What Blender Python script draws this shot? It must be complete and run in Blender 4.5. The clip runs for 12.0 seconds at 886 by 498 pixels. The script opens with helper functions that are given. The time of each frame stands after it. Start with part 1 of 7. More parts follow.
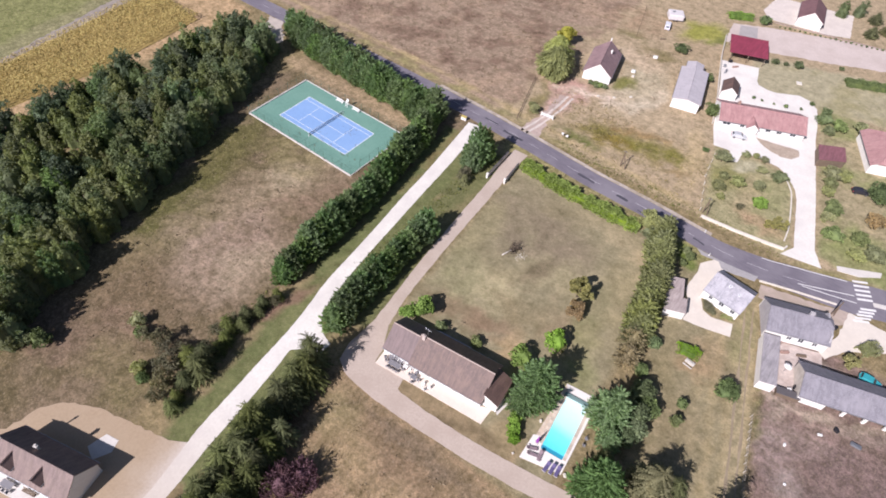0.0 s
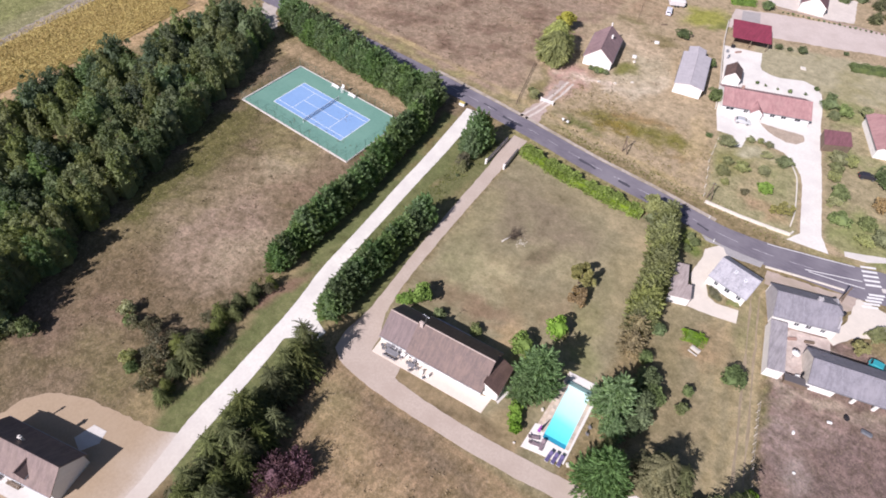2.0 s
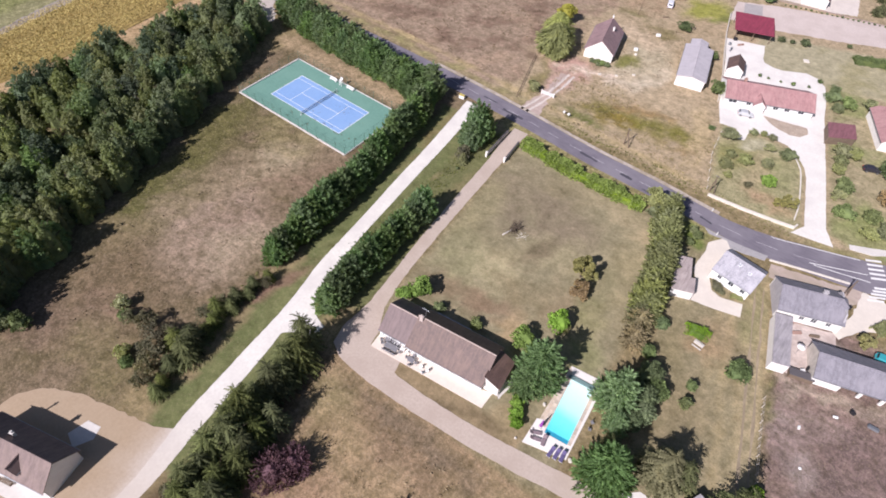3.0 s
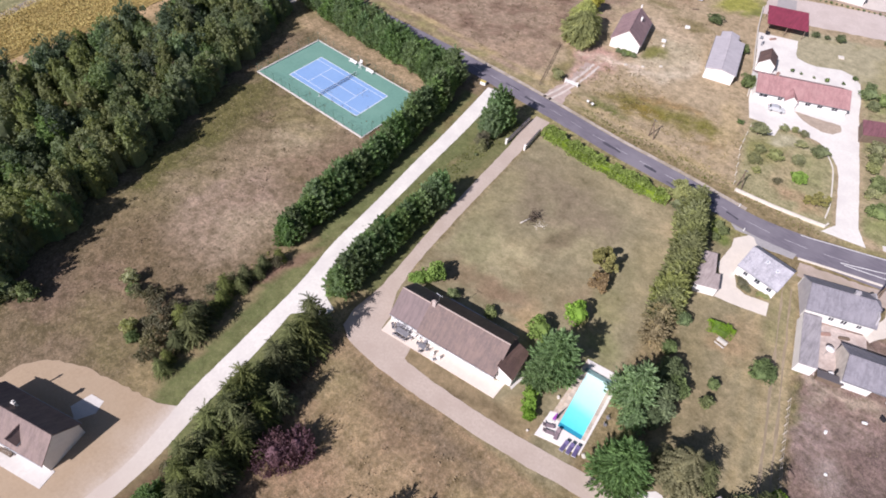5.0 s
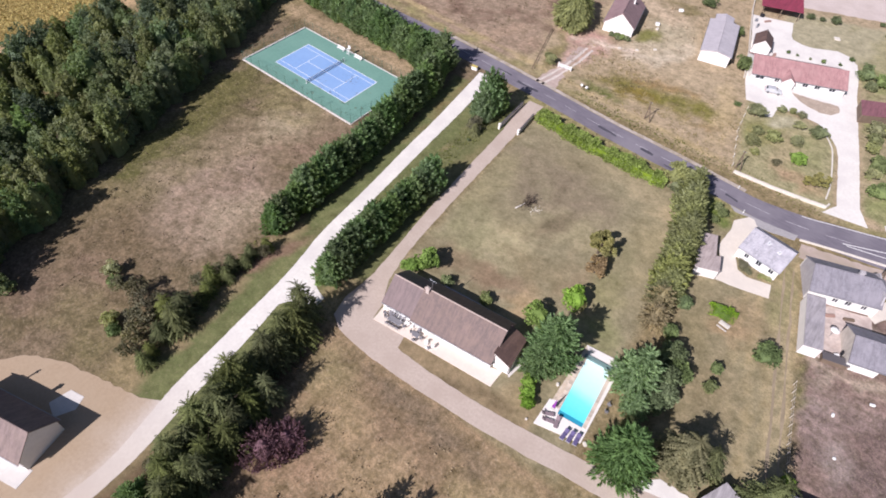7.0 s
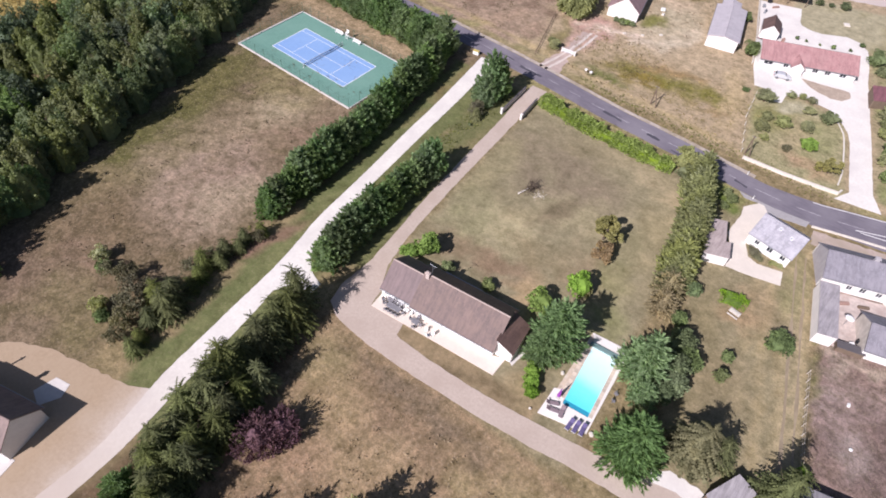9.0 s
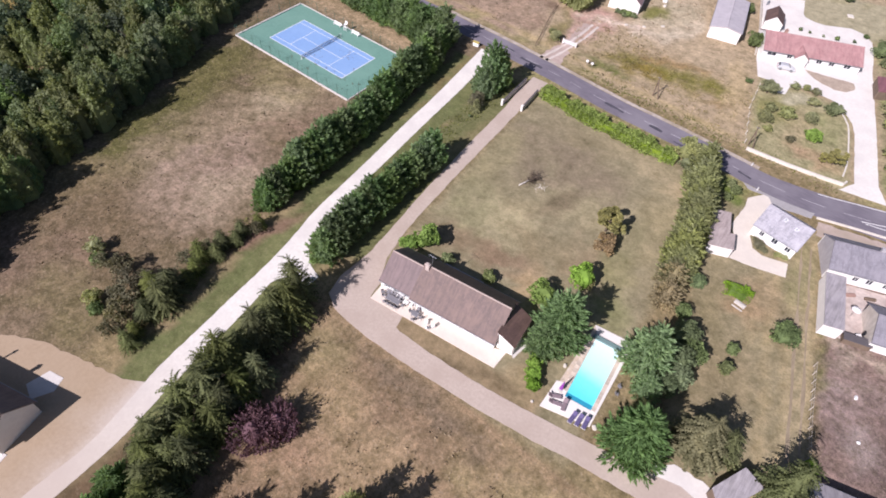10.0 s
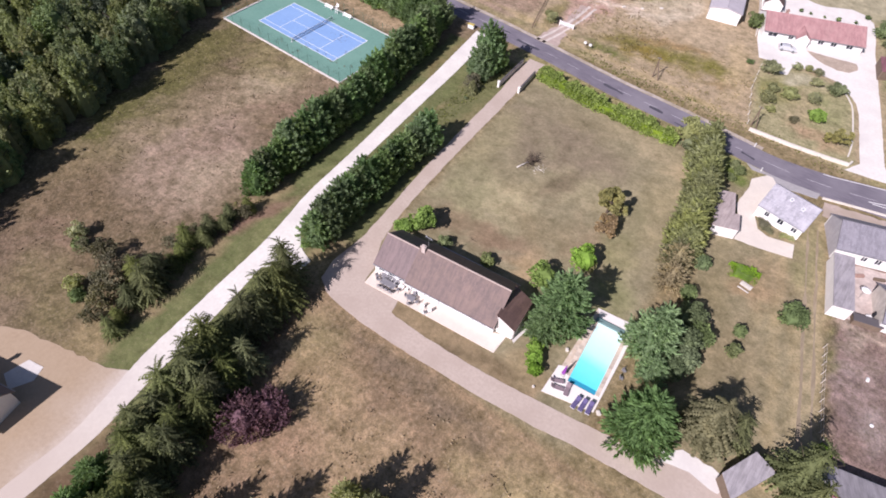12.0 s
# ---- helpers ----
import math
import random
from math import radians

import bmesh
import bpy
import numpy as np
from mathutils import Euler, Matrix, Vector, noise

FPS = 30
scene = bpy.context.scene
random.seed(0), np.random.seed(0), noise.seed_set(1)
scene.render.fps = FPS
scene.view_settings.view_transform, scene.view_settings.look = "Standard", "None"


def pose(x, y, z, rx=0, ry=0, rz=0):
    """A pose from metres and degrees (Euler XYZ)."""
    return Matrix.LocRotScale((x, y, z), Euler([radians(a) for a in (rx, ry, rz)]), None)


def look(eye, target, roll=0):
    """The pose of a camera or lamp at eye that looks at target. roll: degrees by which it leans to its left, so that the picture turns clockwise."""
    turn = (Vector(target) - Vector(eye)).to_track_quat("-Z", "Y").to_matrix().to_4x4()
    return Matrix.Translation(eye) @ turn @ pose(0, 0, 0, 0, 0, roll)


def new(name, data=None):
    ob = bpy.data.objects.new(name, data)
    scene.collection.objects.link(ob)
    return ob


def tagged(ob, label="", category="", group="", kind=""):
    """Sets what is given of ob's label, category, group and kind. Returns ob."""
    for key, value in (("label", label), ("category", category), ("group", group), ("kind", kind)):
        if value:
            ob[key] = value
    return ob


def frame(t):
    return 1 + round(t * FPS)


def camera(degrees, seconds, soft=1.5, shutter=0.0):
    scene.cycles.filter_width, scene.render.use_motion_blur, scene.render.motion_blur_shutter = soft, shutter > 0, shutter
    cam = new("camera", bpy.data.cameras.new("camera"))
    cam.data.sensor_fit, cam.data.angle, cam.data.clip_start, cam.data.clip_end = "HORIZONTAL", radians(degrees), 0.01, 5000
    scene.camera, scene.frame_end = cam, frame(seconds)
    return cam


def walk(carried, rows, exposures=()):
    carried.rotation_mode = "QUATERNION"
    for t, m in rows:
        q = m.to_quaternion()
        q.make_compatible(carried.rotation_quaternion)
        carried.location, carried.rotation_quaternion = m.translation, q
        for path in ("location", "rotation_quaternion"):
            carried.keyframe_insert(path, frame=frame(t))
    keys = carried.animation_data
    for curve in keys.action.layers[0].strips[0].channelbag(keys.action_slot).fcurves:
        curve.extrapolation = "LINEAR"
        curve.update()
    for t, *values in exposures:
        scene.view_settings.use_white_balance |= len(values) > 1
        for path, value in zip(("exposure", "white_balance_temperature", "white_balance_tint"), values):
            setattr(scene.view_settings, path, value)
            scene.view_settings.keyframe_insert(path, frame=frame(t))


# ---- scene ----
from mathutils.geometry import tessellate_polygon

cam = camera(73.1, 12.0, soft=1.8)
PATH = [
    (0, (97.071, -86.173, 101.673), (96.363, -85.09, 100.148), 5.8),
    (0.5, (97.239, -85.983, 100.716), (96.527, -84.904, 99.19), 5.7),
    (1, (97.226, -85.978, 99.756), (96.517, -84.9, 98.228), 5.8),
    (1.5, (97.3, -85.857, 98.661), (96.593, -84.778, 97.133), 5.7),
    (2, (97.199, -85.712, 97.614), (96.498, -84.631, 96.084), 5.7),
    (2.5, (97.075, -85.545, 96.539), (96.38, -84.462, 95.008), 5.7),
    (3, (97.026, -85.401, 95.616), (96.329, -84.322, 94.082), 5.7),
    (3.2, (97.028, -85.383, 95.198), (96.325, -84.307, 93.666), 5.7),
    (4.8, (97.046, -85.239, 91.857), (96.312, -84.193, 90.318), 6.0),
    (5, (97.048, -85.221, 91.44), (96.315, -84.175, 89.9), 6.0),
    (5.5, (97.065, -85.119, 90.319), (96.336, -84.071, 88.779), 6.0),
    (6, (97.223, -84.963, 89.292), (96.5, -83.912, 87.752), 5.8),
    (6.5, (97.107, -84.736, 88.295), (96.392, -83.682, 86.754), 5.8),
    (7, (97.226, -84.619, 87.191), (96.509, -83.563, 85.651), 5.7),
    (9, (97.199, -84.147, 82.85), (96.482, -83.094, 81.308), 5.7),
    (9.5, (97.195, -84.091, 81.865), (96.48, -83.041, 80.32), 5.7),
    (10, (97.251, -84.04, 80.825), (96.536, -82.989, 79.281), 5.6),
    (10.5, (97.167, -84.019, 79.596), (96.455, -82.967, 78.052), 5.7),
    (11, (97.23, -84.001, 78.585), (96.517, -82.948, 77.041), 5.7),
    (11.5, (97.216, -83.967, 77.538), (96.506, -82.915, 75.992), 5.7),
    (12, (97.238, -83.816, 76.487), (96.537, -82.759, 74.941), 5.6),
]
walk(cam, [(t, look(eye, target, roll)) for t, eye, target, roll in PATH], exposures=[(0.0, 0.47, 6070, 20.5), (7.0, 0.44, 6050, 20.5), (12.0, 0.46, 6060, 25)])

# ---- world and sun ----
SUN_EL = radians(39)
SUN_TO = Vector((0.13, 1.0, 0)).normalized()          # the way the shadows fall
world = bpy.data.worlds.new("sky")
scene.world = world
world.use_nodes = True
wn = world.node_tree.nodes
wn.clear()
sky = wn.new("ShaderNodeTexSky")
sky.sky_type = "NISHITA"
sky.sun_disc = False
sky.sun_elevation = SUN_EL
sky.sun_rotation = math.atan2(-SUN_TO.x, -SUN_TO.y)
bg = wn.new("ShaderNodeBackground")
bg.inputs[1].default_value = 0.05
wo = wn.new("ShaderNodeOutputWorld")
world.node_tree.links.new(sky.outputs[0], bg.inputs[0])
world.node_tree.links.new(bg.outputs[0], wo.inputs[0])
sun_data = bpy.data.lights.new("sun", "SUN")
sun_data.energy, sun_data.angle, sun_data.color = 5.0, radians(0.53), (1.0, 0.955, 0.89)
sun = new("sun", sun_data)
down = Vector((SUN_TO.x * math.cos(SUN_EL), SUN_TO.y * math.cos(SUN_EL), -math.sin(SUN_EL)))
sun.matrix_world = Matrix.Translation((60, -60, 150)) @ down.to_track_quat("-Z", "Y").to_matrix().to_4x4()


# ---- materials ----
def tree_of(name):
    m = bpy.data.materials.new(name)
    m.use_nodes = True
    nt = m.node_tree
    nt.nodes.clear()
    out = nt.nodes.new("ShaderNodeOutputMaterial")
    bsdf = nt.nodes.new("ShaderNodeBsdfPrincipled")
    nt.links.new(bsdf.outputs[0], out.inputs[0])
    return m, nt, bsdf


def noise_node(nt, scale, detail=4, rough=0.6, stretch=None, turn=0.0):
    co = nt.nodes.new("ShaderNodeTexCoord")
    tex = nt.nodes.new("ShaderNodeTexNoise")
    tex.inputs["Scale"].default_value, tex.inputs["Detail"].default_value = scale, detail
    tex.inputs["Roughness"].default_value = rough
    if stretch:
        mp = nt.nodes.new("ShaderNodeMapping")
        mp.inputs["Scale"].default_value = stretch
        mp.inputs["Rotation"].default_value = (0, 0, radians(turn))
        nt.links.new(co.outputs["Object"], mp.inputs[0])
        nt.links.new(mp.outputs[0], tex.inputs["Vector"])
    else:
        nt.links.new(co.outputs["Object"], tex.inputs["Vector"])
    return tex


def ramp(nt, src, stops):
    r = nt.nodes.new("ShaderNodeValToRGB")
    els = r.color_ramp.elements
    while len(els) < len(stops):
        els.new(0.5)
    for e, (pos, c) in zip(els, stops):
        e.position, e.color = pos, (*c, 1)
    nt.links.new(src, r.inputs[0])
    return r.outputs[0]


def mix(nt, fac, a, b, blend="MIX"):
    n = nt.nodes.new("ShaderNodeMix")
    n.data_type, n.blend_type = "RGBA", blend
    for sock, v in ((n.inputs[0], fac), (n.inputs[6], a), (n.inputs[7], b)):
        if isinstance(v, bpy.types.NodeSocket):
            nt.links.new(v, sock)
        elif isinstance(v, tuple):
            sock.default_value = (*v, 1)
        else:
            sock.default_value = v
    return n.outputs[2]


def bump(nt, bsdf, height, strength=0.4, distance=0.05):
    b = nt.nodes.new("ShaderNodeBump")
    b.inputs["Strength"].default_value, b.inputs["Distance"].default_value = strength, distance
    nt.links.new(height, b.inputs["Height"])
    nt.links.new(b.outputs[0], bsdf.inputs["Normal"])


def scaled(c, k):
    return tuple(min(1.0, v * k) for v in c)


def surface(name, c, rough=0.8, fine=3.0, broad=0.25, amount=0.25, spec=0.3, bumps=0.3, metal=0.0, other=None, vary=0.0, stretch=None):
    """A surface of colour c with blotches at two sizes; other: a second colour for the broad blotches."""
    m, nt, bsdf = tree_of(name)
    n1, n2 = noise_node(nt, fine, 5, 0.65, stretch), noise_node(nt, broad, 3)
    a = ramp(nt, n1.outputs[0], [(0.3, scaled(c, 1 - amount)), (0.7, scaled(c, 1 + amount))])
    o = other or scaled(c, 1 - amount)
    col = mix(nt, ramp(nt, n2.outputs[0], [(0.42, (0, 0, 0)), (0.66, (0.75, 0.75, 0.75))]), a, o)
    if vary:
        info = nt.nodes.new("ShaderNodeObjectInfo")
        hs = nt.nodes.new("ShaderNodeHueSaturation")
        mr = nt.nodes.new("ShaderNodeMapRange")
        mr.inputs[3].default_value, mr.inputs[4].default_value = 1 - vary, 1 + vary
        nt.links.new(info.outputs["Random"], mr.inputs[0])
        nt.links.new(mr.outputs[0], hs.inputs["Value"])
        nt.links.new(col, hs.inputs["Color"])
        col = hs.outputs[0]
    nt.links.new(col, bsdf.inputs["Base Color"])
    bsdf.inputs["Roughness"].default_value, bsdf.inputs["Metallic"].default_value = rough, metal
    bsdf.inputs["Specular IOR Level"].default_value = spec
    if bumps:
        bump(nt, bsdf, n1.outputs[0], bumps, 0.04)
    return m


def plain(name, c, rough=0.6, metal=0.0, spec=0.4):
    return surface(name, c, rough, 9.0, 1.2, 0.08, spec, 0.05, metal)


def foliage(name, dark, light, shift=0.06, thin=0.36, lumps=0.5, patchy=0.75):
    """Leaves: each spray takes its own shade, each bough and each tree its own tint; some light passes through."""
    m, nt, bsdf = tree_of(name)
    geo = nt.nodes.new("ShaderNodeNewGeometry")
    info = nt.nodes.new("ShaderNodeObjectInfo")
    col = ramp(nt, geo.outputs["Random Per Island"], [(0.0, dark), (0.6, light), (1.0, scaled(light, 1.28))])
    n = noise_node(nt, lumps, 3, 0.6)
    col = mix(nt, patchy, col, ramp(nt, n.outputs[0], [(0.34, (0.60, 0.60, 0.56)), (0.5, (1.0, 1.0, 0.97)), (0.66, (1.34, 1.30, 1.10))]), "MULTIPLY")
    hs = nt.nodes.new("ShaderNodeHueSaturation")
    for sock, lo, hi, sel in (("Hue", 0.5 - shift, 0.5 + shift * 0.5, 1.0), ("Value", 0.78, 1.22, 7.31), ("Saturation", 0.8, 1.12, 3.77)):
        mul = nt.nodes.new("ShaderNodeMath")
        mul.operation = "MULTIPLY"
        mul.inputs[1].default_value = sel
        fr = nt.nodes.new("ShaderNodeMath")
        fr.operation = "FRACT"
        mr = nt.nodes.new("ShaderNodeMapRange")
        mr.inputs[3].default_value, mr.inputs[4].default_value = lo, hi
        nt.links.new(info.outputs["Random"], mul.inputs[0])
        nt.links.new(mul.outputs[0], fr.inputs[0])
        nt.links.new(fr.outputs[0], mr.inputs[0])
        nt.links.new(mr.outputs[0], hs.inputs[sock])
    nt.links.new(col, hs.inputs["Color"])
    nt.links.new(hs.outputs[0], bsdf.inputs["Base Color"])
    bsdf.inputs["Roughness"].default_value, bsdf.inputs["Specular IOR Level"].default_value = 0.8, 0.04
    tr = nt.nodes.new("ShaderNodeBsdfTranslucent")
    nt.links.new(mix(nt, 1.0, hs.outputs[0], (1.0, 1.0, 0.6), "MULTIPLY"), tr.inputs[0])
    blend = nt.nodes.new("ShaderNodeMixShader")
    blend.inputs[0].default_value = thin
    nt.links.new(bsdf.outputs[0], blend.inputs[1])
    nt.links.new(tr.outputs[0], blend.inputs[2])
    nt.links.new(blend.outputs[0], [k for k in nt.nodes if k.type == "OUTPUT_MATERIAL"][0].inputs[0])
    return m


def roofing(name, c, other, course=0.33, amount=0.2, streaks=0.55):
    """Roof tiles or slates: courses across the slope, blotches of weather and single darker pieces."""
    m, nt, bsdf = tree_of(name)
    co = nt.nodes.new("ShaderNodeTexCoord")
    br = nt.nodes.new("ShaderNodeTexBrick")
    br.inputs["Scale"].default_value = 1.0
    br.inputs["Brick Width"].default_value, br.inputs["Row Height"].default_value = course * 0.8, course
    br.inputs["Mortar Size"].default_value = 0.012
    br.inputs["Color1"].default_value = (*scaled(c, 1 + amount), 1)
    br.inputs["Color2"].default_value = (*scaled(c, 1 - amount), 1)
    br.inputs["Mortar"].default_value = (*scaled(c, 0.5), 1)
    nt.links.new(co.outputs["Object"], br.inputs["Vector"])
    n = noise_node(nt, 0.45, 5, 0.7)
    n2 = noise_node(nt, 1.3, 5, 0.7, (1.6, 0.22, 0.3))
    col = mix(nt, ramp(nt, n.outputs[0], [(0.42, (0, 0, 0)), (0.62, (0.95, 0.95, 0.95))]), br.outputs[0], other)
    col = mix(nt, streaks, col, ramp(nt, n2.outputs[0], [(0.36, scaled(c, 0.62)), (0.64, scaled(c, 1.42))]))
    nt.links.new(col, bsdf.inputs["Base Color"])
    bsdf.inputs["Roughness"].default_value, bsdf.inputs["Specular IOR Level"].default_value = 0.62, 0.5
    bump(nt, bsdf, br.outputs["Fac"], -0.5, 0.03)
    return m


def ground_material():
    """Dry grassland: the kind of cover comes with the mesh, tufts, straw and bare flecks from noise."""
    m, nt, bsdf = tree_of("dry_grassland")
    at = nt.nodes.new("ShaderNodeAttribute")
    at.attribute_name = "cover"
    col = at.outputs["Color"]
    broad = noise_node(nt, 0.33, 8, 0.72)
    mid = noise_node(nt, 1.25, 8, 0.74)
    fine = noise_node(nt, 4.2, 5, 0.72)
    straw = noise_node(nt, 2.1, 7, 0.72, (1.0, 0.9, 1.0), 25)
    worn = noise_node(nt, 0.55, 10, 0.70)

    def share(socket):
        k = nt.nodes.new("ShaderNodeMath")
        k.operation = "MULTIPLY"
        nt.links.new(socket, k.inputs[0])
        nt.links.new(at.outputs["Alpha"], k.inputs[1])
        return k.outputs[0]

    col = mix(nt, 1.0, col, ramp(nt, broad.outputs[0], [(0.34, (0.72, 0.71, 0.66)), (0.46, (0.95, 0.95, 0.93)), (0.55, (1.07, 1.06, 1.05)), (0.68, (1.28, 1.26, 1.24))]), "MULTIPLY")
    col = mix(nt, at.outputs["Alpha"], col, ramp(nt, mid.outputs[0], [(0.36, (0.66, 0.67, 0.62)), (0.48, (0.98, 0.98, 0.97)), (0.56, (1.10, 1.09, 1.08)), (0.66, (1.36, 1.34, 1.32))]), "MULTIPLY")
    col = mix(nt, at.outputs["Alpha"], col, ramp(nt, fine.outputs[0], [(0.34, (0.74, 0.75, 0.74)), (0.5, (1.0, 1.0, 1.0)), (0.66, (1.25, 1.24, 1.22))]), "MULTIPLY")
    col = mix(nt, share(ramp(nt, straw.outputs[0], [(0.55, (0, 0, 0)), (0.61, (0.40, 0.40, 0.40))])), col, (0.36, 0.285, 0.205))
    col = mix(nt, share(ramp(nt, straw.outputs[0], [(0.39, (0.45, 0.45, 0.45)), (0.45, (0, 0, 0))])), col, (0.088, 0.070, 0.046))
    col = mix(nt, at.outputs["Alpha"], col, ramp(nt, worn.outputs[0], [(0.43, (0.80, 0.80, 0.75)), (0.475, (0.97, 0.97, 0.95)), (0.52, (1.0, 0.99, 0.98)), (0.56, (1.17, 1.14, 1.13))]), "MULTIPLY")
    nt.links.new(col, bsdf.inputs["Base Color"])
    bsdf.inputs["Roughness"].default_value, bsdf.inputs["Specular IOR Level"].default_value = 0.95, 0.1
    bump(nt, bsdf, mid.outputs[0], 0.6, 0.2)
    return m


M_GROUND = ground_material()
M_ASPHALT = surface("asphalt", (0.160, 0.143, 0.168), 0.85, 1.4, 0.12, 0.2, 0.25, 0.2, other=(0.225, 0.205, 0.228), stretch=(0.25, 1.6, 1))
M_PATCH = surface("fresh_asphalt", (0.070, 0.066, 0.082), 0.85, 1.2, 0.3, 0.2)


def white_gravel_material():
    """White gravel, trodden greyer in blotches and dusted with tan soil at its southern end."""
    m, nt, bsdf = tree_of("white_gravel")
    n1, n2 = noise_node(nt, 1.8, 5, 0.65), noise_node(nt, 0.16, 4, 0.6)
    col = ramp(nt, n1.outputs[0], [(0.3, (0.625, 0.588, 0.54)), (0.7, (0.735, 0.698, 0.645))])
    col = mix(nt, ramp(nt, n2.outputs[0], [(0.42, (0, 0, 0)), (0.66, (0.75, 0.75, 0.75))]), col, (0.575, 0.535, 0.505))
    co = nt.nodes.new("ShaderNodeTexCoord")
    sp = nt.nodes.new("ShaderNodeSeparateXYZ")
    nt.links.new(co.outputs["Object"], sp.inputs[0])
    mr = nt.nodes.new("ShaderNodeMapRange")
    mr.inputs[1].default_value, mr.inputs[2].default_value = -66.0, -92.0
    nt.links.new(sp.outputs[1], mr.inputs[0])
    col = mix(nt, ramp(nt, mr.outputs[0], [(0.0, (0, 0, 0)), (1.0, (0.8, 0.8, 0.8))]), col, (0.46, 0.375, 0.31))
    nt.links.new(col, bsdf.inputs["Base Color"])
    bsdf.inputs["Roughness"].default_value, bsdf.inputs["Specular IOR Level"].default_value = 0.95, 0.15
    bump(nt, bsdf, n1.outputs[0], 0.3, 0.04)
    return m


M_WHITE_GRAVEL = white_gravel_material()
M_BEIGE_GRAVEL = surface("beige_gravel", (0.450, 0.370, 0.312), 0.95, 2.2, 0.2, 0.10, 0.15, 0.3, other=(0.40, 0.322, 0.268))
def forecourt_material():
    """Tan gravel, strewn with more and more white gravel towards the drive beside it."""
    m, nt, bsdf = tree_of("tan_forecourt_gravel")
    n1, n2 = noise_node(nt, 2.0, 5, 0.65), noise_node(nt, 0.22, 5, 0.65)
    tan = ramp(nt, n1.outputs[0], [(0.3, (0.332, 0.247, 0.166)), (0.7, (0.402, 0.303, 0.208))])
    tan = mix(nt, ramp(nt, n2.outputs[0], [(0.42, (0, 0, 0)), (0.66, (0.7, 0.7, 0.7))]), tan, (0.388, 0.296, 0.206))
    white = ramp(nt, n1.outputs[0], [(0.3, (0.47, 0.40, 0.345)), (0.7, (0.55, 0.475, 0.415))])
    co = nt.nodes.new("ShaderNodeTexCoord")
    dot = nt.nodes.new("ShaderNodeVectorMath")
    dot.operation = "DOT_PRODUCT"
    dot.inputs[1].default_value = (1.0, 0.215, 0.0)
    nt.links.new(co.outputs["Object"], dot.inputs[0])
    add = nt.nodes.new("ShaderNodeMath")
    add.operation = "MULTIPLY_ADD"
    add.inputs[1].default_value = 5.0
    nt.links.new(n2.outputs[0], add.inputs[0])
    nt.links.new(dot.outputs["Value"], add.inputs[2])
    mr = nt.nodes.new("ShaderNodeMapRange")
    mr.inputs[1].default_value, mr.inputs[2].default_value = 22.8, 30.0
    nt.links.new(add.outputs[0], mr.inputs[0])
    col = mix(nt, ramp(nt, mr.outputs[0], [(0.0, (0, 0, 0)), (0.55, (0.25, 0.25, 0.25)), (1.0, (1, 1, 1))]), tan, white)
    nt.links.new(col, bsdf.inputs["Base Color"])
    bsdf.inputs["Roughness"].default_value, bsdf.inputs["Specular IOR Level"].default_value = 0.95, 0.15
    bump(nt, bsdf, n1.outputs[0], 0.3, 0.04)
    return m


M_FORECOURT = forecourt_material()
M_CONCRETE = surface("pale_concrete", (0.60, 0.56, 0.52), 0.9, 2.0, 0.5, 0.10)
M_YARD = surface("white_yard", (0.64, 0.575, 0.50), 0.9, 1.6, 0.4, 0.08)
# render with an end wall's shade put into its colour; also a grey chimney
M_RENDER_SHADE = surface("shaded_grey_render", (0.38, 0.36, 0.37), 0.9, 1.5, 0.6, 0.12)
M_LINE = surface("road_paint", (0.72, 0.70, 0.68), 0.7, 3.0, 0.8, 0.12)
M_LINE_WORN = surface("worn_road_paint", (0.46, 0.43, 0.45), 0.8, 2.2, 0.9, 0.3, other=(0.23, 0.21, 0.235))
M_RENDER = surface("white_render", (0.74, 0.71, 0.675), 0.9, 1.5, 0.5, 0.07)
M_RENDER_GREY = surface("aged_render", (0.55, 0.50, 0.44), 0.9, 1.5, 0.6, 0.15, other=(0.44, 0.39, 0.33))
M_TILE = roofing("brown_roof_tiles", (0.108, 0.066, 0.056), (0.172, 0.106, 0.080), amount=0.3)
M_TILE_DARK = roofing("dark_roof_tiles", (0.125, 0.082, 0.080), (0.150, 0.100, 0.094), amount=0.12)
M_TILE_PLUM = roofing("plum_roof_tiles", (0.165, 0.085, 0.088), (0.200, 0.112, 0.112))
M_TILE_MAUVE = roofing("faded_roof_tiles", (0.255, 0.165, 0.168), (0.31, 0.21, 0.205))
M_TILE_OLD = roofing("weathered_roof_tiles", (0.165, 0.115, 0.105), (0.215, 0.155, 0.13))
M_TILE_RED = roofing("red_roof_tiles", (0.335, 0.182, 0.178), (0.39, 0.235, 0.222), streaks=0.35)
M_SHEET_RED = roofing("crimson_sheet_roof", (0.215, 0.035, 0.06), (0.235, 0.045, 0.07), 0.9)
M_SLATE = roofing("grey_slates", (0.200, 0.188, 0.212), (0.255, 0.238, 0.262), streaks=0.3)
M_SLATE_PATCHED = roofing("patched_slates", (0.290, 0.280, 0.310), (0.42, 0.40, 0.43), 0.4, 0.25, 0.3)
M_SHEET_GREY = roofing("fibre_cement_roof", (0.30, 0.275, 0.285), (0.36, 0.33, 0.33), 0.9)
M_SHEET_PALE = roofing("pale_sheet_roof", (0.42, 0.385, 0.405), (0.45, 0.415, 0.43), 0.9, 0.06, 0.2)
M_BRICK = surface("chimney_brick", (0.34, 0.22, 0.18), 0.9, 6.0, 1.5, 0.2)
M_DARK = plain("dark_opening", (0.02, 0.02, 0.024), 0.5)
M_GLASS = plain("window_glass", (0.03, 0.035, 0.045), 0.08, spec=0.6)
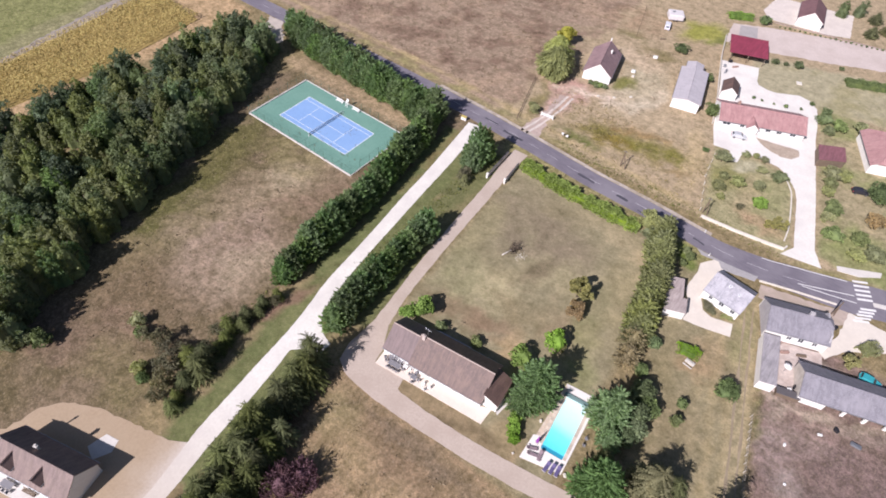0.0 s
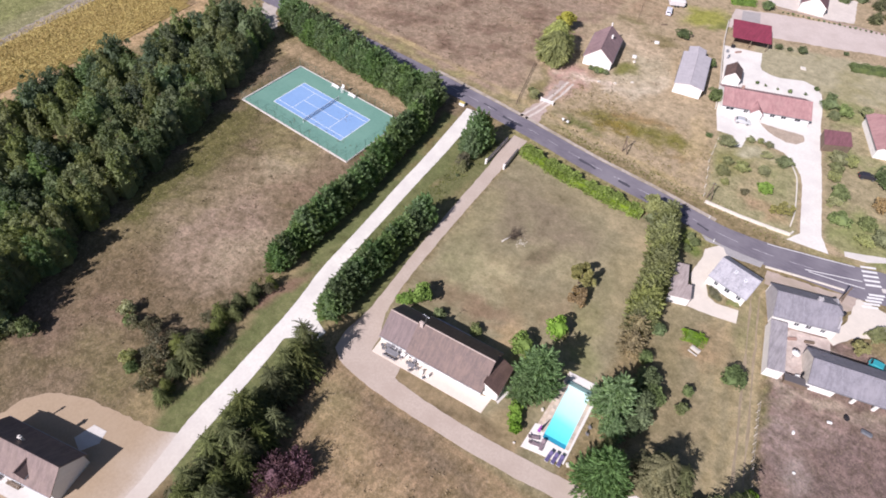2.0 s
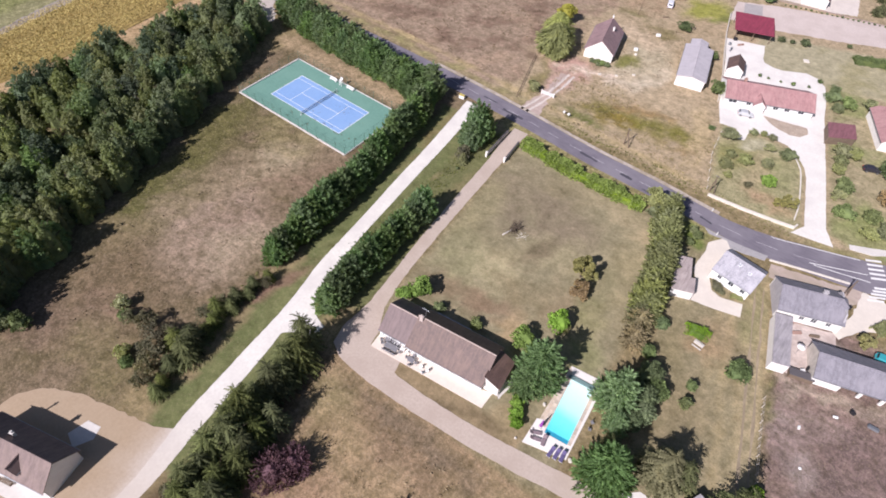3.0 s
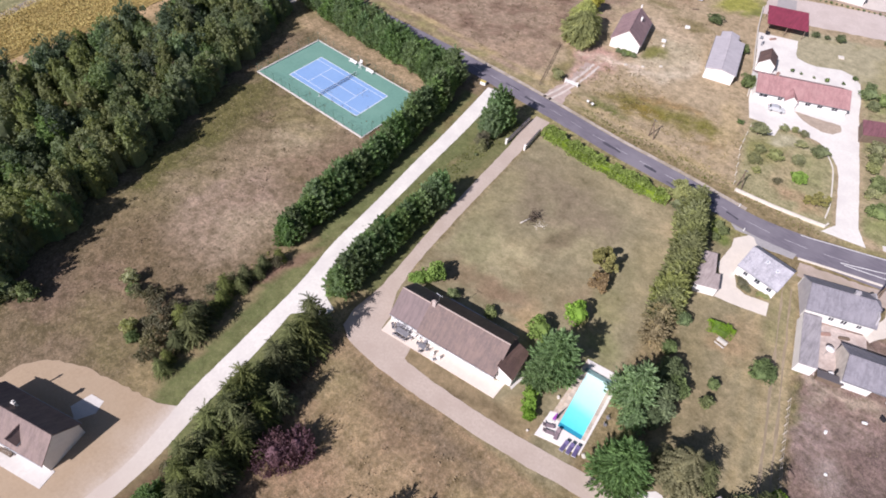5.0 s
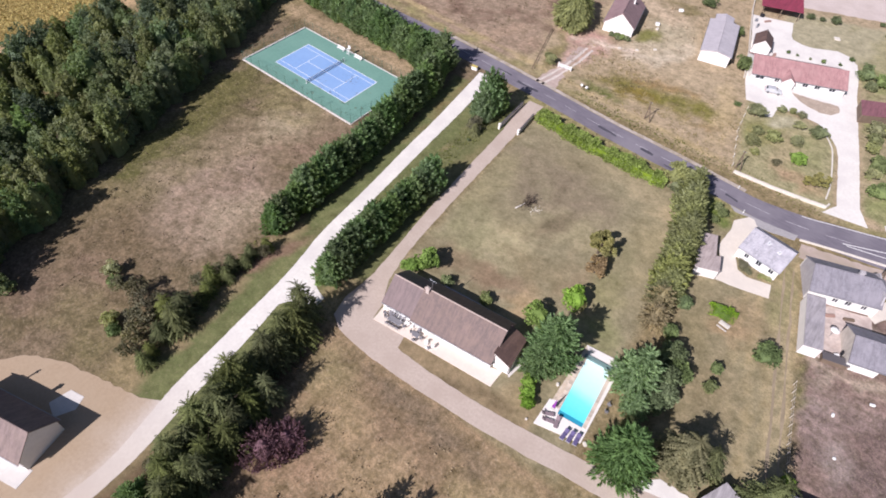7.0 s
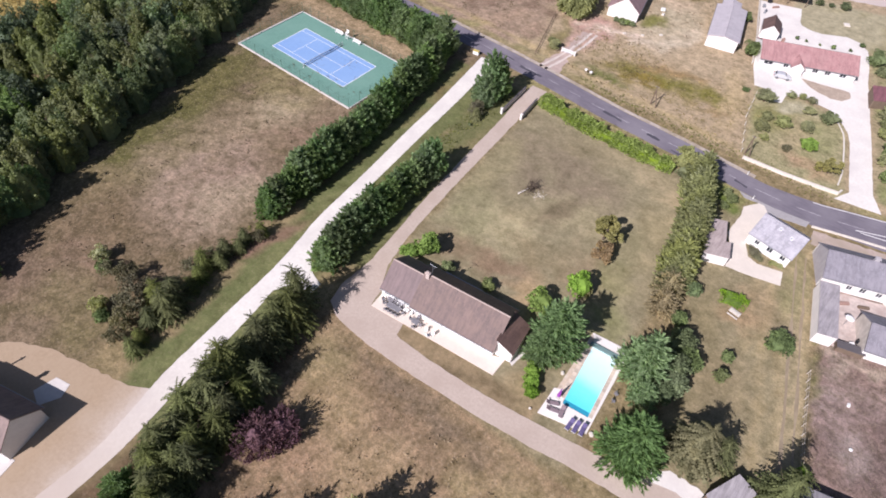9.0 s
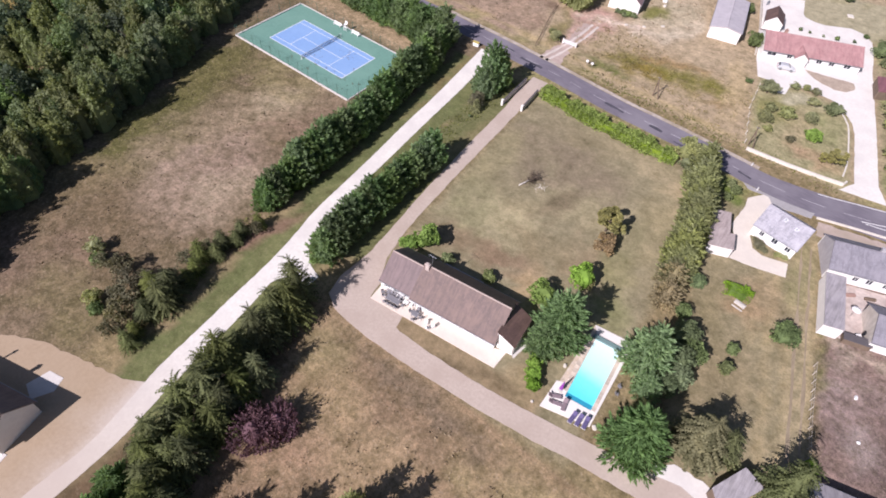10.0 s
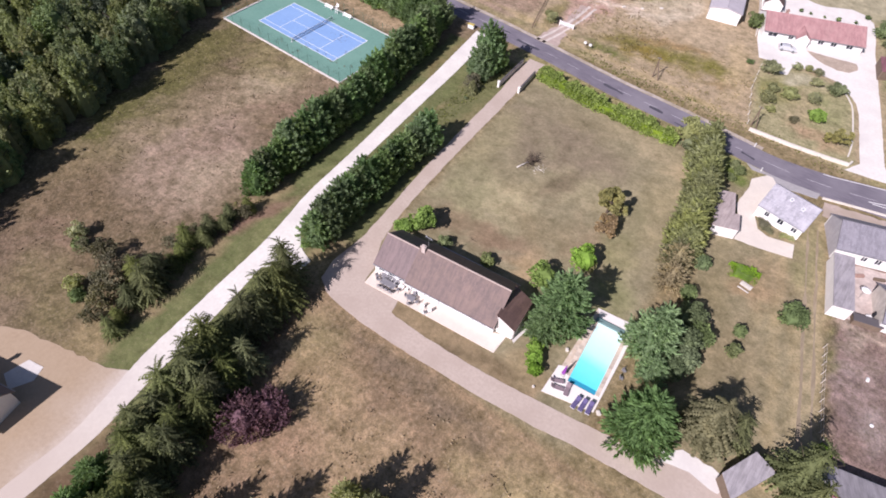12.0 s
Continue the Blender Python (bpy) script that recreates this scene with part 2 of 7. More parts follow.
M_GLASS_SKY = plain("grey_roof_glass", (0.30, 0.31, 0.34), 0.15, spec=0.6)
M_FRAME = plain("white_frame", (0.7, 0.7, 0.7), 0.4)
M_WOOD = surface("weathered_wood", (0.17, 0.125, 0.09), 0.85, 8.0, 1.0, 0.25)
M_METAL = plain("zinc", (0.33, 0.34, 0.36), 0.45, 0.7)
M_STONE = surface("pale_stone_coping", (0.62, 0.57, 0.50), 0.9, 3.0, 0.8, 0.12)
M_BARK = surface("bark", (0.10, 0.075, 0.055), 0.95, 6.0, 1.0, 0.3)


# ---- building blocks ----
def add_box(bm, c, s, rz=0.0, m=None):
    mat = Matrix.Translation(c) @ Matrix.Rotation(rz, 4, "Z") @ Matrix.Diagonal((*s, 1))
    return bmesh.ops.create_cube(bm, size=1, matrix=(m @ mat) if m else mat)["verts"]


def add_cyl(bm, a, b, r1, r2=None, seg=8):
    a, b = Vector(a), Vector(b)
    d = b - a
    m = Matrix.Translation((a + b) / 2) @ d.to_track_quat("Z", "Y").to_matrix().to_4x4()
    return bmesh.ops.create_cone(bm, cap_ends=True, segments=seg, radius1=r1, radius2=r1 if r2 is None else r2, depth=d.length, matrix=m)["verts"]


def add_prism(bm, pts, z0, z1):
    """A flat polygon with thickness; z0 and z1 are heights, or functions of x and y."""
    f0 = z0 if callable(z0) else (lambda x, y: z0)
    f1 = z1 if callable(z1) else (lambda x, y: z1)
    lo = [bm.verts.new((x, y, f0(x, y))) for x, y in pts]
    hi = [bm.verts.new((x, y, f1(x, y))) for x, y in pts]
    n = len(pts)
    if n > 4:
        for tri in tessellate_polygon([[Vector((x, y, 0)) for x, y in pts]]):
            bm.faces.new([lo[i] for i in tri])
            bm.faces.new([hi[i] for i in tri])
    else:
        bm.faces.new(lo[::-1])
        bm.faces.new(hi)
    for i in range(n):
        bm.faces.new((lo[i], lo[(i + 1) % n], hi[(i + 1) % n], hi[i]))


def finish(bm, name, material, smooth=False):
    bmesh.ops.recalc_face_normals(bm, faces=bm.faces)
    me = bpy.data.meshes.new(name)
    bm.to_mesh(me)
    bm.free()
    me.materials.append(material)
    if smooth:
        for p in me.polygons:
            p.use_smooth = True
    return me


def part(name, bm, material, parent, label="", smooth=False):
    ob = new(name, finish(bm, name, material, smooth))
    ob.parent = parent
    if label:
        ob["label"] = label
    return ob


def thing(name, m, label, category, group="", kind=""):
    ob = new(name)
    ob.matrix_world = m
    ob.empty_display_size = 0.5
    return tagged(ob, label, category, group, kind)


def single(name, bm, material, label, category="", group="", kind="", smooth=False):
    return tagged(new(name, finish(bm, name, material, smooth)), label, category, group, kind)


def rough_edge(pts, step=1.2, amount=0.25, seed=0):
    """A closed outline with small wander along its sides."""
    rnd = random.Random(seed)
    out = []
    for (x0, y0), (x1, y1) in zip(pts, pts[1:] + pts[:1]):
        d = math.hypot(x1 - x0, y1 - y0)
        n = max(1, int(d / step))
        for i in range(n):
            k = i / n
            w = amount if i else amount * 0.3
            out.append((x0 + (x1 - x0) * k + rnd.uniform(-w, w), y0 + (y1 - y0) * k + rnd.uniform(-w, w)))
    return out


def sheet(name, pts, z, material, label, wander=0.2, seed=0, category="", thick=0.05):
    """A thin spread of gravel, asphalt or concrete lying on the ground."""
    bm = bmesh.new()
    outline = rough_edge(list(pts), 1.0, wander, seed) if wander else list(pts)
    add_prism(bm, outline, z - thick, z)
    return single(name, bm, material, label, category, kind="structure")


def curve_points(pts, step=1.5):
    """A smooth line through the points (Catmull-Rom)."""
    p = [Vector((*a, 0)) for a in pts]
    p = [p[0] * 2 - p[1], *p, p[-1] * 2 - p[-2]]
    out = []
    for a, b, c, d in zip(p, p[1:], p[2:], p[3:]):
        n = max(2, int((c - b).length / step))
        for i in range(n):
            t = i / n
            out.append(0.5 * ((2 * b) + (c - a) * t + (2 * a - 5 * b + 4 * c - d) * t * t + (3 * b - a - 3 * c + d) * t ** 3))
    out.append(p[-2])
    return [(v.x, v.y) for v in out]


def offset_line(line, d):
    out = []
    for i, (x, y) in enumerate(line):
        x0, y0 = line[max(0, i - 1)]
        x1, y1 = line[min(len(line) - 1, i + 1)]
        l = math.hypot(x1 - x0, y1 - y0) or 1
        out.append((x - (y1 - y0) / l * d, y + (x1 - x0) / l * d))
    return out


def ribbon(bm, left, right, z, wander=0.0, seed=0, thick=0.05):
    """A band between two lines of equal count."""
    rnd = random.Random(seed)
    rows = []
    for (ax, ay), (bx, by) in zip(left, right):
        d = math.hypot(bx - ax, by - ay) or 1
        ux, uy = (bx - ax) / d, (by - ay) / d
        u, v = rnd.uniform(-wander, wander), rnd.uniform(-wander, wander)
        p, q = (ax + ux * u, ay + uy * u), (bx + ux * v, by + uy * v)
        rows.append([bm.verts.new((*p, z - thick)), bm.verts.new((*p, z)), bm.verts.new((*q, z)), bm.verts.new((*q, z - thick))])
    for r, s in zip(rows, rows[1:]):
        for k in range(3):
            bm.faces.new((r[k], s[k], s[k + 1], r[k + 1]))
    for r in (rows[0], rows[-1]):
        bm.faces.new(r)


def resample(line, n):
    pts = np.array(line, float)
    s = np.r_[0, np.cumsum(np.hypot(*np.diff(pts, axis=0).T))]
    k = np.linspace(0, s[-1], n)
    return list(zip(np.interp(k, s, pts[:, 0]).tolist(), np.interp(k, s, pts[:, 1]).tolist()))


# ---- the ground: one sheet to the horizon ----
ROAD = curve_points([(-300, 34), (-160, 31), (-90, 30.2), (-46, 30.5), (0, 31.5), (23, 31.2), (38, 30.6), (48, 30.0), (64, 28.9), (80, 28.7), (98, 27.8), (108, 28.8), (115, 30.6), (126.5, 33.9), (140, 38.5), (190, 52), (320, 80)])
DRIVE_L = curve_points([(27.6, 26.5), (31.1, 4.4), (32.6, -7.6), (34.2, -18.3), (35.5, -28.2), (36.7, -37.4), (38.6, -45.3), (39.8, -52.3), (40.6, -59.2), (41.5, -66.2), (42.4, -73.5), (43.8, -79.8), (45.2, -86.5), (45.2, -95), (45.0, -120)])
DRIVE_R = curve_points([(31.6, 27.2), (34.2, 7.9), (35.6, -4.3), (37.0, -15.3), (38.3, -25.6), (39.7, -34.8), (41.2, -42), (42.6, -50), (43.1, -53.5), (43.9, -57.5), (44.9, -63.8), (45.8, -70.7), (46.6, -76.5), (47.6, -82), (48.2, -90), (48.5, -120)])



def near_line(xs, ys, line):
    """The distance of each place to a line."""
    best = np.full(xs.shape, 1e9)
    for (ax, ay), (bx, by) in zip(line, line[1:]):
        dx, dy = bx - ax, by - ay
        t = np.clip(((xs - ax) * dx + (ys - ay) * dy) / (dx * dx + dy * dy + 1e-9), 0, 1)
        best = np.minimum(best, np.hypot(xs - ax - t * dx, ys - ay - t * dy))
    return best


def blob(xs, ys, cx, cy, rx, ry, turn=0.0, soft=0.6):
    """1 inside an ellipse, falling to 0 past its rim."""
    c, s = math.cos(radians(turn)), math.sin(radians(turn))
    u, v = (xs - cx) * c + (ys - cy) * s, -(xs - cx) * s + (ys - cy) * c
    r = np.sqrt((u / rx) ** 2 + (v / ry) ** 2)
    return np.clip((1 + soft - r) / (2 * soft), 0, 1)


def band(v, lo, hi, soft):
    return np.clip((v - lo) / soft + 0.5, 0, 1) * np.clip((hi - v) / soft + 0.5, 0, 1)


def earth(r, g, b):
    """The base colour of a swatch of sunlit soil or grass, given in the 0 to 255 steps of a colour card."""
    return np.array([k * (v / 255.0) ** 2.2 for k, v in ((0.69, r), (0.77, g), (0.80, b))])


def build_ground():
    xs = np.r_[-3000, -1200, -500, -250, np.arange(-140, 171, 1.0), 250, 500, 1200, 3000]
    ys = np.r_[-3000, -1200, -500, -220, np.arange(-130, 216, 1.0), 300, 500, 1200, 3000]
    X, Y = np.meshgrid(xs, ys)
    nx, ny = len(xs), len(ys)

    def wobble(scale, seed):
        return np.array([noise.fractal((x * scale, y * scale, seed), 0.8, 2.0, 4) for x, y in zip(X.ravel(), Y.ravel())]).reshape(X.shape)
    w1, w2, w3 = wobble(0.06, 3.1), wobble(0.16, 9.7), wobble(0.31, 5.3)
    C = np.zeros((*X.shape, 3)) + earth(152, 130, 98)

    def lay(weight, swatch, ragged=0.35):
        """Blends a swatch in, with a ragged rim where the weight is partial."""
        w = np.clip(1.15 * weight, 0, 1)
        w = np.clip(w + ragged * 4 * w * (1 - w) * (1.2 * w2 + 1.0 * w3), 0, 1)[..., None]
        C[:] = C * (1 - w) + earth(*swatch) * w

    def spot(cx, cy, rx, ry, turn=0.0, soft=0.42):
        return blob(X + 2.2 * w2, Y + 2.2 * w3, cx, cy, rx, ry, turn, soft)
    # meadow between wood and hedge: olive by the trees, bleached and pinkish in the middle
    mead = band(X, -26, 31, 4) * band(Y, -96, 30, 4)
    lay(mead, (136, 114, 93))
    lay(mead * 0.8 * np.clip(0.5 + 1.6 * w1, 0, 1), (118, 101, 76))
    for cx, cy, rx, ry, tn, wt, sw in ((-6, -42, 6, 24, 14, 0.9, (106, 99, 62)), (2, -44, 7, 10, 20, 0.7, (112, 102, 68)), (-2, -16, 5, 8, 20, 0.6, (114, 103, 68)), (-12, -20, 5, 16, 14, 0.85, (112, 102, 66)), (22, 2, 5, 12, 0, 0.7, (111, 95, 65)),
                                       (8, -30, 8, 22, -14, 0.66, (165, 140, 116)), (8, -20, 5, 6, 0, 0.7, (177, 154, 127)), (14, -40, 7, 9, -20, 0.6, (171, 142, 126)), (16, -52, 8, 10, -10, 0.7, (168, 141, 122)), (22, -44, 5, 9, -10, 0.6, (175, 150, 127)),
                                       (4, -14, 8, 5, 0, 0.6, (155, 136, 100)), (18, -22, 6, 12, -8, 0.6, (146, 119, 100)), (0, -58, 8, 6, 0, 0.6, (141, 120, 92)), (10, -66, 14, 9, 10, 0.7, (125, 104, 81)), (16, -74, 9, 7, 0, 0.6, (141, 114, 97)), (24, -76, 12, 5, 0, 0.65, (132, 115, 85)), (6, -78, 8, 5, 0, 0.7, (131, 107, 90))):
        lay(wt * mead * spot(cx, cy, rx, ry, tn), sw)
    lay(0.75 * band(Y, 11.8, 17.5, 2.5) * band(X, -30, 20, 4), (181, 151, 121))
    # verges of the white drive
    verge = np.minimum(near_line(X, Y, DRIVE_L[::4]), near_line(X, Y, DRIVE_R[::4]))
    lay(0.95 * np.clip((5.8 - verge + 1.6 * w2) / 2.5, 0, 1) * (Y < 22) * (Y > -82), (116, 116, 76))
    lay(0.55 * np.clip((3.2 - verge + 2.2 * w3) / 2.0, 0, 1) * (Y < 22) * (Y > -82), (128, 124, 84))
    lay(0.8 * spot(34.2, -46, 1.5, 8, -6), (151, 117, 99))
    lay(0.6 * spot(30, 10, 1.6, 14, 8), (137, 119, 83))
    # lawn round the main house
    lawn = band(X + 0.09 * Y, 50, 92, 2) * band(Y, -48, 21, 3)
    lay(lawn, (159, 142, 113))
    lay(0.6 * lawn * np.clip(0.4 + 1.8 * w1, 0, 1), (154, 137, 107))
    for cx, cy, rx, ry, tn, wt, sw in ((64.5, -16, 5.5, 5.0, 0, 0.9, (186, 166, 130)), (67, -10, 5, 3, 20, 0.6, (170, 150, 116)), (75, -3, 7.5, 6.0, 10, 0.8, (174, 155, 122)), (58, 6, 8, 10, 10, 0.7, (150, 131, 107)), (69, 5, 9, 6, 0, 0.7, (148, 128, 106)), (69.5, -7, 2.2, 6, -20, 0.8, (136, 118, 94)), (57, -18, 5, 7, 0, 0.6, (158, 145, 110)), (53, -3, 3, 9, 0, 0.6, (162, 145, 110)),
                                       (74, -17, 7, 4, 20, 0.6, (150, 130, 100)), (82, -14, 5, 6, 0, 0.6, (162, 138, 110)), (86, 0, 5, 13, 0, 0.6, (170, 150, 116)), (84, -6, 3, 8, 10, 0.5, (146, 134, 102)), (76, 16, 9, 3, 0, 0.7, (178, 156, 124)), (88, 14, 4, 5, 0, 0.8, (190, 164, 130)), (68, -24, 7, 3, 10, 0.8, (152, 124, 100)), (60, -25, 6, 3, 0, 0.7, (150, 126, 100)), (75, -24.5, 3, 3, 0, 0.9, (192, 160, 124)), (86, -17, 3, 7, 0, 0.6, (158, 146, 104)), (89, -21, 3, 3, 0, 0.6, (146, 140, 96)), (63, 14, 8, 3, 0, 0.6, (150, 132, 104))):
        lay(wt * lawn * spot(cx, cy, rx, ry, tn), sw)
    lay(0.85 * band(X, 63, 89, 2) * band(Y + 0.08 * (76 - X), -46.5, -42.2, 1.2), (160, 134, 104))
    lay(0.6 * spot(80, -44, 5, 1.2, 6), (115, 97, 75))
    lay(0.8 * spot(85, -41, 4, 3), (161, 137, 105))
    lay(0.8 * band(X, 40, 100, 3) * np.clip((7.0 - near_line(X, Y, ROAD[::3])) / 1.5, 0, 1) * (Y < 31), (158, 143, 100))
    # strip between the two drives
    lay(0.85 * band(X + 0.10 * Y, 38.5, 47.5, 2) * band(Y, -40, 21, 3), (120, 116, 78))
    lay(0.5 * spot(46, -6, 1.5, 14, 6), (149, 131, 95))
    # field south of the lower drive: straw with brown tufts, green towards the spruces
    south = band(X, 52, 118, 3) * (Y < -49.5)
    lay(south, (158, 130, 102))
    for cx, cy, rx, ry, tn, wt, sw in ((72, -58, 16, 5, -6, 0.7, (150, 122, 98)), (57.5, -57, 6, 5, 0, 0.7, (152, 132, 98)), (64, -61, 7, 4, 0, 0.6, (172, 144, 110)), (78, -66, 10, 6, 0, 0.6, (176, 146, 114)), (90, -58, 10, 4, -10, 0.6, (152, 124, 98)), (66, -72, 6, 6, 0, 0.6, (160, 128, 104)), (98, -56, 12, 5, 0, 0.6, (172, 148, 110)), (88, -70, 9, 7, 0, 0.5, (160, 130, 103)), (60, -84, 12, 9, 0, 0.6, (144, 116, 94)), (76, -53, 14, 1.6, -3, 0.7, (134, 112, 92))):
        lay(wt * south * spot(cx, cy, rx, ry, tn), sw)
    lay(0.8 * band(X - 0.05 * Y, 53, 58.5, 2) * band(Y, -100, -56, 4), (112, 90, 70))
    # mown plot, streaked along its length
    along = X + Y * 0.255
    plot = band(along, 95.5, 116.2, 1.2) * band(Y, -46, 20, 3)
    lay(plot, (158, 140, 110))
    streak = np.sin(along * 2 * math.pi / 3.1 + 1.4 * w1) * 0.5 + 0.5
    lay(0.65 * plot * streak * band(along, 106, 117, 3), (184, 158, 120))
    lay(0.7 * plot * spot(103, -18, 3.5, 16, 14), (148, 130, 98))
    lay(0.7 * plot * spot(108, -20, 5, 8, 14), (154, 134, 104))
    lay(0.6 * plot * spot(107, -2, 4, 5), (173, 143, 111))
    lay(0.75 * band(along, 112.6, 113.4, 0.8) * plot, (194, 168, 132))
    lay(0.75 * band(along, 114.6, 115.4, 0.8) * plot, (194, 168, 132))
    lay(0.6 * spot(111.2, 9, 2.2, 8, 14), (150, 138, 100))
    lay(0.7 * spot(101, -41, 6, 3), (144, 120, 92))
    lay(0.85 * spot(93.8, 20.4, 2.4, 3.2), (118, 128, 66))
    # bare yard to the east
    yard = np.clip((along - 116.8) / 1.0, 0, 1) * band(Y, -60, 16, 3)
    lay(yard, (145, 118, 109), 0.1)
    for cx, cy, rx, ry, tn, wt, sw in ((133, -18, 7, 4, 25, 0.6, (122, 102, 98)), (128, -8, 7, 3, 25, 0.6, (170, 144, 134)), (124, -14, 3, 4, 0, 0.6, (172, 146, 138)), (138, -8, 8, 6, 25, 0.5, (132, 108, 104)), (128, -18, 2.2, 4, 0, 0.6, (176, 154, 146)), (142, -20, 8, 8, 0, 0.5, (128, 106, 102)), (125, -22, 3, 3, 0, 0.5, (160, 130, 118)), (121.5, -4, 2.5, 3, 0, 0.7, (186, 162, 146)), (121.6, 6.4, 3.6, 5.2, 16, 0.9, (204, 182, 170)), (126, 9.4, 5, 2.4, 18, 0.8, (196, 172, 160)), (128, -1.5, 6, 1.6, 16, 0.8, (182, 158, 140)), (138, 2.0, 7, 1.5, 18, 0.7, (172, 148, 132))):
        lay(wt * yard * spot(cx, cy, rx, ry, tn), sw)
    lay(0.8 * yard * band(along, 116.4, 118.2, 0.8) * band(Y, -12, 2, 3), (122, 120, 64))
    lay(0.35 * yard * np.clip(3 * w3, 0, 1), (122, 100, 94))
    # along the road and north of it
    road_far = near_line(X, Y, ROAD[::3])
    north = np.clip((Y - 34) / 3, 0, 1)
    west_field = np.clip((34 + 8 * w1 - X + (Y - 60) * 0.02) / 9, 0, 1) * north
    lay(north, (185, 158, 129))
    lay(west_field, (167, 139, 119))
    lay(0.7 * west_field * np.clip(0.35 + 2.0 * w2, 0, 1), (139, 111, 95))
    lay(0.5 * west_field * np.clip(2.0 * w1, 0, 1), (184, 152, 128))
    lay(0.75 * north * np.clip((7.5 - road_far + 1.5 * w2) / 2.5, 0, 1) * (X > -60), (159, 143, 101))
    lay(0.6 * north * np.clip((10.5 - road_far) / 1.5, 0, 1) * np.clip((road_far - 7.5) / 1.0, 0, 1), (193, 165, 123))
    for cx, cy, rx, ry, tn, wt, sw in ((66, 50, 17, 6, 12, 0.6, (152, 133, 84)), (72, 51, 9, 2.6, 12, 0.65, (128, 119, 60)), (62, 47, 5, 2.2, 12, 0.7, (141, 117, 57)), (78, 52, 4, 2.6, 12, 0.65, (132, 122, 60)), (56, 48, 4, 3, 0, 0.7, (131, 117, 65)), (66, 55, 9, 2.2, 14, 0.6, (161, 123, 81)), (54, 41, 7, 1.6, -4, 0.8, (111, 113, 59)), (80, 47, 4, 2, 0, 0.6, (160, 130, 92)),
                                       (62, 62, 16, 6, 20, 0.7, (195, 167, 137)), (82, 54, 2.6, 12, 14, 0.7, (201, 171, 133)), (41, 60, 6, 5, 0, 0.95, (196, 152, 138)), (42, 52, 3, 7, 6, 0.8, (198, 160, 144)), (48, 61.5, 10, 2.2, 10, 0.9, (226, 196, 176)), (59, 67, 5, 2.2, 40, 0.9, (224, 198, 176)), (62, 75, 2.2, 6, 10, 0.8, (216, 190, 166)), (56, 68, 7, 7, 0, 0.7, (208, 184, 158)), (56, 79, 6, 9, 0, 0.7, (198, 176, 148)), (49, 90, 9, 4, -20, 0.75, (207, 177, 149)), (51.5, 74, 2.6, 4.5, -14, 0.85, (139, 131, 77)), (53, 96, 6, 3.5, 0, 0.7, (134, 118, 80)), (42, 101, 4, 3, 0, 0.6, (130, 120, 80)), (58, 120, 6, 9, -30, 0.85, (163, 155, 79)), (64, 121, 3, 6, -20, 0.7, (128, 128, 68)), (40, 112, 9, 9, 0, 0.6, (171, 139, 113)), (60, 108, 7, 6, 0, 0.6, (181, 153, 123)), (36.5, 50, 2.2, 8, 18, 0.6, (134, 120, 76))):
        lay(wt * spot(cx, cy, rx, ry, tn), sw)
    # gardens of the northern houses
    far_lawn = band(X + 0.28 * Y, 110, 160, 3) * band(Y - 0.35 * X, 66, 92, 3)
    lay(far_lawn, (184, 167, 137))
    lay(0.6 * far_lawn * np.clip(2 * w1, 0, 1), (172, 156, 118))
    garden = band(X + 0.25 * Y, 100, 121.5, 1.5) * band(Y, 36.5, 66, 1.5)
    lay(garden, (172, 157, 120))
    for cx, cy, rx, ry, wt, sw in ((97, 50, 4, 7, 0.7, (180, 158, 124)), (92, 55, 4, 7, 0.7, (155, 145, 97)), (103, 52, 3, 8, 0.6, (153, 147, 103)), (94, 62, 5, 2.5, 0.6, (197, 181, 153)), (104, 43, 5, 2.5, 0.6, (185, 151, 121))):
        lay(wt * garden * spot(cx, cy, rx, ry), sw)
    east = band(X + 0.26 * Y, 128.5, 170, 1.0) * band(Y, 41, 104, 2)
    lay(east, (175, 155, 123))
    lay(0.7 * east * np.clip(0.3 + 2.2 * w1, 0, 1), (150, 148, 98))
    # beyond the maize: pale earth strip, then green pasture
    lay(np.clip((-57 - X) / 4, 0, 1) * (Y < 26), (195, 159, 123))
    lay(np.clip((-83 - X - 0.10 * (Y + 40)) / 3, 0, 1) * (Y < 24), (151, 141, 105))
    lay(np.clip((-92 - X - 0.10 * (Y + 40)) / 5, 0, 1) * (Y < 24), (141, 137, 91))
    green = np.clip((7.0 - verge) / 2, 0, 1) * (Y < 24) + band(X + 0.10 * Y, 37, 48, 2) * band(Y, -45, 24, 3)
    grain = np.clip(1.0 - 0.55 * np.clip(green, 0, 1) - 0.55 * lawn - 0.4 * plot - 0.25 * north - 0.3 * far_lawn, 0.3, 1.0)[..., None]
    co = np.stack([X, Y, np.zeros_like(X)], -1).reshape(-1, 3)
    i = (np.arange(ny - 1)[:, None] * nx + np.arange(nx - 1)).ravel()
    faces = np.stack([i, i + 1, i + nx + 1, i + nx], -1)
    me = bpy.data.meshes.new("ground")
    me.from_pydata(co.tolist(), [], faces.tolist())
    col = np.concatenate([np.clip(C, 0, 1), grain], -1).reshape(-1)
    me.color_attributes.new("cover", "FLOAT_COLOR", "POINT").data.foreach_set("color", col.astype(np.float32))
    me.materials.append(M_GROUND)
    tagged(new("ground", me), "dry late-summer grassland, tan and olive with bare patches", "ground", kind="structure")


build_ground()

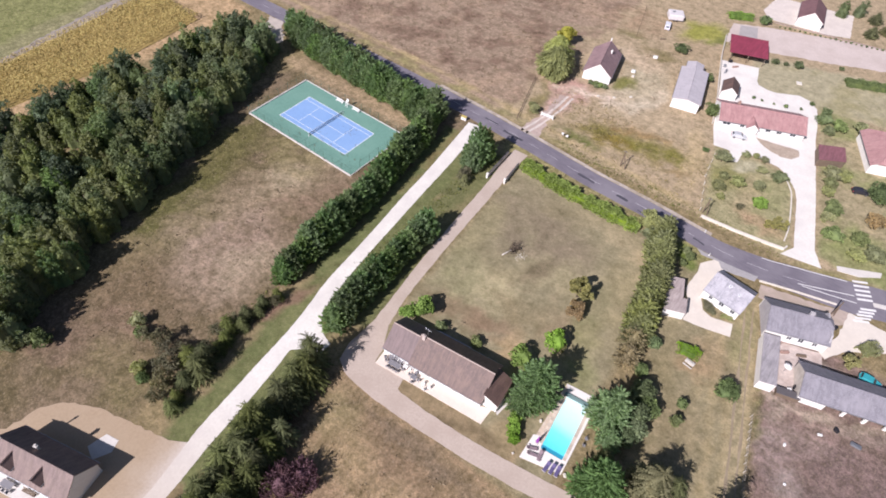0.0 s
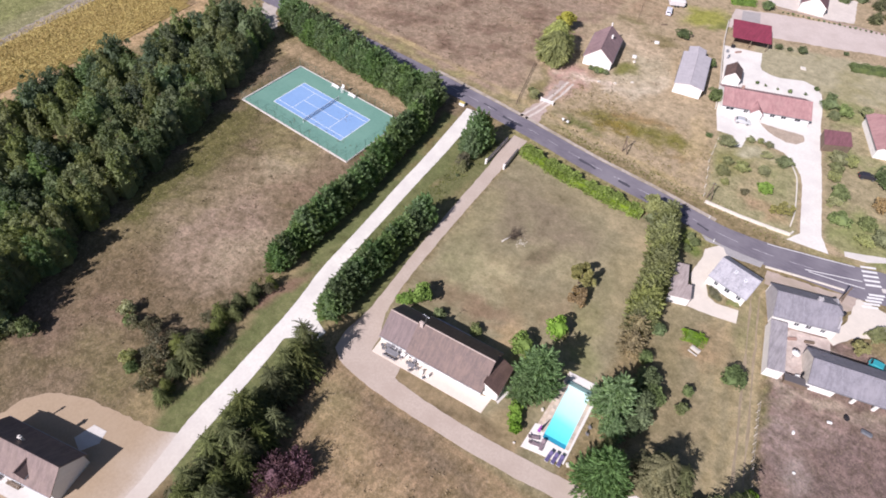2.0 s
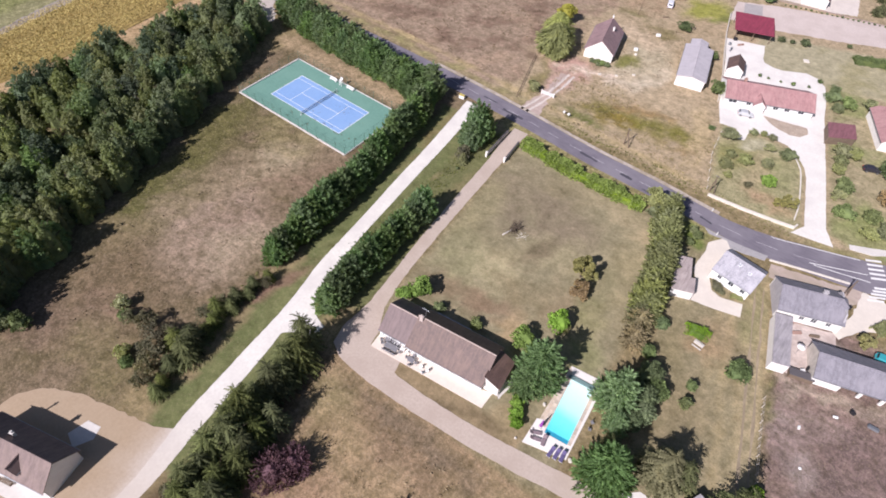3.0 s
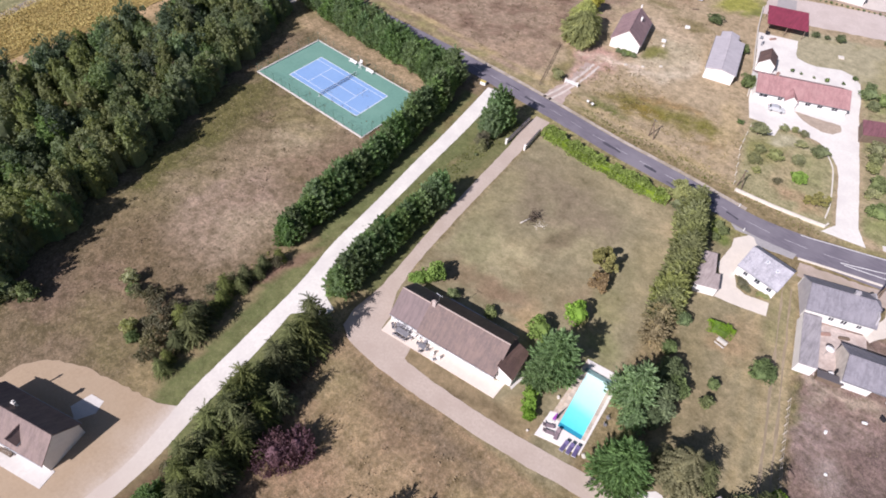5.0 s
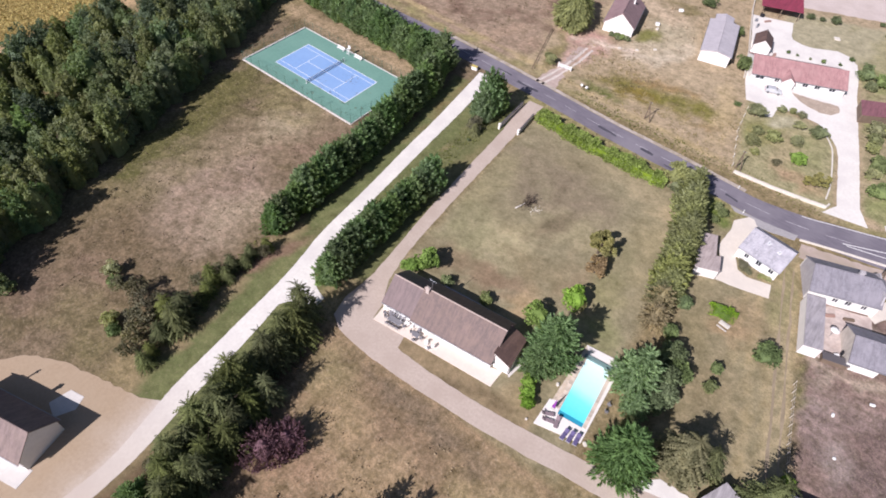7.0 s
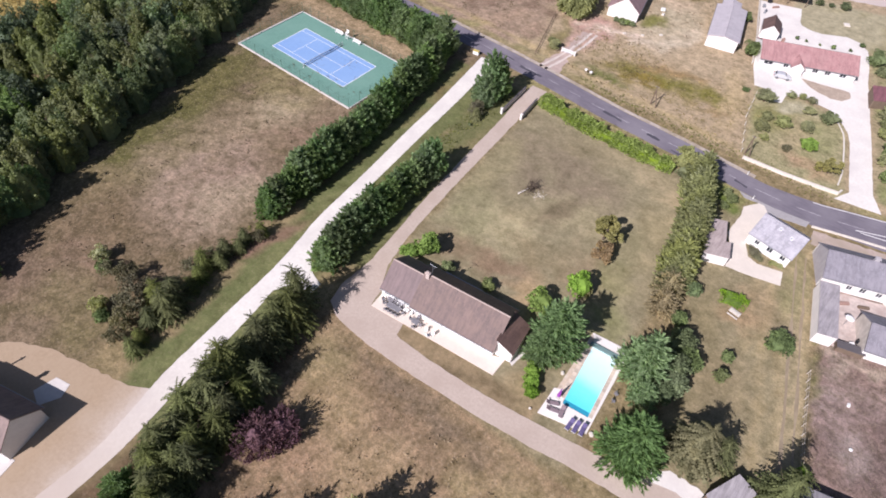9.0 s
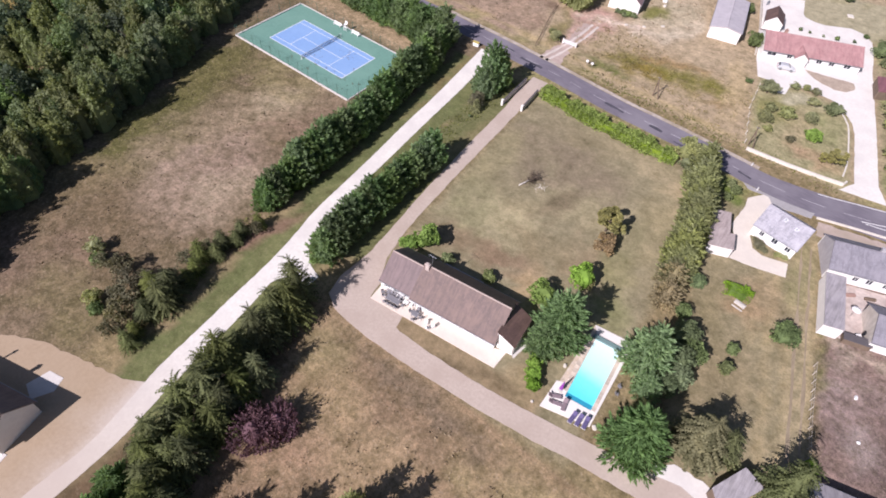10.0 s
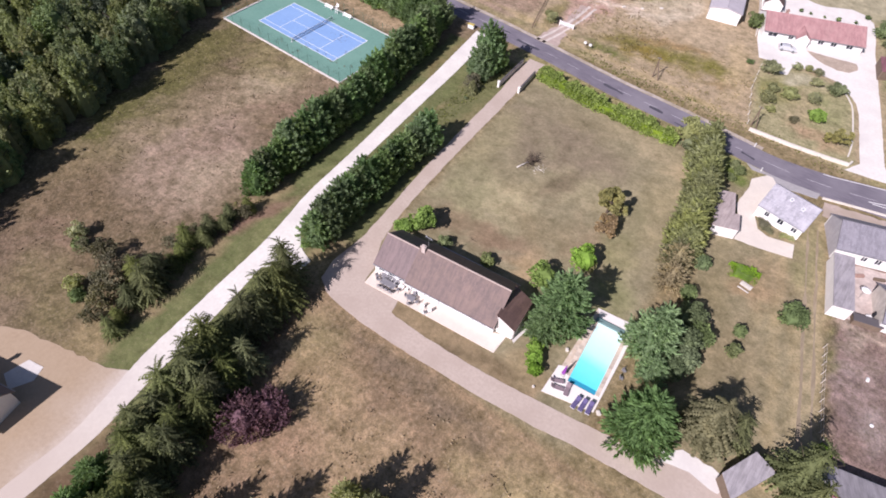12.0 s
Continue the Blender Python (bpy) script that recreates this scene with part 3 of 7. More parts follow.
# ---- roads and drives ----
bm = bmesh.new()
half = [2.9 + 1.9 * min(1, max(0, (x - 98) / 28)) for x, y in ROAD]
ribbon(bm, [offset_line(ROAD, h)[i] for i, h in enumerate(half)], [offset_line(ROAD, -h)[i] for i, h in enumerate(half)], 0.03, 0.08, 1)
single("road", bm, M_ASPHALT, "grey asphalt country road with worn white markings", "road", kind="structure")
rnd = random.Random(5)
for x0, x1, side in ((22, 26, 0.45), (29, 35, 0.3), (36, 43, -0.45), (45, 49, -0.3), (51, 54, 0.5), (56, 58.5, -0.4), (60, 66, -0.5), (67.5, 70, 0.2), (71, 76, -0.6), (72, 76, 0.7), (78, 82, -1.9), (84, 90, -0.4), (91, 96, -0.8), (97, 101, -1.3), (99, 101.5, 1.4), (103, 106, -1.5)):
    seg = [p for p in ROAD if x0 <= p[0] <= x1]
    if len(seg) > 2:
        bm = bmesh.new()
        ribbon(bm, offset_line(seg, side + 0.3), offset_line(seg, side - 0.3), 0.036, 0.22, int(x0), 0.01)
        single("asphalt_patch", bm, M_PATCH, "darker repair patch in the asphalt road", "patch", "road patches", "structure")


def road_mark(seg, w, z=0.04, d=0.0, paint=None):
    bm = bmesh.new()
    line = offset_line(seg, d)
    ribbon(bm, offset_line(line, w / 2), offset_line(line, -w / 2), z, 0.0, 0, 0.01)
    single("road_line", bm, paint or M_LINE, "worn white painted road line", "road marking", "road lines", "structure")


x = -60.0
while x < 116:
    seg = [p for p in ROAD if x <= p[0] <= x + (4.2 if x < 96 else 6.5)]
    if len(seg) > 1:
        road_mark(seg, 0.12, paint=M_LINE_WORN)
    x += 6.5 if x < 96 else 8.2
EDGE_N = [offset_line(ROAD, h - 0.28)[i] for i, h in enumerate(half)]
EDGE_S = [offset_line(ROAD, 0.28 - h)[i] for i, h in enumerate(half)]
road_mark(curve_points([(116.4, 30.0), (122.0, 32.5), (127.4, 34.9)], 0.8), 0.2)
road_mark(curve_points([(117.2, 29.9), (123.0, 31.5), (128.3, 33.1)], 0.8), 0.2)
road_mark([p for p in EDGE_N if 107 < p[0] < 125.6], 0.18)
for a0, a1 in (((127.5, 40.0), (129.6, 35.3)), ((130.8, 32.9), (130.3, 28.6))):   # zebra crossing on both sides of the refuge
    for k in range(5):
        bm = bmesh.new()
        add_box(bm, (a0[0] + (a1[0] - a0[0]) * k / 4, a0[1] + (a1[1] - a0[1]) * k / 4, 0.045), (3.4, 0.55, 0.012), radians(30))
        single("crossing_stripe", bm, M_LINE, "white stripe of a zebra crossing", "road marking", "zebra crossing", "structure")
bm = bmesh.new()
add_prism(bm, [(131.6, 34.6), (139, 37.6), (138.6, 38.8), (131.2, 35.6)], 0, 0.14)
single("refuge", bm, M_CONCRETE, "pale concrete traffic refuge in the road", "traffic island", kind="structure")

bm = bmesh.new()
ribbon(bm, resample(DRIVE_L, 220), resample(DRIVE_R, 220), 0.035, 0.05, 3)
single("gravel_drive", bm, M_WHITE_GRAVEL, "long straight drive of white gravel", "driveway", kind="structure")
sheet("gravel_fork", [(40.5, -41), (42.6, -44.5), (44.6, -46.2), (46.6, -47.0), (48.0, -47.4), (48.2, -49.4), (47.6, -50.6), (45.4, -51.0), (43.2, -53), (42, -56), (40.5, -50)], 0.040, M_WHITE_GRAVEL, "widened white gravel where two drives meet", 0.15, 8)
sheet("house_drive", [(43.4, 25.5), (43.8, 18.3), (45.0, 11.2), (46.7, -6.3), (48.0, -18.5), (49.7, -30.1), (50.8, -38.3), (50.6, -45), (51.6, -48.6), (54.0, -50.0), (56.6, -50.4), (62.6, -50.7), (68.0, -50.4), (73.0, -50.0), (78.0, -49.5), (82.2, -49.1), (86.5, -48.5), (91.0, -47.9), (94.8, -47.0), (100, -46.3), (105, -45.6), (109, -45.2), (117, -44.3), (117, -39.8), (112, -39.6), (106, -40.9), (101.4, -42.2), (97.3, -42.9), (93.2, -43.7), (89.0, -44.4), (84.7, -45.1), (80.0, -45.7), (75.2, -46.2), (70.1, -46.5), (65.2, -46.6), (64.2, -46.4), (63.6, -44.1), (57.2, -44.7), (56.6, -41.8), (53.8, -37.0), (52.2, -30), (51.0, -20.2), (50.1, -11.2), (49.0, 1.8), (48.0, 12.7), (47.3, 19), (47.2, 25.7)], 0.030, M_BEIGE_GRAVEL, "beige gravel drive leading from the gate to the house", 0.08, 9)
sheet("gravel_court", [(2, -112), (2, -101), (14, -96.5), (17.9, -94.0), (18.6, -88.5), (20.6, -85.6), (26.4, -82.2), (34.7, -79.8), (40.2, -78.4), (42.9, -76.8), (46.4, -80.5), (47.8, -88), (47.6, -112)], 0.025, M_FORECOURT, "tan gravel forecourt with a ragged grass edge", 0.3, 10)
sheet("white_gravel_patch", [(105.8, -39.6), (108, -37.9), (114.4, -37.6), (114, -40.4), (110, -40.2), (106.4, -41.2)], 0.036, M_WHITE_GRAVEL, "patch of white gravel by the shed", 0.25, 11)
M_SWATH = surface("pale_mown_straw", (0.295, 0.235, 0.160), 0.95, 0.9, 0.25, 0.25, other=(0.225, 0.175, 0.115), stretch=(1.6, 0.2, 1))
for k, (off, w, y0, y1) in enumerate(((113.3, 0.40, -42, 16), (115.0, 0.40, -42, 16))):
    line = [(off - 0.255 * y, y) for y in np.linspace(y0, y1, 24).tolist()]
    bm = bmesh.new()
    ribbon(bm, offset_line(line, w / 2), offset_line(line, -w / 2), 0.006, 0.16, 60 + k, 0.02)
    single("mown_swath", bm, M_SWATH, "pale swath of mown straw on the plot", "mown grass", "mown swaths", "structure")
# white drives of the houses north of the road
sheet("white_drive", [(110.4, 36.4), (112.4, 40.4), (110.7, 47.2), (108.1, 57.7), (106.6, 61.3), (103.6, 65.3), (100.7, 67.2), (97.6, 67.4), (94.4, 67.8), (91.0, 65.4), (91.1, 61.5), (89.5, 61.0), (87.8, 65.0), (83.5, 64.2), (80.4, 72), (77.6, 82), (74.2, 94), (69.5, 108), (80.5, 112), (82.5, 104), (83.4, 102.4), (86.4, 101.6), (89.2, 102.0), (95.0, 105.5), (98.5, 105.0), (101.4, 102.0), (103.0, 97.0), (104.9, 87.6), (108.9, 72.4), (112, 61.1), (116.6, 42.9), (119.4, 38.2)], 0.025, M_WHITE_GRAVEL, "bright white gravel drive winding round the long house", 0.07, 12)
sheet("planted_island", [(91.6, 75.6), (94.5, 76.4), (98.5, 77.2), (102.6, 78.2), (103.6, 75.6), (102.2, 73.0), (99.6, 72.0), (96.6, 72.4), (93.8, 73.8)], 0.05, surface("island_bed", (0.40, 0.32, 0.25), 0.95, 2.5, 0.4, 0.25), "planted oval bed in the white gravel", 0.2, 13)
sheet("far_lane", [(64, 134), (76, 141), (94, 149), (112, 156), (150, 172), (150, 155), (114, 140), (96, 131), (80, 124), (66, 120)], 0.02, surface("pale_lane_gravel", (0.52, 0.44, 0.40), 0.95, 1.8, 0.15, 0.12, other=(0.44, 0.365, 0.325)), "wide pinkish gravel lane behind the houses", 0.3, 14)
M_RUT = surface("pale_rut", (0.56, 0.49, 0.435), 0.95, 1.2, 0.5, 0.2)
sheet("parking_pad", [(68.7, 126.4), (74.4, 128.2), (71.8, 137.2), (66.4, 134.6)], 0.035, surface("grey_pad", (0.36, 0.33, 0.32), 0.9, 1.5, 0.4, 0.12), "grey concrete pad behind the crimson shelter", 0.06, 36)
sheet("house_forecourt", [(72.5, 146.5), (92, 150.6), (99, 154), (96, 172), (70, 166), (69, 152)], 0.02, surface("pale_forecourt", (0.60, 0.53, 0.475), 0.95, 1.5, 0.3, 0.12), "pale gravel round the far white house", 0.2, 37)
sheet("gate_soil", [(39.4, 33.8), (45.4, 33.9), (44.6, 38), (43.6, 42), (42.2, 50), (41.6, 55.4), (40.0, 55.2), (40.2, 50), (41.0, 44), (40.2, 38)], 0.008, surface("pink_soil", (0.43, 0.335, 0.29), 0.95, 1.4, 0.35, 0.2), "pinkish bare soil of the field track", 0.5, 38)
sheet("road_dust", [*offset_line([p for p in ROAD if 10 < p[0] < 96], 3.0), *offset_line([p for p in ROAD if 10 < p[0] < 96], 4.0)[::-1]], 0.012, surface("verge_dust", (0.42, 0.36, 0.31), 0.95, 1.2, 0.35, 0.25, other=(0.27, 0.22, 0.15)), "dusty pale strip along the road edge", 0.12, 39)
for d in (-0.8, 0.8):                                      # wheel ruts to the cottage
    rut = offset_line(curve_points([(41.0, 33.4), (41.9, 38), (42.6, 44), (43.0, 50), (42.8, 56)], 0.8), d)
    bm = bmesh.new()
    ribbon(bm, offset_line(rut, 0.32), offset_line(rut, -0.32), 0.012, 0.12, 40, 0.03)
    single("wheel_rut", bm, M_RUT, "pale wheel rut of the cottage track", "track", "wheel ruts", "structure")
sheet("roadside_pavement", [(94.5, 24.9), (98.5, 24.7), (103, 25.0), (108.6, 25.9), (108.4, 24.0), (103.4, 22.8), (101.2, 22.6), (100, 24.2), (96, 23.6)], 0.05, surface("grey_pavement", (0.34, 0.32, 0.32), 0.9, 2.0, 0.4, 0.12), "grey pavement in front of the roadside cottage", 0.08, 15, thick=0.06)
sheet("cottage_court", [(99.4, 24.8), (96.9, 21.0), (97.3, 18.5), (97.0, 12.1), (98.9, 8.8), (99.8, 3.6), (104.6, 4.6), (109.3, 6.0), (108.6, 9.4), (105.2, 8.4), (104.2, 8.2), (102.2, 8.8), (100.8, 11.4), (100.8, 18.5), (103.0, 24.2)], 0.03, M_YARD, "pale concrete yard round the roadside cottage", 0.08, 16)
sheet("small_yard", [(119.8, -0.8), (118.0, 6.0), (117.4, 10.0), (118.5, 11.7), (125.8, 14.5), (127, 9), (122.2, 7.5), (124.0, 0.2)], 0.02, surface("pale_trodden_yard", (0.50, 0.42, 0.375), 0.95, 1.6, 0.45, 0.2, other=(0.36, 0.285, 0.25)), "pale trodden yard between slate house and barn", 0.15, 41)
sheet("trodden_strip", [(109.8, 24.2), (116, 25.7), (123, 27.6), (127.4, 29.4), (127.9, 25.6), (125.6, 22.8), (119, 22.6), (112.6, 20.6), (110.4, 20.2)], 0.018, surface("pinkish_trodden_earth", (0.42, 0.335, 0.285), 0.95, 1.4, 0.35, 0.16, other=(0.33, 0.27, 0.205)), "pinkish bare strip between road and slate house", 0.25, 42)
sheet("roadside_apron", [(127.6, 29.4), (135, 29.2), (140, 26), (133, 20.5), (129.6, 18.4), (126.5, 13.5), (125, 14.5), (127.2, 21)], 0.03, M_YARD, "white gravel apron beside the crossing", 0.2, 17)
sheet("north_pavement", [(122.5, 40.0), (127.0, 41.4), (131, 44.5), (131, 46.2), (126, 43.4), (122.0, 41.4)], 0.10, M_CONCRETE, "pale pavement by the crossing", 0.05, 18, thick=0.1)


# ---- houses ----
def wall_run(bm, m, length, height, thick, holes):
    """A wall along local x from 0 to length with openings (x0, x1, z0, z1) cut through."""
    for x0, x1, z0, z1 in wall_blocks(length, height, holes):
        add_box(bm, ((x0 + x1) / 2, thick / 2, (z0 + z1) / 2), (x1 - x0, thick, z1 - z0), 0, m)


def wall_blocks(length, height, holes):
    """The solid rectangles (x0, x1, z0, z1) of a wall round its openings."""
    at, found = 0.0, []
    for x0, x1, z0, z1 in sorted(holes):
        found += [(at, x0, 0, height), (x0, x1, 0, z0), (x0, x1, z1, height)]
        at = x1
    found.append((at, length, 0, height))
    return [b for b in found if b[1] - b[0] > 0.01 and b[3] - b[2] > 0.03]


def fill_opening(root, m, hole, kind, thick=0.3):
    """A window or door set back in its opening: frame, pane, and shutters folded back beside it."""
    x0, x1, z0, z1 = hole
    w, h = x1 - x0, z1 - z0
    bm = bmesh.new()
    bars = [((x0 + x1) / 2, z0 + 0.04, w, 0.08), ((x0 + x1) / 2, z1 - 0.04, w, 0.08), (x0 + 0.04, (z0 + z1) / 2, 0.08, h), (x1 - 0.04, (z0 + z1) / 2, 0.08, h), ((x0 + x1) / 2, (z0 + z1) / 2, 0.07, h)]
    if kind == "door":
        bars.append(((x0 + x1) / 2, z0 + 0.5, w, 0.9))
    for cx, cz, sx, sz in bars:
        add_box(bm, (cx, 0.14, cz), (sx, 0.07, sz), 0, m)
    fr = part(kind, bm, M_FRAME, root)
    bm = bmesh.new()
    add_box(bm, ((x0 + x1) / 2, 0.16, (z0 + z1) / 2), (w, 0.02, h), 0, m)
    part("pane", bm, M_GLASS, fr, "dark reflecting glass pane")
    if kind == "window":
        bm = bmesh.new()
        add_box(bm, ((x0 + x1) / 2, -0.04, z0 - 0.04), (w + 0.2, 0.2, 0.07), 0, m)
        part("sill", bm, M_STONE, fr)
    if kind != "plain":
        for sx in (x0 - w * 0.25 - 0.02, x1 + w * 0.25 + 0.02):
            bm = bmesh.new()
            add_box(bm, (sx, -0.03, (z0 + z1) / 2), (w * 0.48, 0.05, h), 0, m)
            for k in range(3):
                add_box(bm, (sx, -0.065, z0 + h * (0.15 + 0.35 * k)), (w * 0.46, 0.02, 0.09), 0, m)
            part("shutter", bm, M_FRAME, root)


def gable_house(name, label, x, y, angle, L, W, eave, ridge, wall=None, roof=None, front=(), right=(), over=0.35, gable=0.2, chimneys=(), hip_l=0.0, hip_r=0.0, skylights=(), shutters=True, category="house", back_over=None, cap=None, front_over=None, side=None, stack=None):
    """A house with its front-left corner at x, y; local x runs along the ridge, the front looks along -y."""
    wall, roof = wall or M_RENDER, roof or M_TILE
    root = thing(name, Matrix.Translation((x, y, 0)) @ Matrix.Rotation(radians(angle), 4, "Z"), label, category)
    T = 0.3
    ident = Matrix()
    sides = [("wall", ident, L, front), ("wall", Matrix.Translation((L, W, 0)) @ Matrix.Rotation(math.pi, 4, "Z"), L, ())]
    for nm, m, ln, holes in sides:
        if any(h[4] == "open" for h in holes):
            for x0, x1, z0, z1 in wall_blocks(ln, eave, [h[:4] for h in holes]):
                bm = bmesh.new()
                add_box(bm, ((x0 + x1) / 2, T / 2, (z0 + z1) / 2), (x1 - x0, T, z1 - z0), 0, m)
                part("pier" if z0 == 0 else "lintel", bm, M_RENDER if z0 == 0 else wall, root)
        else:
            bm = bmesh.new()
            wall_run(bm, m, ln, eave, T, [h[:4] for h in holes])
            part(nm, bm, wall, root)
        for h in [q for q in holes if q[4] != "open"]:
            fill_opening(root, m, h[:4], h[4] if shutters else ("plain" if h[4] == "window" else h[4]))
    k = (ridge - eave) / (W / 2)
    for gx, holes, hip in ((0.0, (), hip_l), (L - T, right, hip_r)):
        bm = bmesh.new()
        m = Matrix.Translation((gx + T, T, 0)) @ Matrix.Rotation(math.pi / 2, 4, "Z") if gx > 0 else Matrix.Translation((0, W - T, 0)) @ Matrix.Rotation(-math.pi / 2, 4, "Z")
        wall_run(bm, m, W - 2 * T, eave - 0.02, T, [h[:4] for h in holes])
        top = ridge - 0.12 - (hip * 0.95 if hip else 0)
        yt = W / 2 - (top - eave) / k if hip else W / 2
        tri = [(T * 0.2, eave - 0.02), (W - T * 0.2, eave - 0.02)] + ([(W - yt, top), (yt, top)] if hip else [(W / 2, top)])
        a = [bm.verts.new((gx + 0.002, p, q)) for p, q in tri]
        b = [bm.verts.new((gx + T - 0.002, p, q)) for p, q in tri]
        bm.faces.new(a)
        bm.faces.new(b[::-1])
        for i in range(len(tri)):
            j = (i + 1) % len(tri)
            bm.faces.new((a[i], a[j], b[j], b[i]))
        part("wall", bm, side or wall, root)
        for h in holes:
            fill_opening(root, m, h[:4], "plain")
    bo = over if back_over is None else back_over
    fo = over if front_over is None else front_over
    th = 0.16
    run_l, run_r = (hip_l / k if hip_l else 0), (hip_r / k if hip_r else 0)
    for s, oh in ((1, fo), (-1, bo)):
        zf = (lambda px, py: eave + k * py) if s > 0 else (lambda px, py: eave + k * (W - py))
        yo = -oh if s > 0 else W + oh
        yl = W / 2 - s * run_l
        yr = W / 2 - s * run_r
        pts = [(-gable, yo), (L + gable, yo)]
        pts += [(L + gable, yr), (L + gable - run_r, W / 2)] if hip_r else [(L + gable, W / 2)]
        pts += [(-gable + run_l, W / 2), (-gable, yl)] if hip_l else [(-gable, W / 2)]
        bm = bmesh.new()
        add_prism(bm, pts, lambda px, py, zf=zf: zf(px, py) + 0.02, lambda px, py, zf=zf: zf(px, py) + 0.02 + th)
        part("roof_slope", bm, roof, root)
        bm = bmesh.new()
        ze = eave - k * oh + 0.05
        add_cyl(bm, (-gable, yo - s * 0.06, ze), (L + gable, yo - s * 0.06, ze), 0.07, None, 8)
        part("gutter", bm, M_METAL, root, "zinc gutter")
    for hip, run, xx, sgn in ((hip_l, run_l, -gable, 1), (hip_r, run_r, L + gable, -1)):
        if hip:
            bm = bmesh.new()
            zh = lambda px, py: ridge - hip + k * abs(px - xx)
            add_prism(bm, [(xx - sgn * 0.2, W / 2 - run - 0.1), (xx - sgn * 0.2, W / 2 + run + 0.1), (xx + sgn * run, W / 2)], lambda px, py: zh(px, py) + 0.02 - (0.4 * k if abs(px - xx + sgn * 0.2) < 0.01 else 0), lambda px, py: zh(px, py) + 0.04 + th - (0.4 * k if abs(px - xx + sgn * 0.2) < 0.01 else 0))
            part("hip", bm, roof, root)
    bm = bmesh.new()
    n = int((L - run_l - run_r) / 0.45)
    for i in range(n):
        cx = -gable + run_l + (i + 0.5) * (L + 2 * gable - run_l - run_r) / n
        add_cyl(bm, (cx - 0.24, W / 2, ridge + th - 0.02), (cx + 0.24, W / 2, ridge + th), 0.14, 0.12, 7)
    part("ridge_cap", bm, cap or roof, root, "row of lighter ridge tiles")
    for cx, cy, cs, ch in chimneys:
        zr = eave + k * min(cy, W - cy)
        bm = bmesh.new()
        add_box(bm, (cx, cy, zr + ch / 2 - 0.2), (cs, cs * 0.75, ch + 0.4))
        add_box(bm, (cx, cy, zr + ch - 0.04), (cs + 0.16, cs * 0.75 + 0.16, 0.12))
        c = part("chimney", bm, stack or M_BRICK, root, "chimney stack")
        for dx in (-0.18, 0.18):
            bm = bmesh.new()
            add_cyl(bm, (cx + dx * cs, cy, zr + ch), (cx + dx * cs, cy, zr + ch + 0.35), 0.12, 0.1, 8)
            part("pot", bm, stack or M_BRICK, c)
    for sx, sy in skylights:
        bm = bmesh.new()
        zz = eave + k * sy + th + 0.06
        ang = math.atan(k)
        mm = Matrix.Translation((sx, sy, zz)) @ Matrix.Rotation(ang, 4, "X")
        add_box(bm, (0, 0, 0), (0.50, 0.62, 0.06), 0, mm)
        sk = part("skylight", bm, M_FRAME, root, "roof window")
        bm = bmesh.new()
        add_box(bm, (0, 0, 0.045), (0.36, 0.48, 0.02), 0, mm)
        part("pane", bm, M_GLASS_SKY, sk)
    return root


def lean_roof(name, label, pts, z_of, wall, roof, category="shed", over=0.15, walls=True):
    """A plain outbuilding: walls under one tilted roof sheet; pts is the plan, counter-clockwise."""
    root = thing(name, Matrix(), label, category)
    cx, cy = sum(p[0] for p in pts) / len(pts), sum(p[1] for p in pts) / len(pts)
    if walls:
        for (ax, ay), (bx, by) in zip(pts, pts[1:] + pts[:1]):
            bm = bmesh.new()
            d = math.hypot(bx - ax, by - ay)
            nx, ny = -(by - ay) / d * 0.22, (bx - ax) / d * 0.22
            add_prism(bm, [(ax, ay), (bx, by), (bx + nx, by + ny), (ax + nx, ay + ny)], 0, z_of)
            part("wall", bm, wall, root)
    big = [(cx + (px - cx) * (1 + over / max(1, abs(px - cx) + abs(py - cy))), cy + (py - cy) * (1 + over / max(1, abs(px - cx) + abs(py - cy)))) for px, py in pts]
    bm = bmesh.new()
    add_prism(bm, big, lambda a, b: z_of(a, b) + 0.01, lambda a, b: z_of(a, b) + 0.13)
    part("roof", bm, roof, root)
    return root


# main house: lower west part, taller main part, and a cross-gabled annexe
def on_axis(x, y, angle, u, v=0.0):
    c, s = math.cos(radians(angle)), math.sin(radians(angle))
    return x + c * u - s * v, y + s * u + c * v


HA = 7.5
M_CAP = surface("ridge_tiles", (0.40, 0.32, 0.28), 0.85, 4.0, 1.0, 0.15)
M_STACK = surface("pale_chimney_render", (0.50, 0.42, 0.38), 0.9, 5.0, 1.5, 0.15)
wx, wy = 57.3, -42.25
gable_house("house_west_part", "low west part of the house under brown tiles", wx, wy, HA, 5.9, 7.6, 2.6, 5.6, front=[(0.7, 1.7, 0.95, 2.15, "window"), (2.5, 3.6, 0.05, 2.2, "door"), (4.4, 5.3, 0.95, 2.15, "window")], cap=M_CAP, gable=0.15, roof=M_TILE_DARK)
mx, my = on_axis(wx, wy, HA, 5.95, -0.15)
gable_house("main_house", "long single-storey house with brown tiled roof and white walls", mx, my, HA, 15.1, 8.2, 2.6, 6.2, front=[(0.8, 1.9, 0.05, 2.2, "door"), (3.2, 4.4, 0.9, 2.15, "window"), (5.7, 7.4, 0.05, 2.2, "door"), (8.9, 10.1, 0.9, 2.15, "window"), (11.6, 12.8, 0.9, 2.15, "window"), (13.6, 14.5, 0.05, 2.15, "door")], chimneys=[(0.6, 3.7, 0.62, 1.3)], cap=M_CAP, over=0.5, stack=M_STACK)
A0, A1 = on_axis(mx, my, HA, 15.13, 0.7), on_axis(mx, my, HA, 18.1, 0.7)
A2, A3 = on_axis(mx, my, HA, 18.1, 6.5), on_axis(mx, my, HA, 15.13, 6.5)
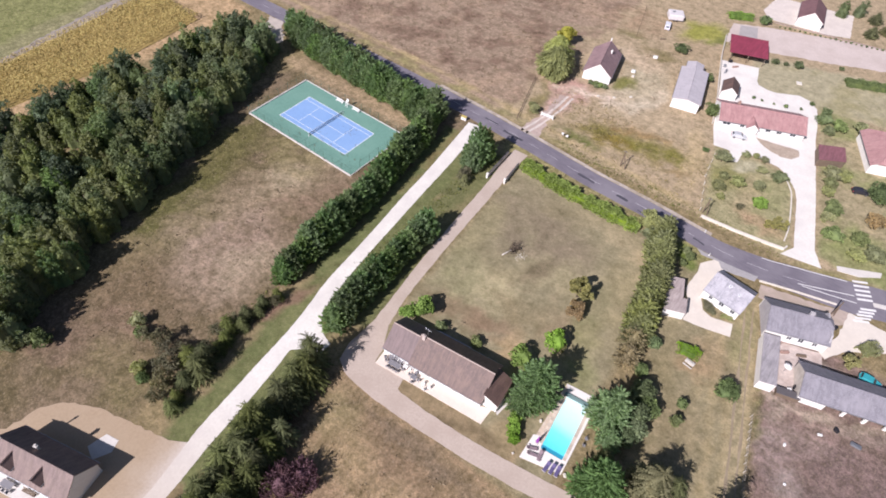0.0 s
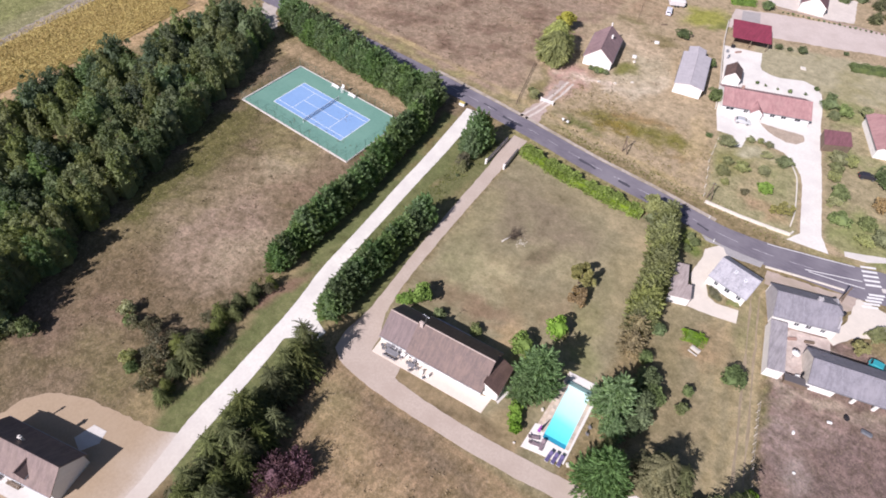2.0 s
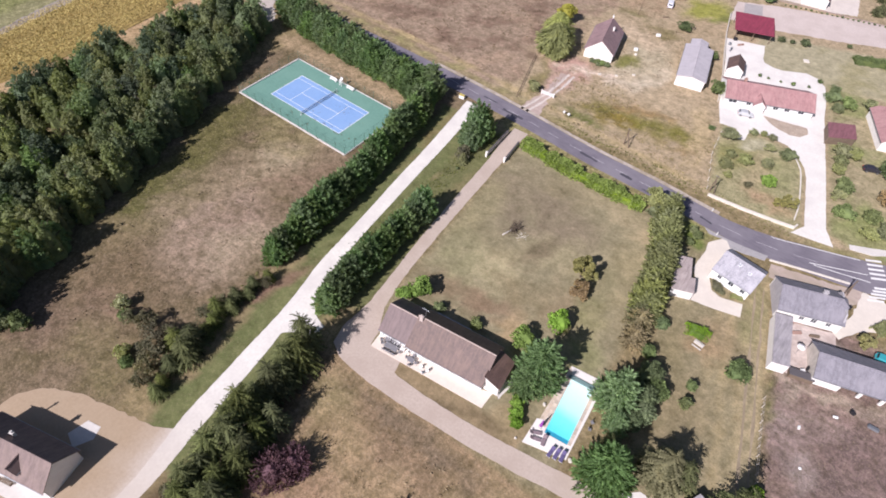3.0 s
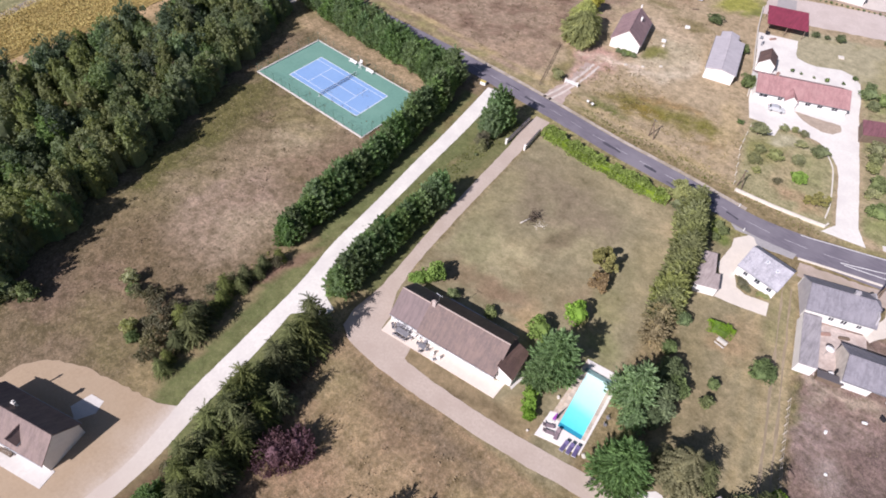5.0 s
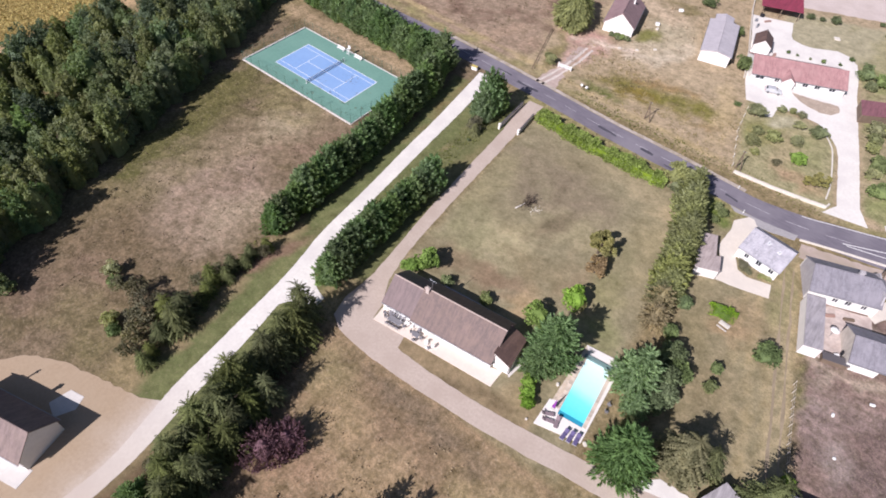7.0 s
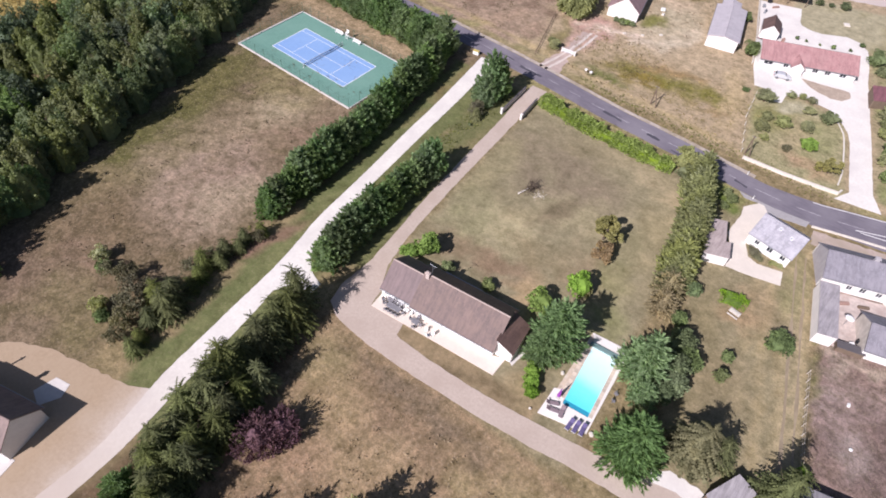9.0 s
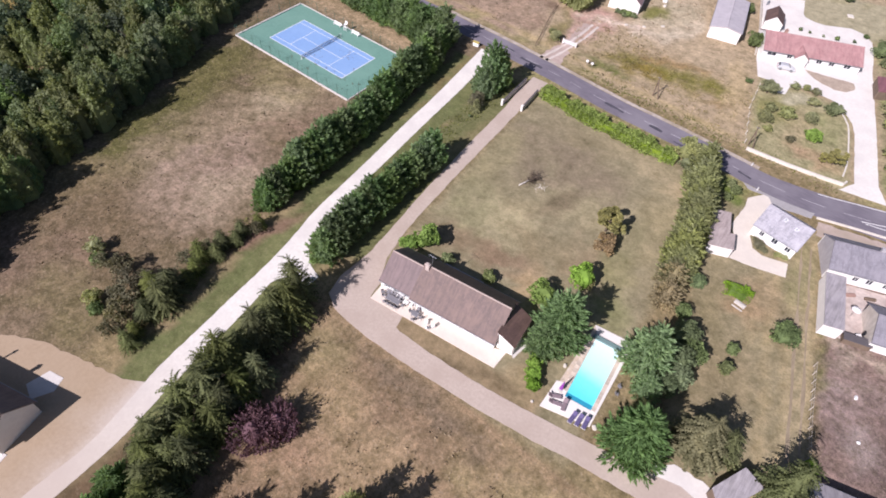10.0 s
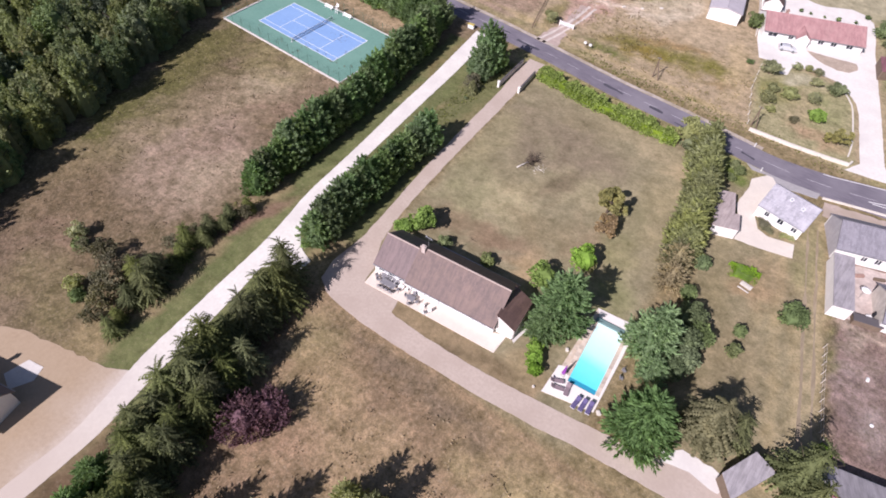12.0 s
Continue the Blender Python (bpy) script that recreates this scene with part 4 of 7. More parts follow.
lean_roof("house_annexe", "small annexe with brown tiled lean-to roof against the gable", [A0, A1, A2, A3], lambda a, b: 4.35 - 0.58 * ((a - A0[0]) * math.cos(radians(HA)) + (b - A0[1]) * math.sin(radians(HA))), M_RENDER, M_TILE, "annexe", 0.35)
lean_roof("back_lean_to", "low lean-to with pale roof behind the house", [(63.4, -34.0), (70.2, -33.1), (70.0, -31.4), (63.2, -32.3)], lambda a, b: 1.75 - 0.06 * (b + 33), M_RENDER, M_SHEET_GREY, "lean-to", 0.15)
# antenna and its mast on the chimney
root = thing("roof_antenna", Matrix.Translation((*on_axis(mx, my, HA, 1.05, 4.3), 6.3)), "grey television antenna on a mast above the roof", "antenna")
bm = bmesh.new()
add_cyl(bm, (0, 0, 0), (0, 0, 2.6), 0.04, None, 6)
part("mast", bm, M_METAL, root)
for k in range(7):
    bm = bmesh.new()
    add_cyl(bm, (-0.6 + 0.2 * k, -0.35 + 0.03 * k, 2.45), (-0.6 + 0.2 * k, 0.35 - 0.03 * k, 2.45), 0.018, None, 5)
    part("element", bm, M_METAL, root)
bm = bmesh.new()
add_cyl(bm, (-0.7, 0, 2.45), (0.75, 0, 2.45), 0.025, None, 5)
part("boom", bm, M_METAL, root)
sheet("terrace", [(57.4, -44.9), (80.15, -42.15), (80.1, -38.6), (78.5, -39.2), (57.0, -41.8)], 0.12, surface("terrace_paving", (0.68, 0.59, 0.51), 0.85, 1.8, 0.4, 0.06), "pale cream paved terrace along the house front", 0.0, thick=0.14)
sheet("annexe_path", [(80.5, -38.3), (81.5, -38.9), (82.0, -34), (81.6, -31), (81.1, -31.2)], 0.03, M_CONCRETE, "narrow concrete path beside the annexe", 0.05, 20)

# neighbour's house at the south-west, by the tan forecourt
LA = 14.8
lx, ly = on_axis(38.2, -94.4, LA, -15.0)
# the second, 0.22 m chimney stands in for a thin antenna mast and its shadow
gable_house("neighbour_house", "house with steep brown tiled roof and pale walls", lx, ly, LA, 15.0, 6.5, 2.9, 5.95, front=[(2, 3.2, 0.9, 2.2, "window"), (5.5, 7.0, 0.05, 2.2, "door"), (9, 10.2, 0.9, 2.2, "window"), (12.2, 13.6, 0.05, 2.2, "door")], chimneys=[(6.4, 4.5, 0.5, 1.3), (0.9, 3.3, 0.22, 1.5)], stack=M_CONCRETE, wall=M_RENDER, cap=M_TILE_OLD, roof=M_TILE_OLD)
for u in (3.4, 9.4):                                       # dormers on the sunny slope
    dx, dy = on_axis(lx, ly, LA, u - 1.0, 0.25)
    gable_house("dormer", "small gabled dormer in the tiled roof", dx + 2.0 * math.cos(radians(LA)), dy + 2.0 * math.sin(radians(LA)), LA + 90, 2.6, 2.0, 4.0, 5.3, roof=M_TILE_OLD, over=0.12, gable=0.12, category="dormer")
sheet("neighbour_terrace", [on_axis(38.2, -94.4, LA, -15, -2.6), on_axis(38.2, -94.4, LA, 0.6, -2.6), on_axis(38.2, -94.4, LA, 0.6, 0.2), on_axis(38.2, -94.4, LA, -15, 0.2)], 0.08, M_CONCRETE, "pale paved terrace along the neighbour's front", 0.0, thick=0.1)
sheet("concrete_slab", [(31.5, -84.2), (34.0, -83.6), (34.9, -85.5), (33.6, -88.2), (31.0, -87.4)], 0.06, M_CONCRETE, "white concrete slab on the tan gravel", 0.0, thick=0.1)

# roadside cottage with slate roof, and its tiled shed
gable_house("roadside_cottage", "small roadside cottage with grey slate roof", 100.4, 11.9, -8, 8.2, 7.6, 2.5, 5.0, roof=M_SLATE_PATCHED, front=[(1.4, 2.3, 0.9, 2.0, "window"), (3.8, 4.9, 0.05, 2.1, "door"), (6.4, 7.4, 0.9, 2.0, "window")], skylights=[(3.6, 2.9), (6.0, 2.5)], shutters=False, over=0.2)
root = lean_roof("tiled_shed", "low shed with brown tiled roof and white end wall", [(95.6, 1.8), (99.6, 3.4), (98.3, 6.9), (97.5, 6.6), (96.0, 11.3), (93.2, 10.2)], lambda a, b: 2.3 + 0.04 * (b - 2), M_RENDER, roofing("greyed_roof_tiles", (0.335, 0.275, 0.262), (0.42, 0.36, 0.34)), over=0.25)
# slate-roofed house by the crossing, its wing and the long barn
# end walls get the darker render, their shade painted in
gable_house("slate_house", "old house with hipped grey slate roof", 114.3, 10.6, 21, 12.2, 8.2, 2.6, 5.2, roof=M_SLATE, wall=M_RENDER, side=M_RENDER_SHADE, hip_r=0.7, stack=M_RENDER_SHADE, front=[(4.4, 5.4, 0.9, 2.0, "window"), (6.6, 7.7, 0.05, 2.1, "door"), (9.4, 10.4, 0.9, 2.0, "window")], chimneys=[(7.8, 4.4, 0.8, 1.0)], shutters=False, over=0.2)
lean_roof("slate_wing", "low wing with flat-pitched grey roof", [(117.0, -2.2), (119.9, -1.3), (117.2, 10.2), (114.2, 9.3)], lambda a, b: 2.35 + 0.04 * (a - 113), M_RENDER, M_SHEET_GREY)
gable_house("barn", "long open-fronted barn with grey slate roof", 124.2, 0.0, 17, 28, 7.6, 2.4, 4.6, roof=M_SLATE, wall=M_RENDER_GREY, front=[(5.0, 8.2, 0.02, 2.1, "open"), (8.8, 12.0, 0.02, 2.1, "open"), (12.6, 15.8, 0.02, 2.1, "open"), (16.4, 19.6, 0.02, 2.1, "open"), (20.2, 23.4, 0.02, 2.1, "open")], shutters=False, over=0.35, category="barn")
# small outbuildings at the south-east
lean_roof("grey_shed", "small shed with grey weathered roof", [(115.1, -41.2), (118.3, -34.6), (115.4, -33.6), (113.0, -38.8)], lambda a, b: 2.2 + 0.05 * (b + 40), M_WOOD, M_SHEET_GREY)
gable_house("red_roofed_cabin", "cabin with pale sheet roof and red ridge", 125.6, -38.0, 14, 10, 9.0, 2.3, 3.6, roof=M_SHEET_GREY, cap=M_SHEET_RED)

# houses north of the road
gable_house("field_cottage", "small white cottage with steep brown tiled roof", 48.4, 69.2, 104, 14.2, 8.2, 2.7, 6.0, chimneys=[(9.4, 2.6, 0.55, 1.0), (14.0, 4.1, 0.4, 0.9)], roof=M_TILE_MAUVE, over=0.3, stack=M_RENDER)
gable_house("long_garage", "low garage with shallow grey sheet roof and white walls", 74.2, 74.2, 104, 18.0, 7.6, 3.0, 3.7, roof=M_SHEET_PALE, over=0.25, category="garage")
gable_house("garage_annexe", "lower sheet-roofed annexe at the back of the garage", 68.0, 91.9, 104, 4.0, 4.6, 2.5, 3.1, roof=M_SHEET_PALE, over=0.2, category="garage")
lean_roof("red_carport", "open shelter with crimson sheet roof", [(70.6, 109.5), (81.5, 113.2), (78.2, 122.6), (67.2, 118.9)], lambda a, b: 2.9 + 0.09 * (b - 112), M_RENDER, M_SHEET_RED, "carport", walls=False)
for px, py in ((71.2, 110.2), (76, 111.9), (80.8, 113.4), (77.9, 122), (67.9, 118.6)):
    bm = bmesh.new()
    add_box(bm, (px, py, 1.3), (0.18, 0.18, 2.7))
    single("carport_post", bm, M_WOOD, "timber post of the crimson shelter", "post", "shelter posts")
gable_house("garden_hut", "little white hut with brown gabled roof", 80.6, 88.4, 104, 5.8, 4.4, 2.3, 4.0, roof=M_TILE, over=0.2, category="hut")
NA = 25
nx_, ny_ = 80.9, 73.0
gable_house("long_house", "long low house with reddish tiled roof and white walls", nx_, ny_, NA, 23.4, 9.4, 2.5, 4.7, roof=M_TILE_RED, over=0.5, front=[(1.2, 3.4, 0.05, 2.1, "door"), (6.0, 7.2, 0.9, 2.1, "window"), (9.6, 10.8, 0.05, 2.1, "door"), (13, 14.4, 0.9, 2.1, "window"), (16, 17.4, 0.9, 2.1, "window"), (19.6, 21.2, 0.05, 2.1, "door")], chimneys=[(5.2, 6.6, 0.7, 1.0)])
px_, py_ = on_axis(nx_, ny_, NA, 10.4, -1.6)
gable_house("porch_gable", "small gabled porch on the long house front", px_ + 0.0, py_, NA + 90, 3.6, 3.0, 2.4, 3.7, roof=M_TILE_RED, over=0.2, category="porch")
lean_roof("red_lean_to", "open shelter with dull red sheet roof", [(108.0, 74.8), (114.0, 78.8), (112.3, 84.9), (106.3, 81.3)], lambda a, b: 2.2, M_WOOD, roofing("dull_red_roof", (0.20, 0.085, 0.095), (0.24, 0.11, 0.12), 0.9), "carport", walls=True)
gable_house("red_tiled_house", "house with red tiled roof and white walls", 129.4, 85.5, 112, 15, 10.5, 2.8, 6.2, roof=M_TILE_RED, over=0.4, hip_l=2.6, hip_r=2.6)
gable_house("far_white_house", "white gabled house beyond the lane", 88.9, 150.9, 100, 13, 8.0, 2.8, 5.6, roof=M_TILE_PLUM)


# ---- trees, hedges and shrubs ----
def leaf_mesh(name, P, axis, size, width, material, rs, core=None, face=None):
    """Diamond leaf clumps at the places P along axis; core: an inner closed mass; face: the way the leaves face."""
    n = len(P)
    axis = axis / (np.linalg.norm(axis, axis=1, keepdims=True) + 1e-9)
    side = np.cross(axis, rs.normal(size=(n, 3)) if face is None else face + rs.normal(size=(n, 3)) * 0.33)
    side /= np.linalg.norm(side, axis=1, keepdims=True) + 1e-9
    L, W = np.reshape(size, (-1, 1)), np.reshape(size, (-1, 1)) * width
    v = np.stack([P - axis * L * 0.5, P + side * W * 0.5, P + axis * L * 0.5, P - side * W * 0.5], 1).reshape(-1, 3)
    f = np.arange(4 * n).reshape(-1, 4)
    verts, faces = v.tolist(), f.tolist()
    if core is not None:
        cv, cf = core
        faces += [[a + len(verts) for a in face] for face in cf]
        verts += cv
    me = bpy.data.meshes.new(name)
    me.from_pydata(verts, [], faces)
    me.materials.append(material)
    return me


def core_shape(fn, rings=9, seg=10):
    """A closed lump: fn(height 0..1, angle) gives a place."""
    v = [fn(i / (rings - 1), j / seg * 2 * math.pi) for i in range(rings) for j in range(seg)]
    f = [[i * seg + j, i * seg + (j + 1) % seg, (i + 1) * seg + (j + 1) % seg, (i + 1) * seg + j] for i in range(rings - 1) for j in range(seg)]
    f += [list(range(seg))[::-1], [(rings - 1) * seg + j for j in range(seg)]]
    return [list(map(float, p)) for p in v], f


def limb_mesh(name, height, r, limbs, rs, material=None):
    bm = bmesh.new()
    add_cyl(bm, (0, 0, -0.1), (0, 0, height * 0.55), r, r * 0.6, 7)
    add_cyl(bm, (0, 0, height * 0.55), (0.1, 0.05, height * 0.9), r * 0.6, r * 0.12, 6)
    for k in range(limbs):
        a, z = k * 2.4 + rs.uniform(0, 0.5), height * rs.uniform(0.3, 0.6)
        d = height * rs.uniform(0.22, 0.34)
        add_cyl(bm, (0, 0, z), (math.cos(a) * d, math.sin(a) * d, z + d * 0.9), r * 0.4, r * 0.1, 5)
    return finish(bm, name, material or M_BARK)


def broadleaf(seed, height, radius, material, blobs=22, per=120, leaf=0.42, base=0.2, squash=1.0, gap=1.0, heart=0.62):
    """Crown of many leafy clumps round a tapered trunk with limbs."""
    rs = np.random.RandomState(seed)
    P, A = [], []
    zc, zr = height * (1 + base) / 2, height * (1 - base) / 2
    for k in range(blobs):
        d = rs.normal(size=3)
        d /= np.linalg.norm(d)
        rr = rs.uniform(0.45, 0.82)
        c = np.array([d[0] * radius * rr, d[1] * radius * rr, zc + d[2] * zr * rr])
        br = radius * rs.uniform(0.26, 0.46) * gap
        u = rs.normal(size=(per, 3))
        u /= np.linalg.norm(u, axis=1, keepdims=True)
        u[:, 2] = np.abs(u[:, 2]) * 1.0 - 0.25
        P.append(c + u * br * rs.uniform(0.7, 1.12, (per, 1)) * np.array([1, 1, 0.8 * squash]))
        A.append(u * 0.6 + rs.normal(size=(per, 3)) * 0.8 + np.array([0, 0, 0.15]))
    P, A = np.concatenate(P), np.concatenate(A)
    P[:, 2] = np.maximum(P[:, 2], 0.15)
    ph = rs.uniform(0, 6)

    def fn(h, a):
        z = zc + (h * 2 - 1) * zr * 0.72
        q = math.sqrt(max(0, 1 - (h * 2 - 1) ** 2)) * radius * heart * (1 + 0.18 * math.sin(3 * a + ph) + 0.12 * math.sin(5 * a + 7 * h + ph))
        return q * math.cos(a), q * math.sin(a), z
    size = leaf * rs.uniform(0.6, 1.35, len(P))
    crown = leaf_mesh("crown", P, A, size, 0.7, material, rs, core_shape(fn) if heart > 0 else None)
    return crown, limb_mesh("trunk", height * 0.8, 0.05 * height ** 0.8, 6, rs)


def woodland(seed, height, radius, material, clumps=34, per=95, leaf=0.40, leaders=4, rise=1.2, low=0.08):
    """Crown of uneven clumps on several leaders; the leaves of a clump lie like a shell, so that its form shows."""
    rs = np.random.RandomState(seed)
    tops = [(rs.uniform(0, 0.5) * radius, rs.uniform(0, 6.3), rs.uniform(0.72, 1.0)) for _ in range(leaders)]
    tops[0] = (0.1 * radius, 0.0, 1.0)
    centres = []
    for k in range(clumps):
        d, a, q = tops[k % leaders]
        h = low + (q - low) * (1 - (1 - rs.uniform(0, 1)) ** 1.25) * 0.93
        r = radius * (0.30 + 0.62 * math.sqrt(max(0.0, 1 - (h / q) ** 2.2))) * rs.uniform(0.55, 1.05)
        b = rs.uniform(0, 2 * math.pi)
        centres.append((d * math.cos(a) * h + r * 0.82 * math.cos(b), d * math.sin(a) * h + r * 0.82 * math.sin(b), h * height * 0.93, radius * rs.uniform(0.13, 0.26) * (1.25 - 0.5 * h)))
    for d, a, q in tops:
        centres.append((d * math.cos(a), d * math.sin(a), q * height * 0.95, radius * 0.20))
    P, N = [], []
    for cx, cy, cz, br in centres:
        u = rs.normal(size=(per, 3)) + np.array([cx, cy, 0]) / radius * 0.6 + np.array([0, 0, 0.45])
        u /= np.linalg.norm(u, axis=1, keepdims=True)
        flare = rs.uniform(0.55, 1.2, (per, 1))
        P.append(np.array([cx, cy, cz]) + u * br * flare * np.array([1, 1, rise]) * (1 - 0.35 * np.maximum(0, u[:, 2:]) * np.array([1, 1, -0.6])))
        N.append(u)
    P, N = np.concatenate(P), np.concatenate(N)
    P[:, 2] = np.maximum(P[:, 2], 0.15)
    A = np.cross(N, rs.normal(size=N.shape)) * 0.9 + N * 0.5 + np.array([0, 0, 0.45])
    ph = rs.uniform(0, 6)

    def fn(h, a):
        q = math.sqrt(max(0.0, 1 - h ** 2.2)) * radius * 0.62 * (1 + 0.2 * math.sin(3 * a + ph))
        return q * math.cos(a), q * math.sin(a), 0.1 + h * height * 0.80
    crown = leaf_mesh("crown", P, A, leaf * rs.uniform(0.55, 1.4, len(P)), 0.62, material, rs, core_shape(fn), N)
    return crown, limb_mesh("trunk", height * 0.8, 0.05 * height ** 0.8, 6, rs)


def boughs(seed, height, radius, material, count=330, length=1.0, width=0.28, lift=0.8, droop=0.15, top=1.6, sharp=0.8, low=0.04, teeth=4, heart=0.6, belly=0.8):
    """Conifer clothed in toothed sprays that overlap like scales, dark gaps between them."""
    rs = np.random.RandomState(seed)
    u = (np.arange(count) + rs.uniform(0, 1, count)) / count
    h = low + (0.98 - low) * (1 - (1 - u) ** 0.72)
    a = np.arange(count) * 2.39996 + rs.uniform(-0.45, 0.45, count)

    def prof(q):
        return np.minimum(1.0, (1 - q) * top) ** sharp * (belly + (1 - belly) * np.minimum(1, q * 5))
    lump = 1 + 0.10 * np.sin(3 * a + seed) + 0.08 * np.sin(5 * a - 9 * h + seed)
    R = radius * prof(h) * rs.uniform(0.84, 1.1, count) * lump
    ln = length * rs.uniform(0.7, 1.3, count) * (0.5 + 0.5 * R / radius)
    up = lift * rs.uniform(0.55, 1.45, count)
    cl, sl = 1 / np.sqrt(1 + up * up), up / np.sqrt(1 + up * up)
    turn = a + rs.uniform(-0.35, 0.35, count)
    roll = rs.uniform(-0.45, 0.45, count)
    ex, ey, tx, ty = np.cos(turn), np.sin(turn), -np.sin(turn), np.cos(turn)
    r0 = np.maximum(R - ln * cl, 0.04 * R)
    bx, by, z0 = np.cos(a) * r0, np.sin(a) * r0, h * height

    def spot(s, off):
        out, z = ln * cl * s, z0 + ln * (sl * s - droop * s * s) + off * np.sin(roll) - 0.22 * np.abs(off)
        return np.stack([bx + ex * out + tx * off * np.cos(roll), by + ey * out + ty * off * np.cos(roll), np.maximum(z, 0.1)], -1)
    rows = [spot(j / teeth, 0 * ln) for j in range(teeth + 1)]
    for j in range(teeth):
        s = j / teeth
        w = width * ln * math.sin(math.pi * (0.28 + 0.62 * s))
        for sd in (1, -1):
            rows.append(spot(s + 0.75 / teeth, sd * w * rs.uniform(0.75, 1.2, count)))
    v = np.stack(rows, 1)
    n = v.shape[1]
    idx = []
    for j in range(teeth):
        idx += [(j, j + 1, teeth + 1 + 2 * j), (j + 1, j, teeth + 2 + 2 * j)]
    f = (np.arange(count)[:, None, None] * n + np.array(idx)[None]).reshape(-1, 3)
    verts, faces = v.reshape(-1, 3).tolist(), f.tolist()
    if heart > 0:
        cv, cf = core_shape(lambda q, b: (radius * heart * float(prof(q * 0.98)) * math.cos(b), radius * heart * float(prof(q * 0.98)) * math.sin(b), q * height * 0.9 + 0.05))
        faces += [[i + len(verts) for i in face] for face in cf]
        verts += cv
    me = bpy.data.meshes.new("crown")
    me.from_pydata(verts, [], faces)
    me.materials.append(material)
    return me, limb_mesh("trunk", height * 0.8, 0.15, 3, rs)


def plumes(seed, height, radius, material, count=110, per=22, length=1.3, fat=0.36, leaf=0.42, up=0.9, top=1.35, sharp=0.75, low=0.03, heart=0.72, belly=0.85, slim=0.34):
    """Conifer of upswept plumes: each is a pointed tuft of sprays that stands off the crown."""
    rs = np.random.RandomState(seed)
    u = (np.arange(count) + rs.uniform(0, 1, count)) / count
    h = low + (0.94 - low) * (1 - (1 - u) ** 0.75)
    a = np.arange(count) * 2.39996 + rs.uniform(-0.5, 0.5, count)

    def prof(q):
        return np.minimum(1.0, (1 - q) * top) ** sharp * (belly + (1 - belly) * np.minimum(1, q * 5))
    R = radius * prof(h) * rs.uniform(0.86, 1.08, count) * (1 + 0.10 * np.sin(3 * a + seed))
    ln = length * rs.uniform(0.7, 1.35, count) * (0.55 + 0.45 * prof(h))
    lift = up * rs.uniform(0.6, 1.4, count) + 1.6 * np.maximum(0, h - 0.78)
    out = np.stack([np.cos(a), np.sin(a), lift], -1)
    out /= np.linalg.norm(out, axis=1, keepdims=True)
    base = np.stack([np.cos(a) * R, np.sin(a) * R, h * height], -1) - out * ln[:, None] * 0.6 * np.array([1, 1, 0.4])
    s = rs.uniform(0.05, 1.0, (count, per))
    ring = rs.normal(size=(count, per, 3))
    ring -= out[:, None] * np.sum(ring * out[:, None], -1, keepdims=True)
    ring /= np.linalg.norm(ring, axis=-1, keepdims=True) + 1e-9
    w = fat * ln[:, None] * np.sin(np.pi * (0.18 + 0.80 * s)) * rs.uniform(0.75, 1.1, (count, per))
    P = (base[:, None] + out[:, None] * (ln[:, None] * s)[..., None] + ring * w[..., None]).reshape(-1, 3)
    A = (out[:, None] * 1.0 + ring * 0.45 + rs.normal(size=ring.shape) * 0.18).reshape(-1, 3)
    P[:, 2] = np.maximum(P[:, 2], 0.12)
    core = core_shape(lambda q, b: (radius * heart * float(prof(q * 0.98)) * math.cos(b), radius * heart * float(prof(q * 0.98)) * math.sin(b), q * height * 0.92 + 0.05))
    size = leaf * rs.uniform(0.7, 1.3, len(P))
    return leaf_mesh("crown", P, A, size, slim, material, rs, core, ring.reshape(-1, 3)), limb_mesh("trunk", height * 0.8, 0.15, 3, rs)


F_WOOD = foliage("woodland_leaves", (0.172, 0.214, 0.116), (0.2, 0.249, 0.135), 0.015, 0.52, 0.5, 0.55)
F_WOOD2 = foliage("woodland_leaves_olive", (0.211, 0.239, 0.113), (0.245, 0.278, 0.131), 0.015, 0.52, 0.5, 0.55)
F_WOOD3 = foliage("woodland_leaves_green", (0.16, 0.23, 0.1), (0.186, 0.268, 0.116), 0.015, 0.52, 0.5, 0.55)
F_WOOD4 = foliage("woodland_leaves_blue", (0.132, 0.17, 0.112), (0.153, 0.198, 0.13), 0.015, 0.52, 0.5, 0.55)
F_GREYTWIG = foliage("grey_twigs", (0.15, 0.125, 0.115), (0.30, 0.26, 0.24), 0.01)
F_THUJA = foliage("hedge_conifer_sprays", (0.122, 0.186, 0.086), (0.21, 0.312, 0.14), 0.02, 0.50)
F_SPRUCE = foliage("spruce_boughs", (0.056, 0.066, 0.028), (0.155, 0.176, 0.072), 0.01)
F_FIR = foliage("bright_fir_boughs", (0.128, 0.205, 0.086), (0.225, 0.35, 0.145), 0.01, 0.50)
F_HEDGE = foliage("tall_hedge_sprays", (0.175, 0.192, 0.085), (0.3, 0.325, 0.145), 0.01, 0.48)
F_DRY = foliage("browned_boughs", (0.185, 0.16, 0.102), (0.325, 0.28, 0.185), 0.02)
F_LIME = foliage("lime_green_leaves", (0.125, 0.218, 0.032), (0.225, 0.37, 0.058), 0.012)
F_HEDGELIME = foliage("lime_hedge_leaves", (0.19, 0.275, 0.045), (0.35, 0.48, 0.095), 0.008, 0.5)
F_SHRUB = foliage("garden_shrub_leaves", (0.12, 0.15, 0.07), (0.215, 0.262, 0.12), 0.02)
F_OLIVE = foliage("grey_olive_leaves", (0.085, 0.092, 0.044), (0.195, 0.200, 0.100), 0.03)
F_SCRUB = foliage("scrub_leaves", (0.115, 0.115, 0.068), (0.215, 0.208, 0.125), 0.02)
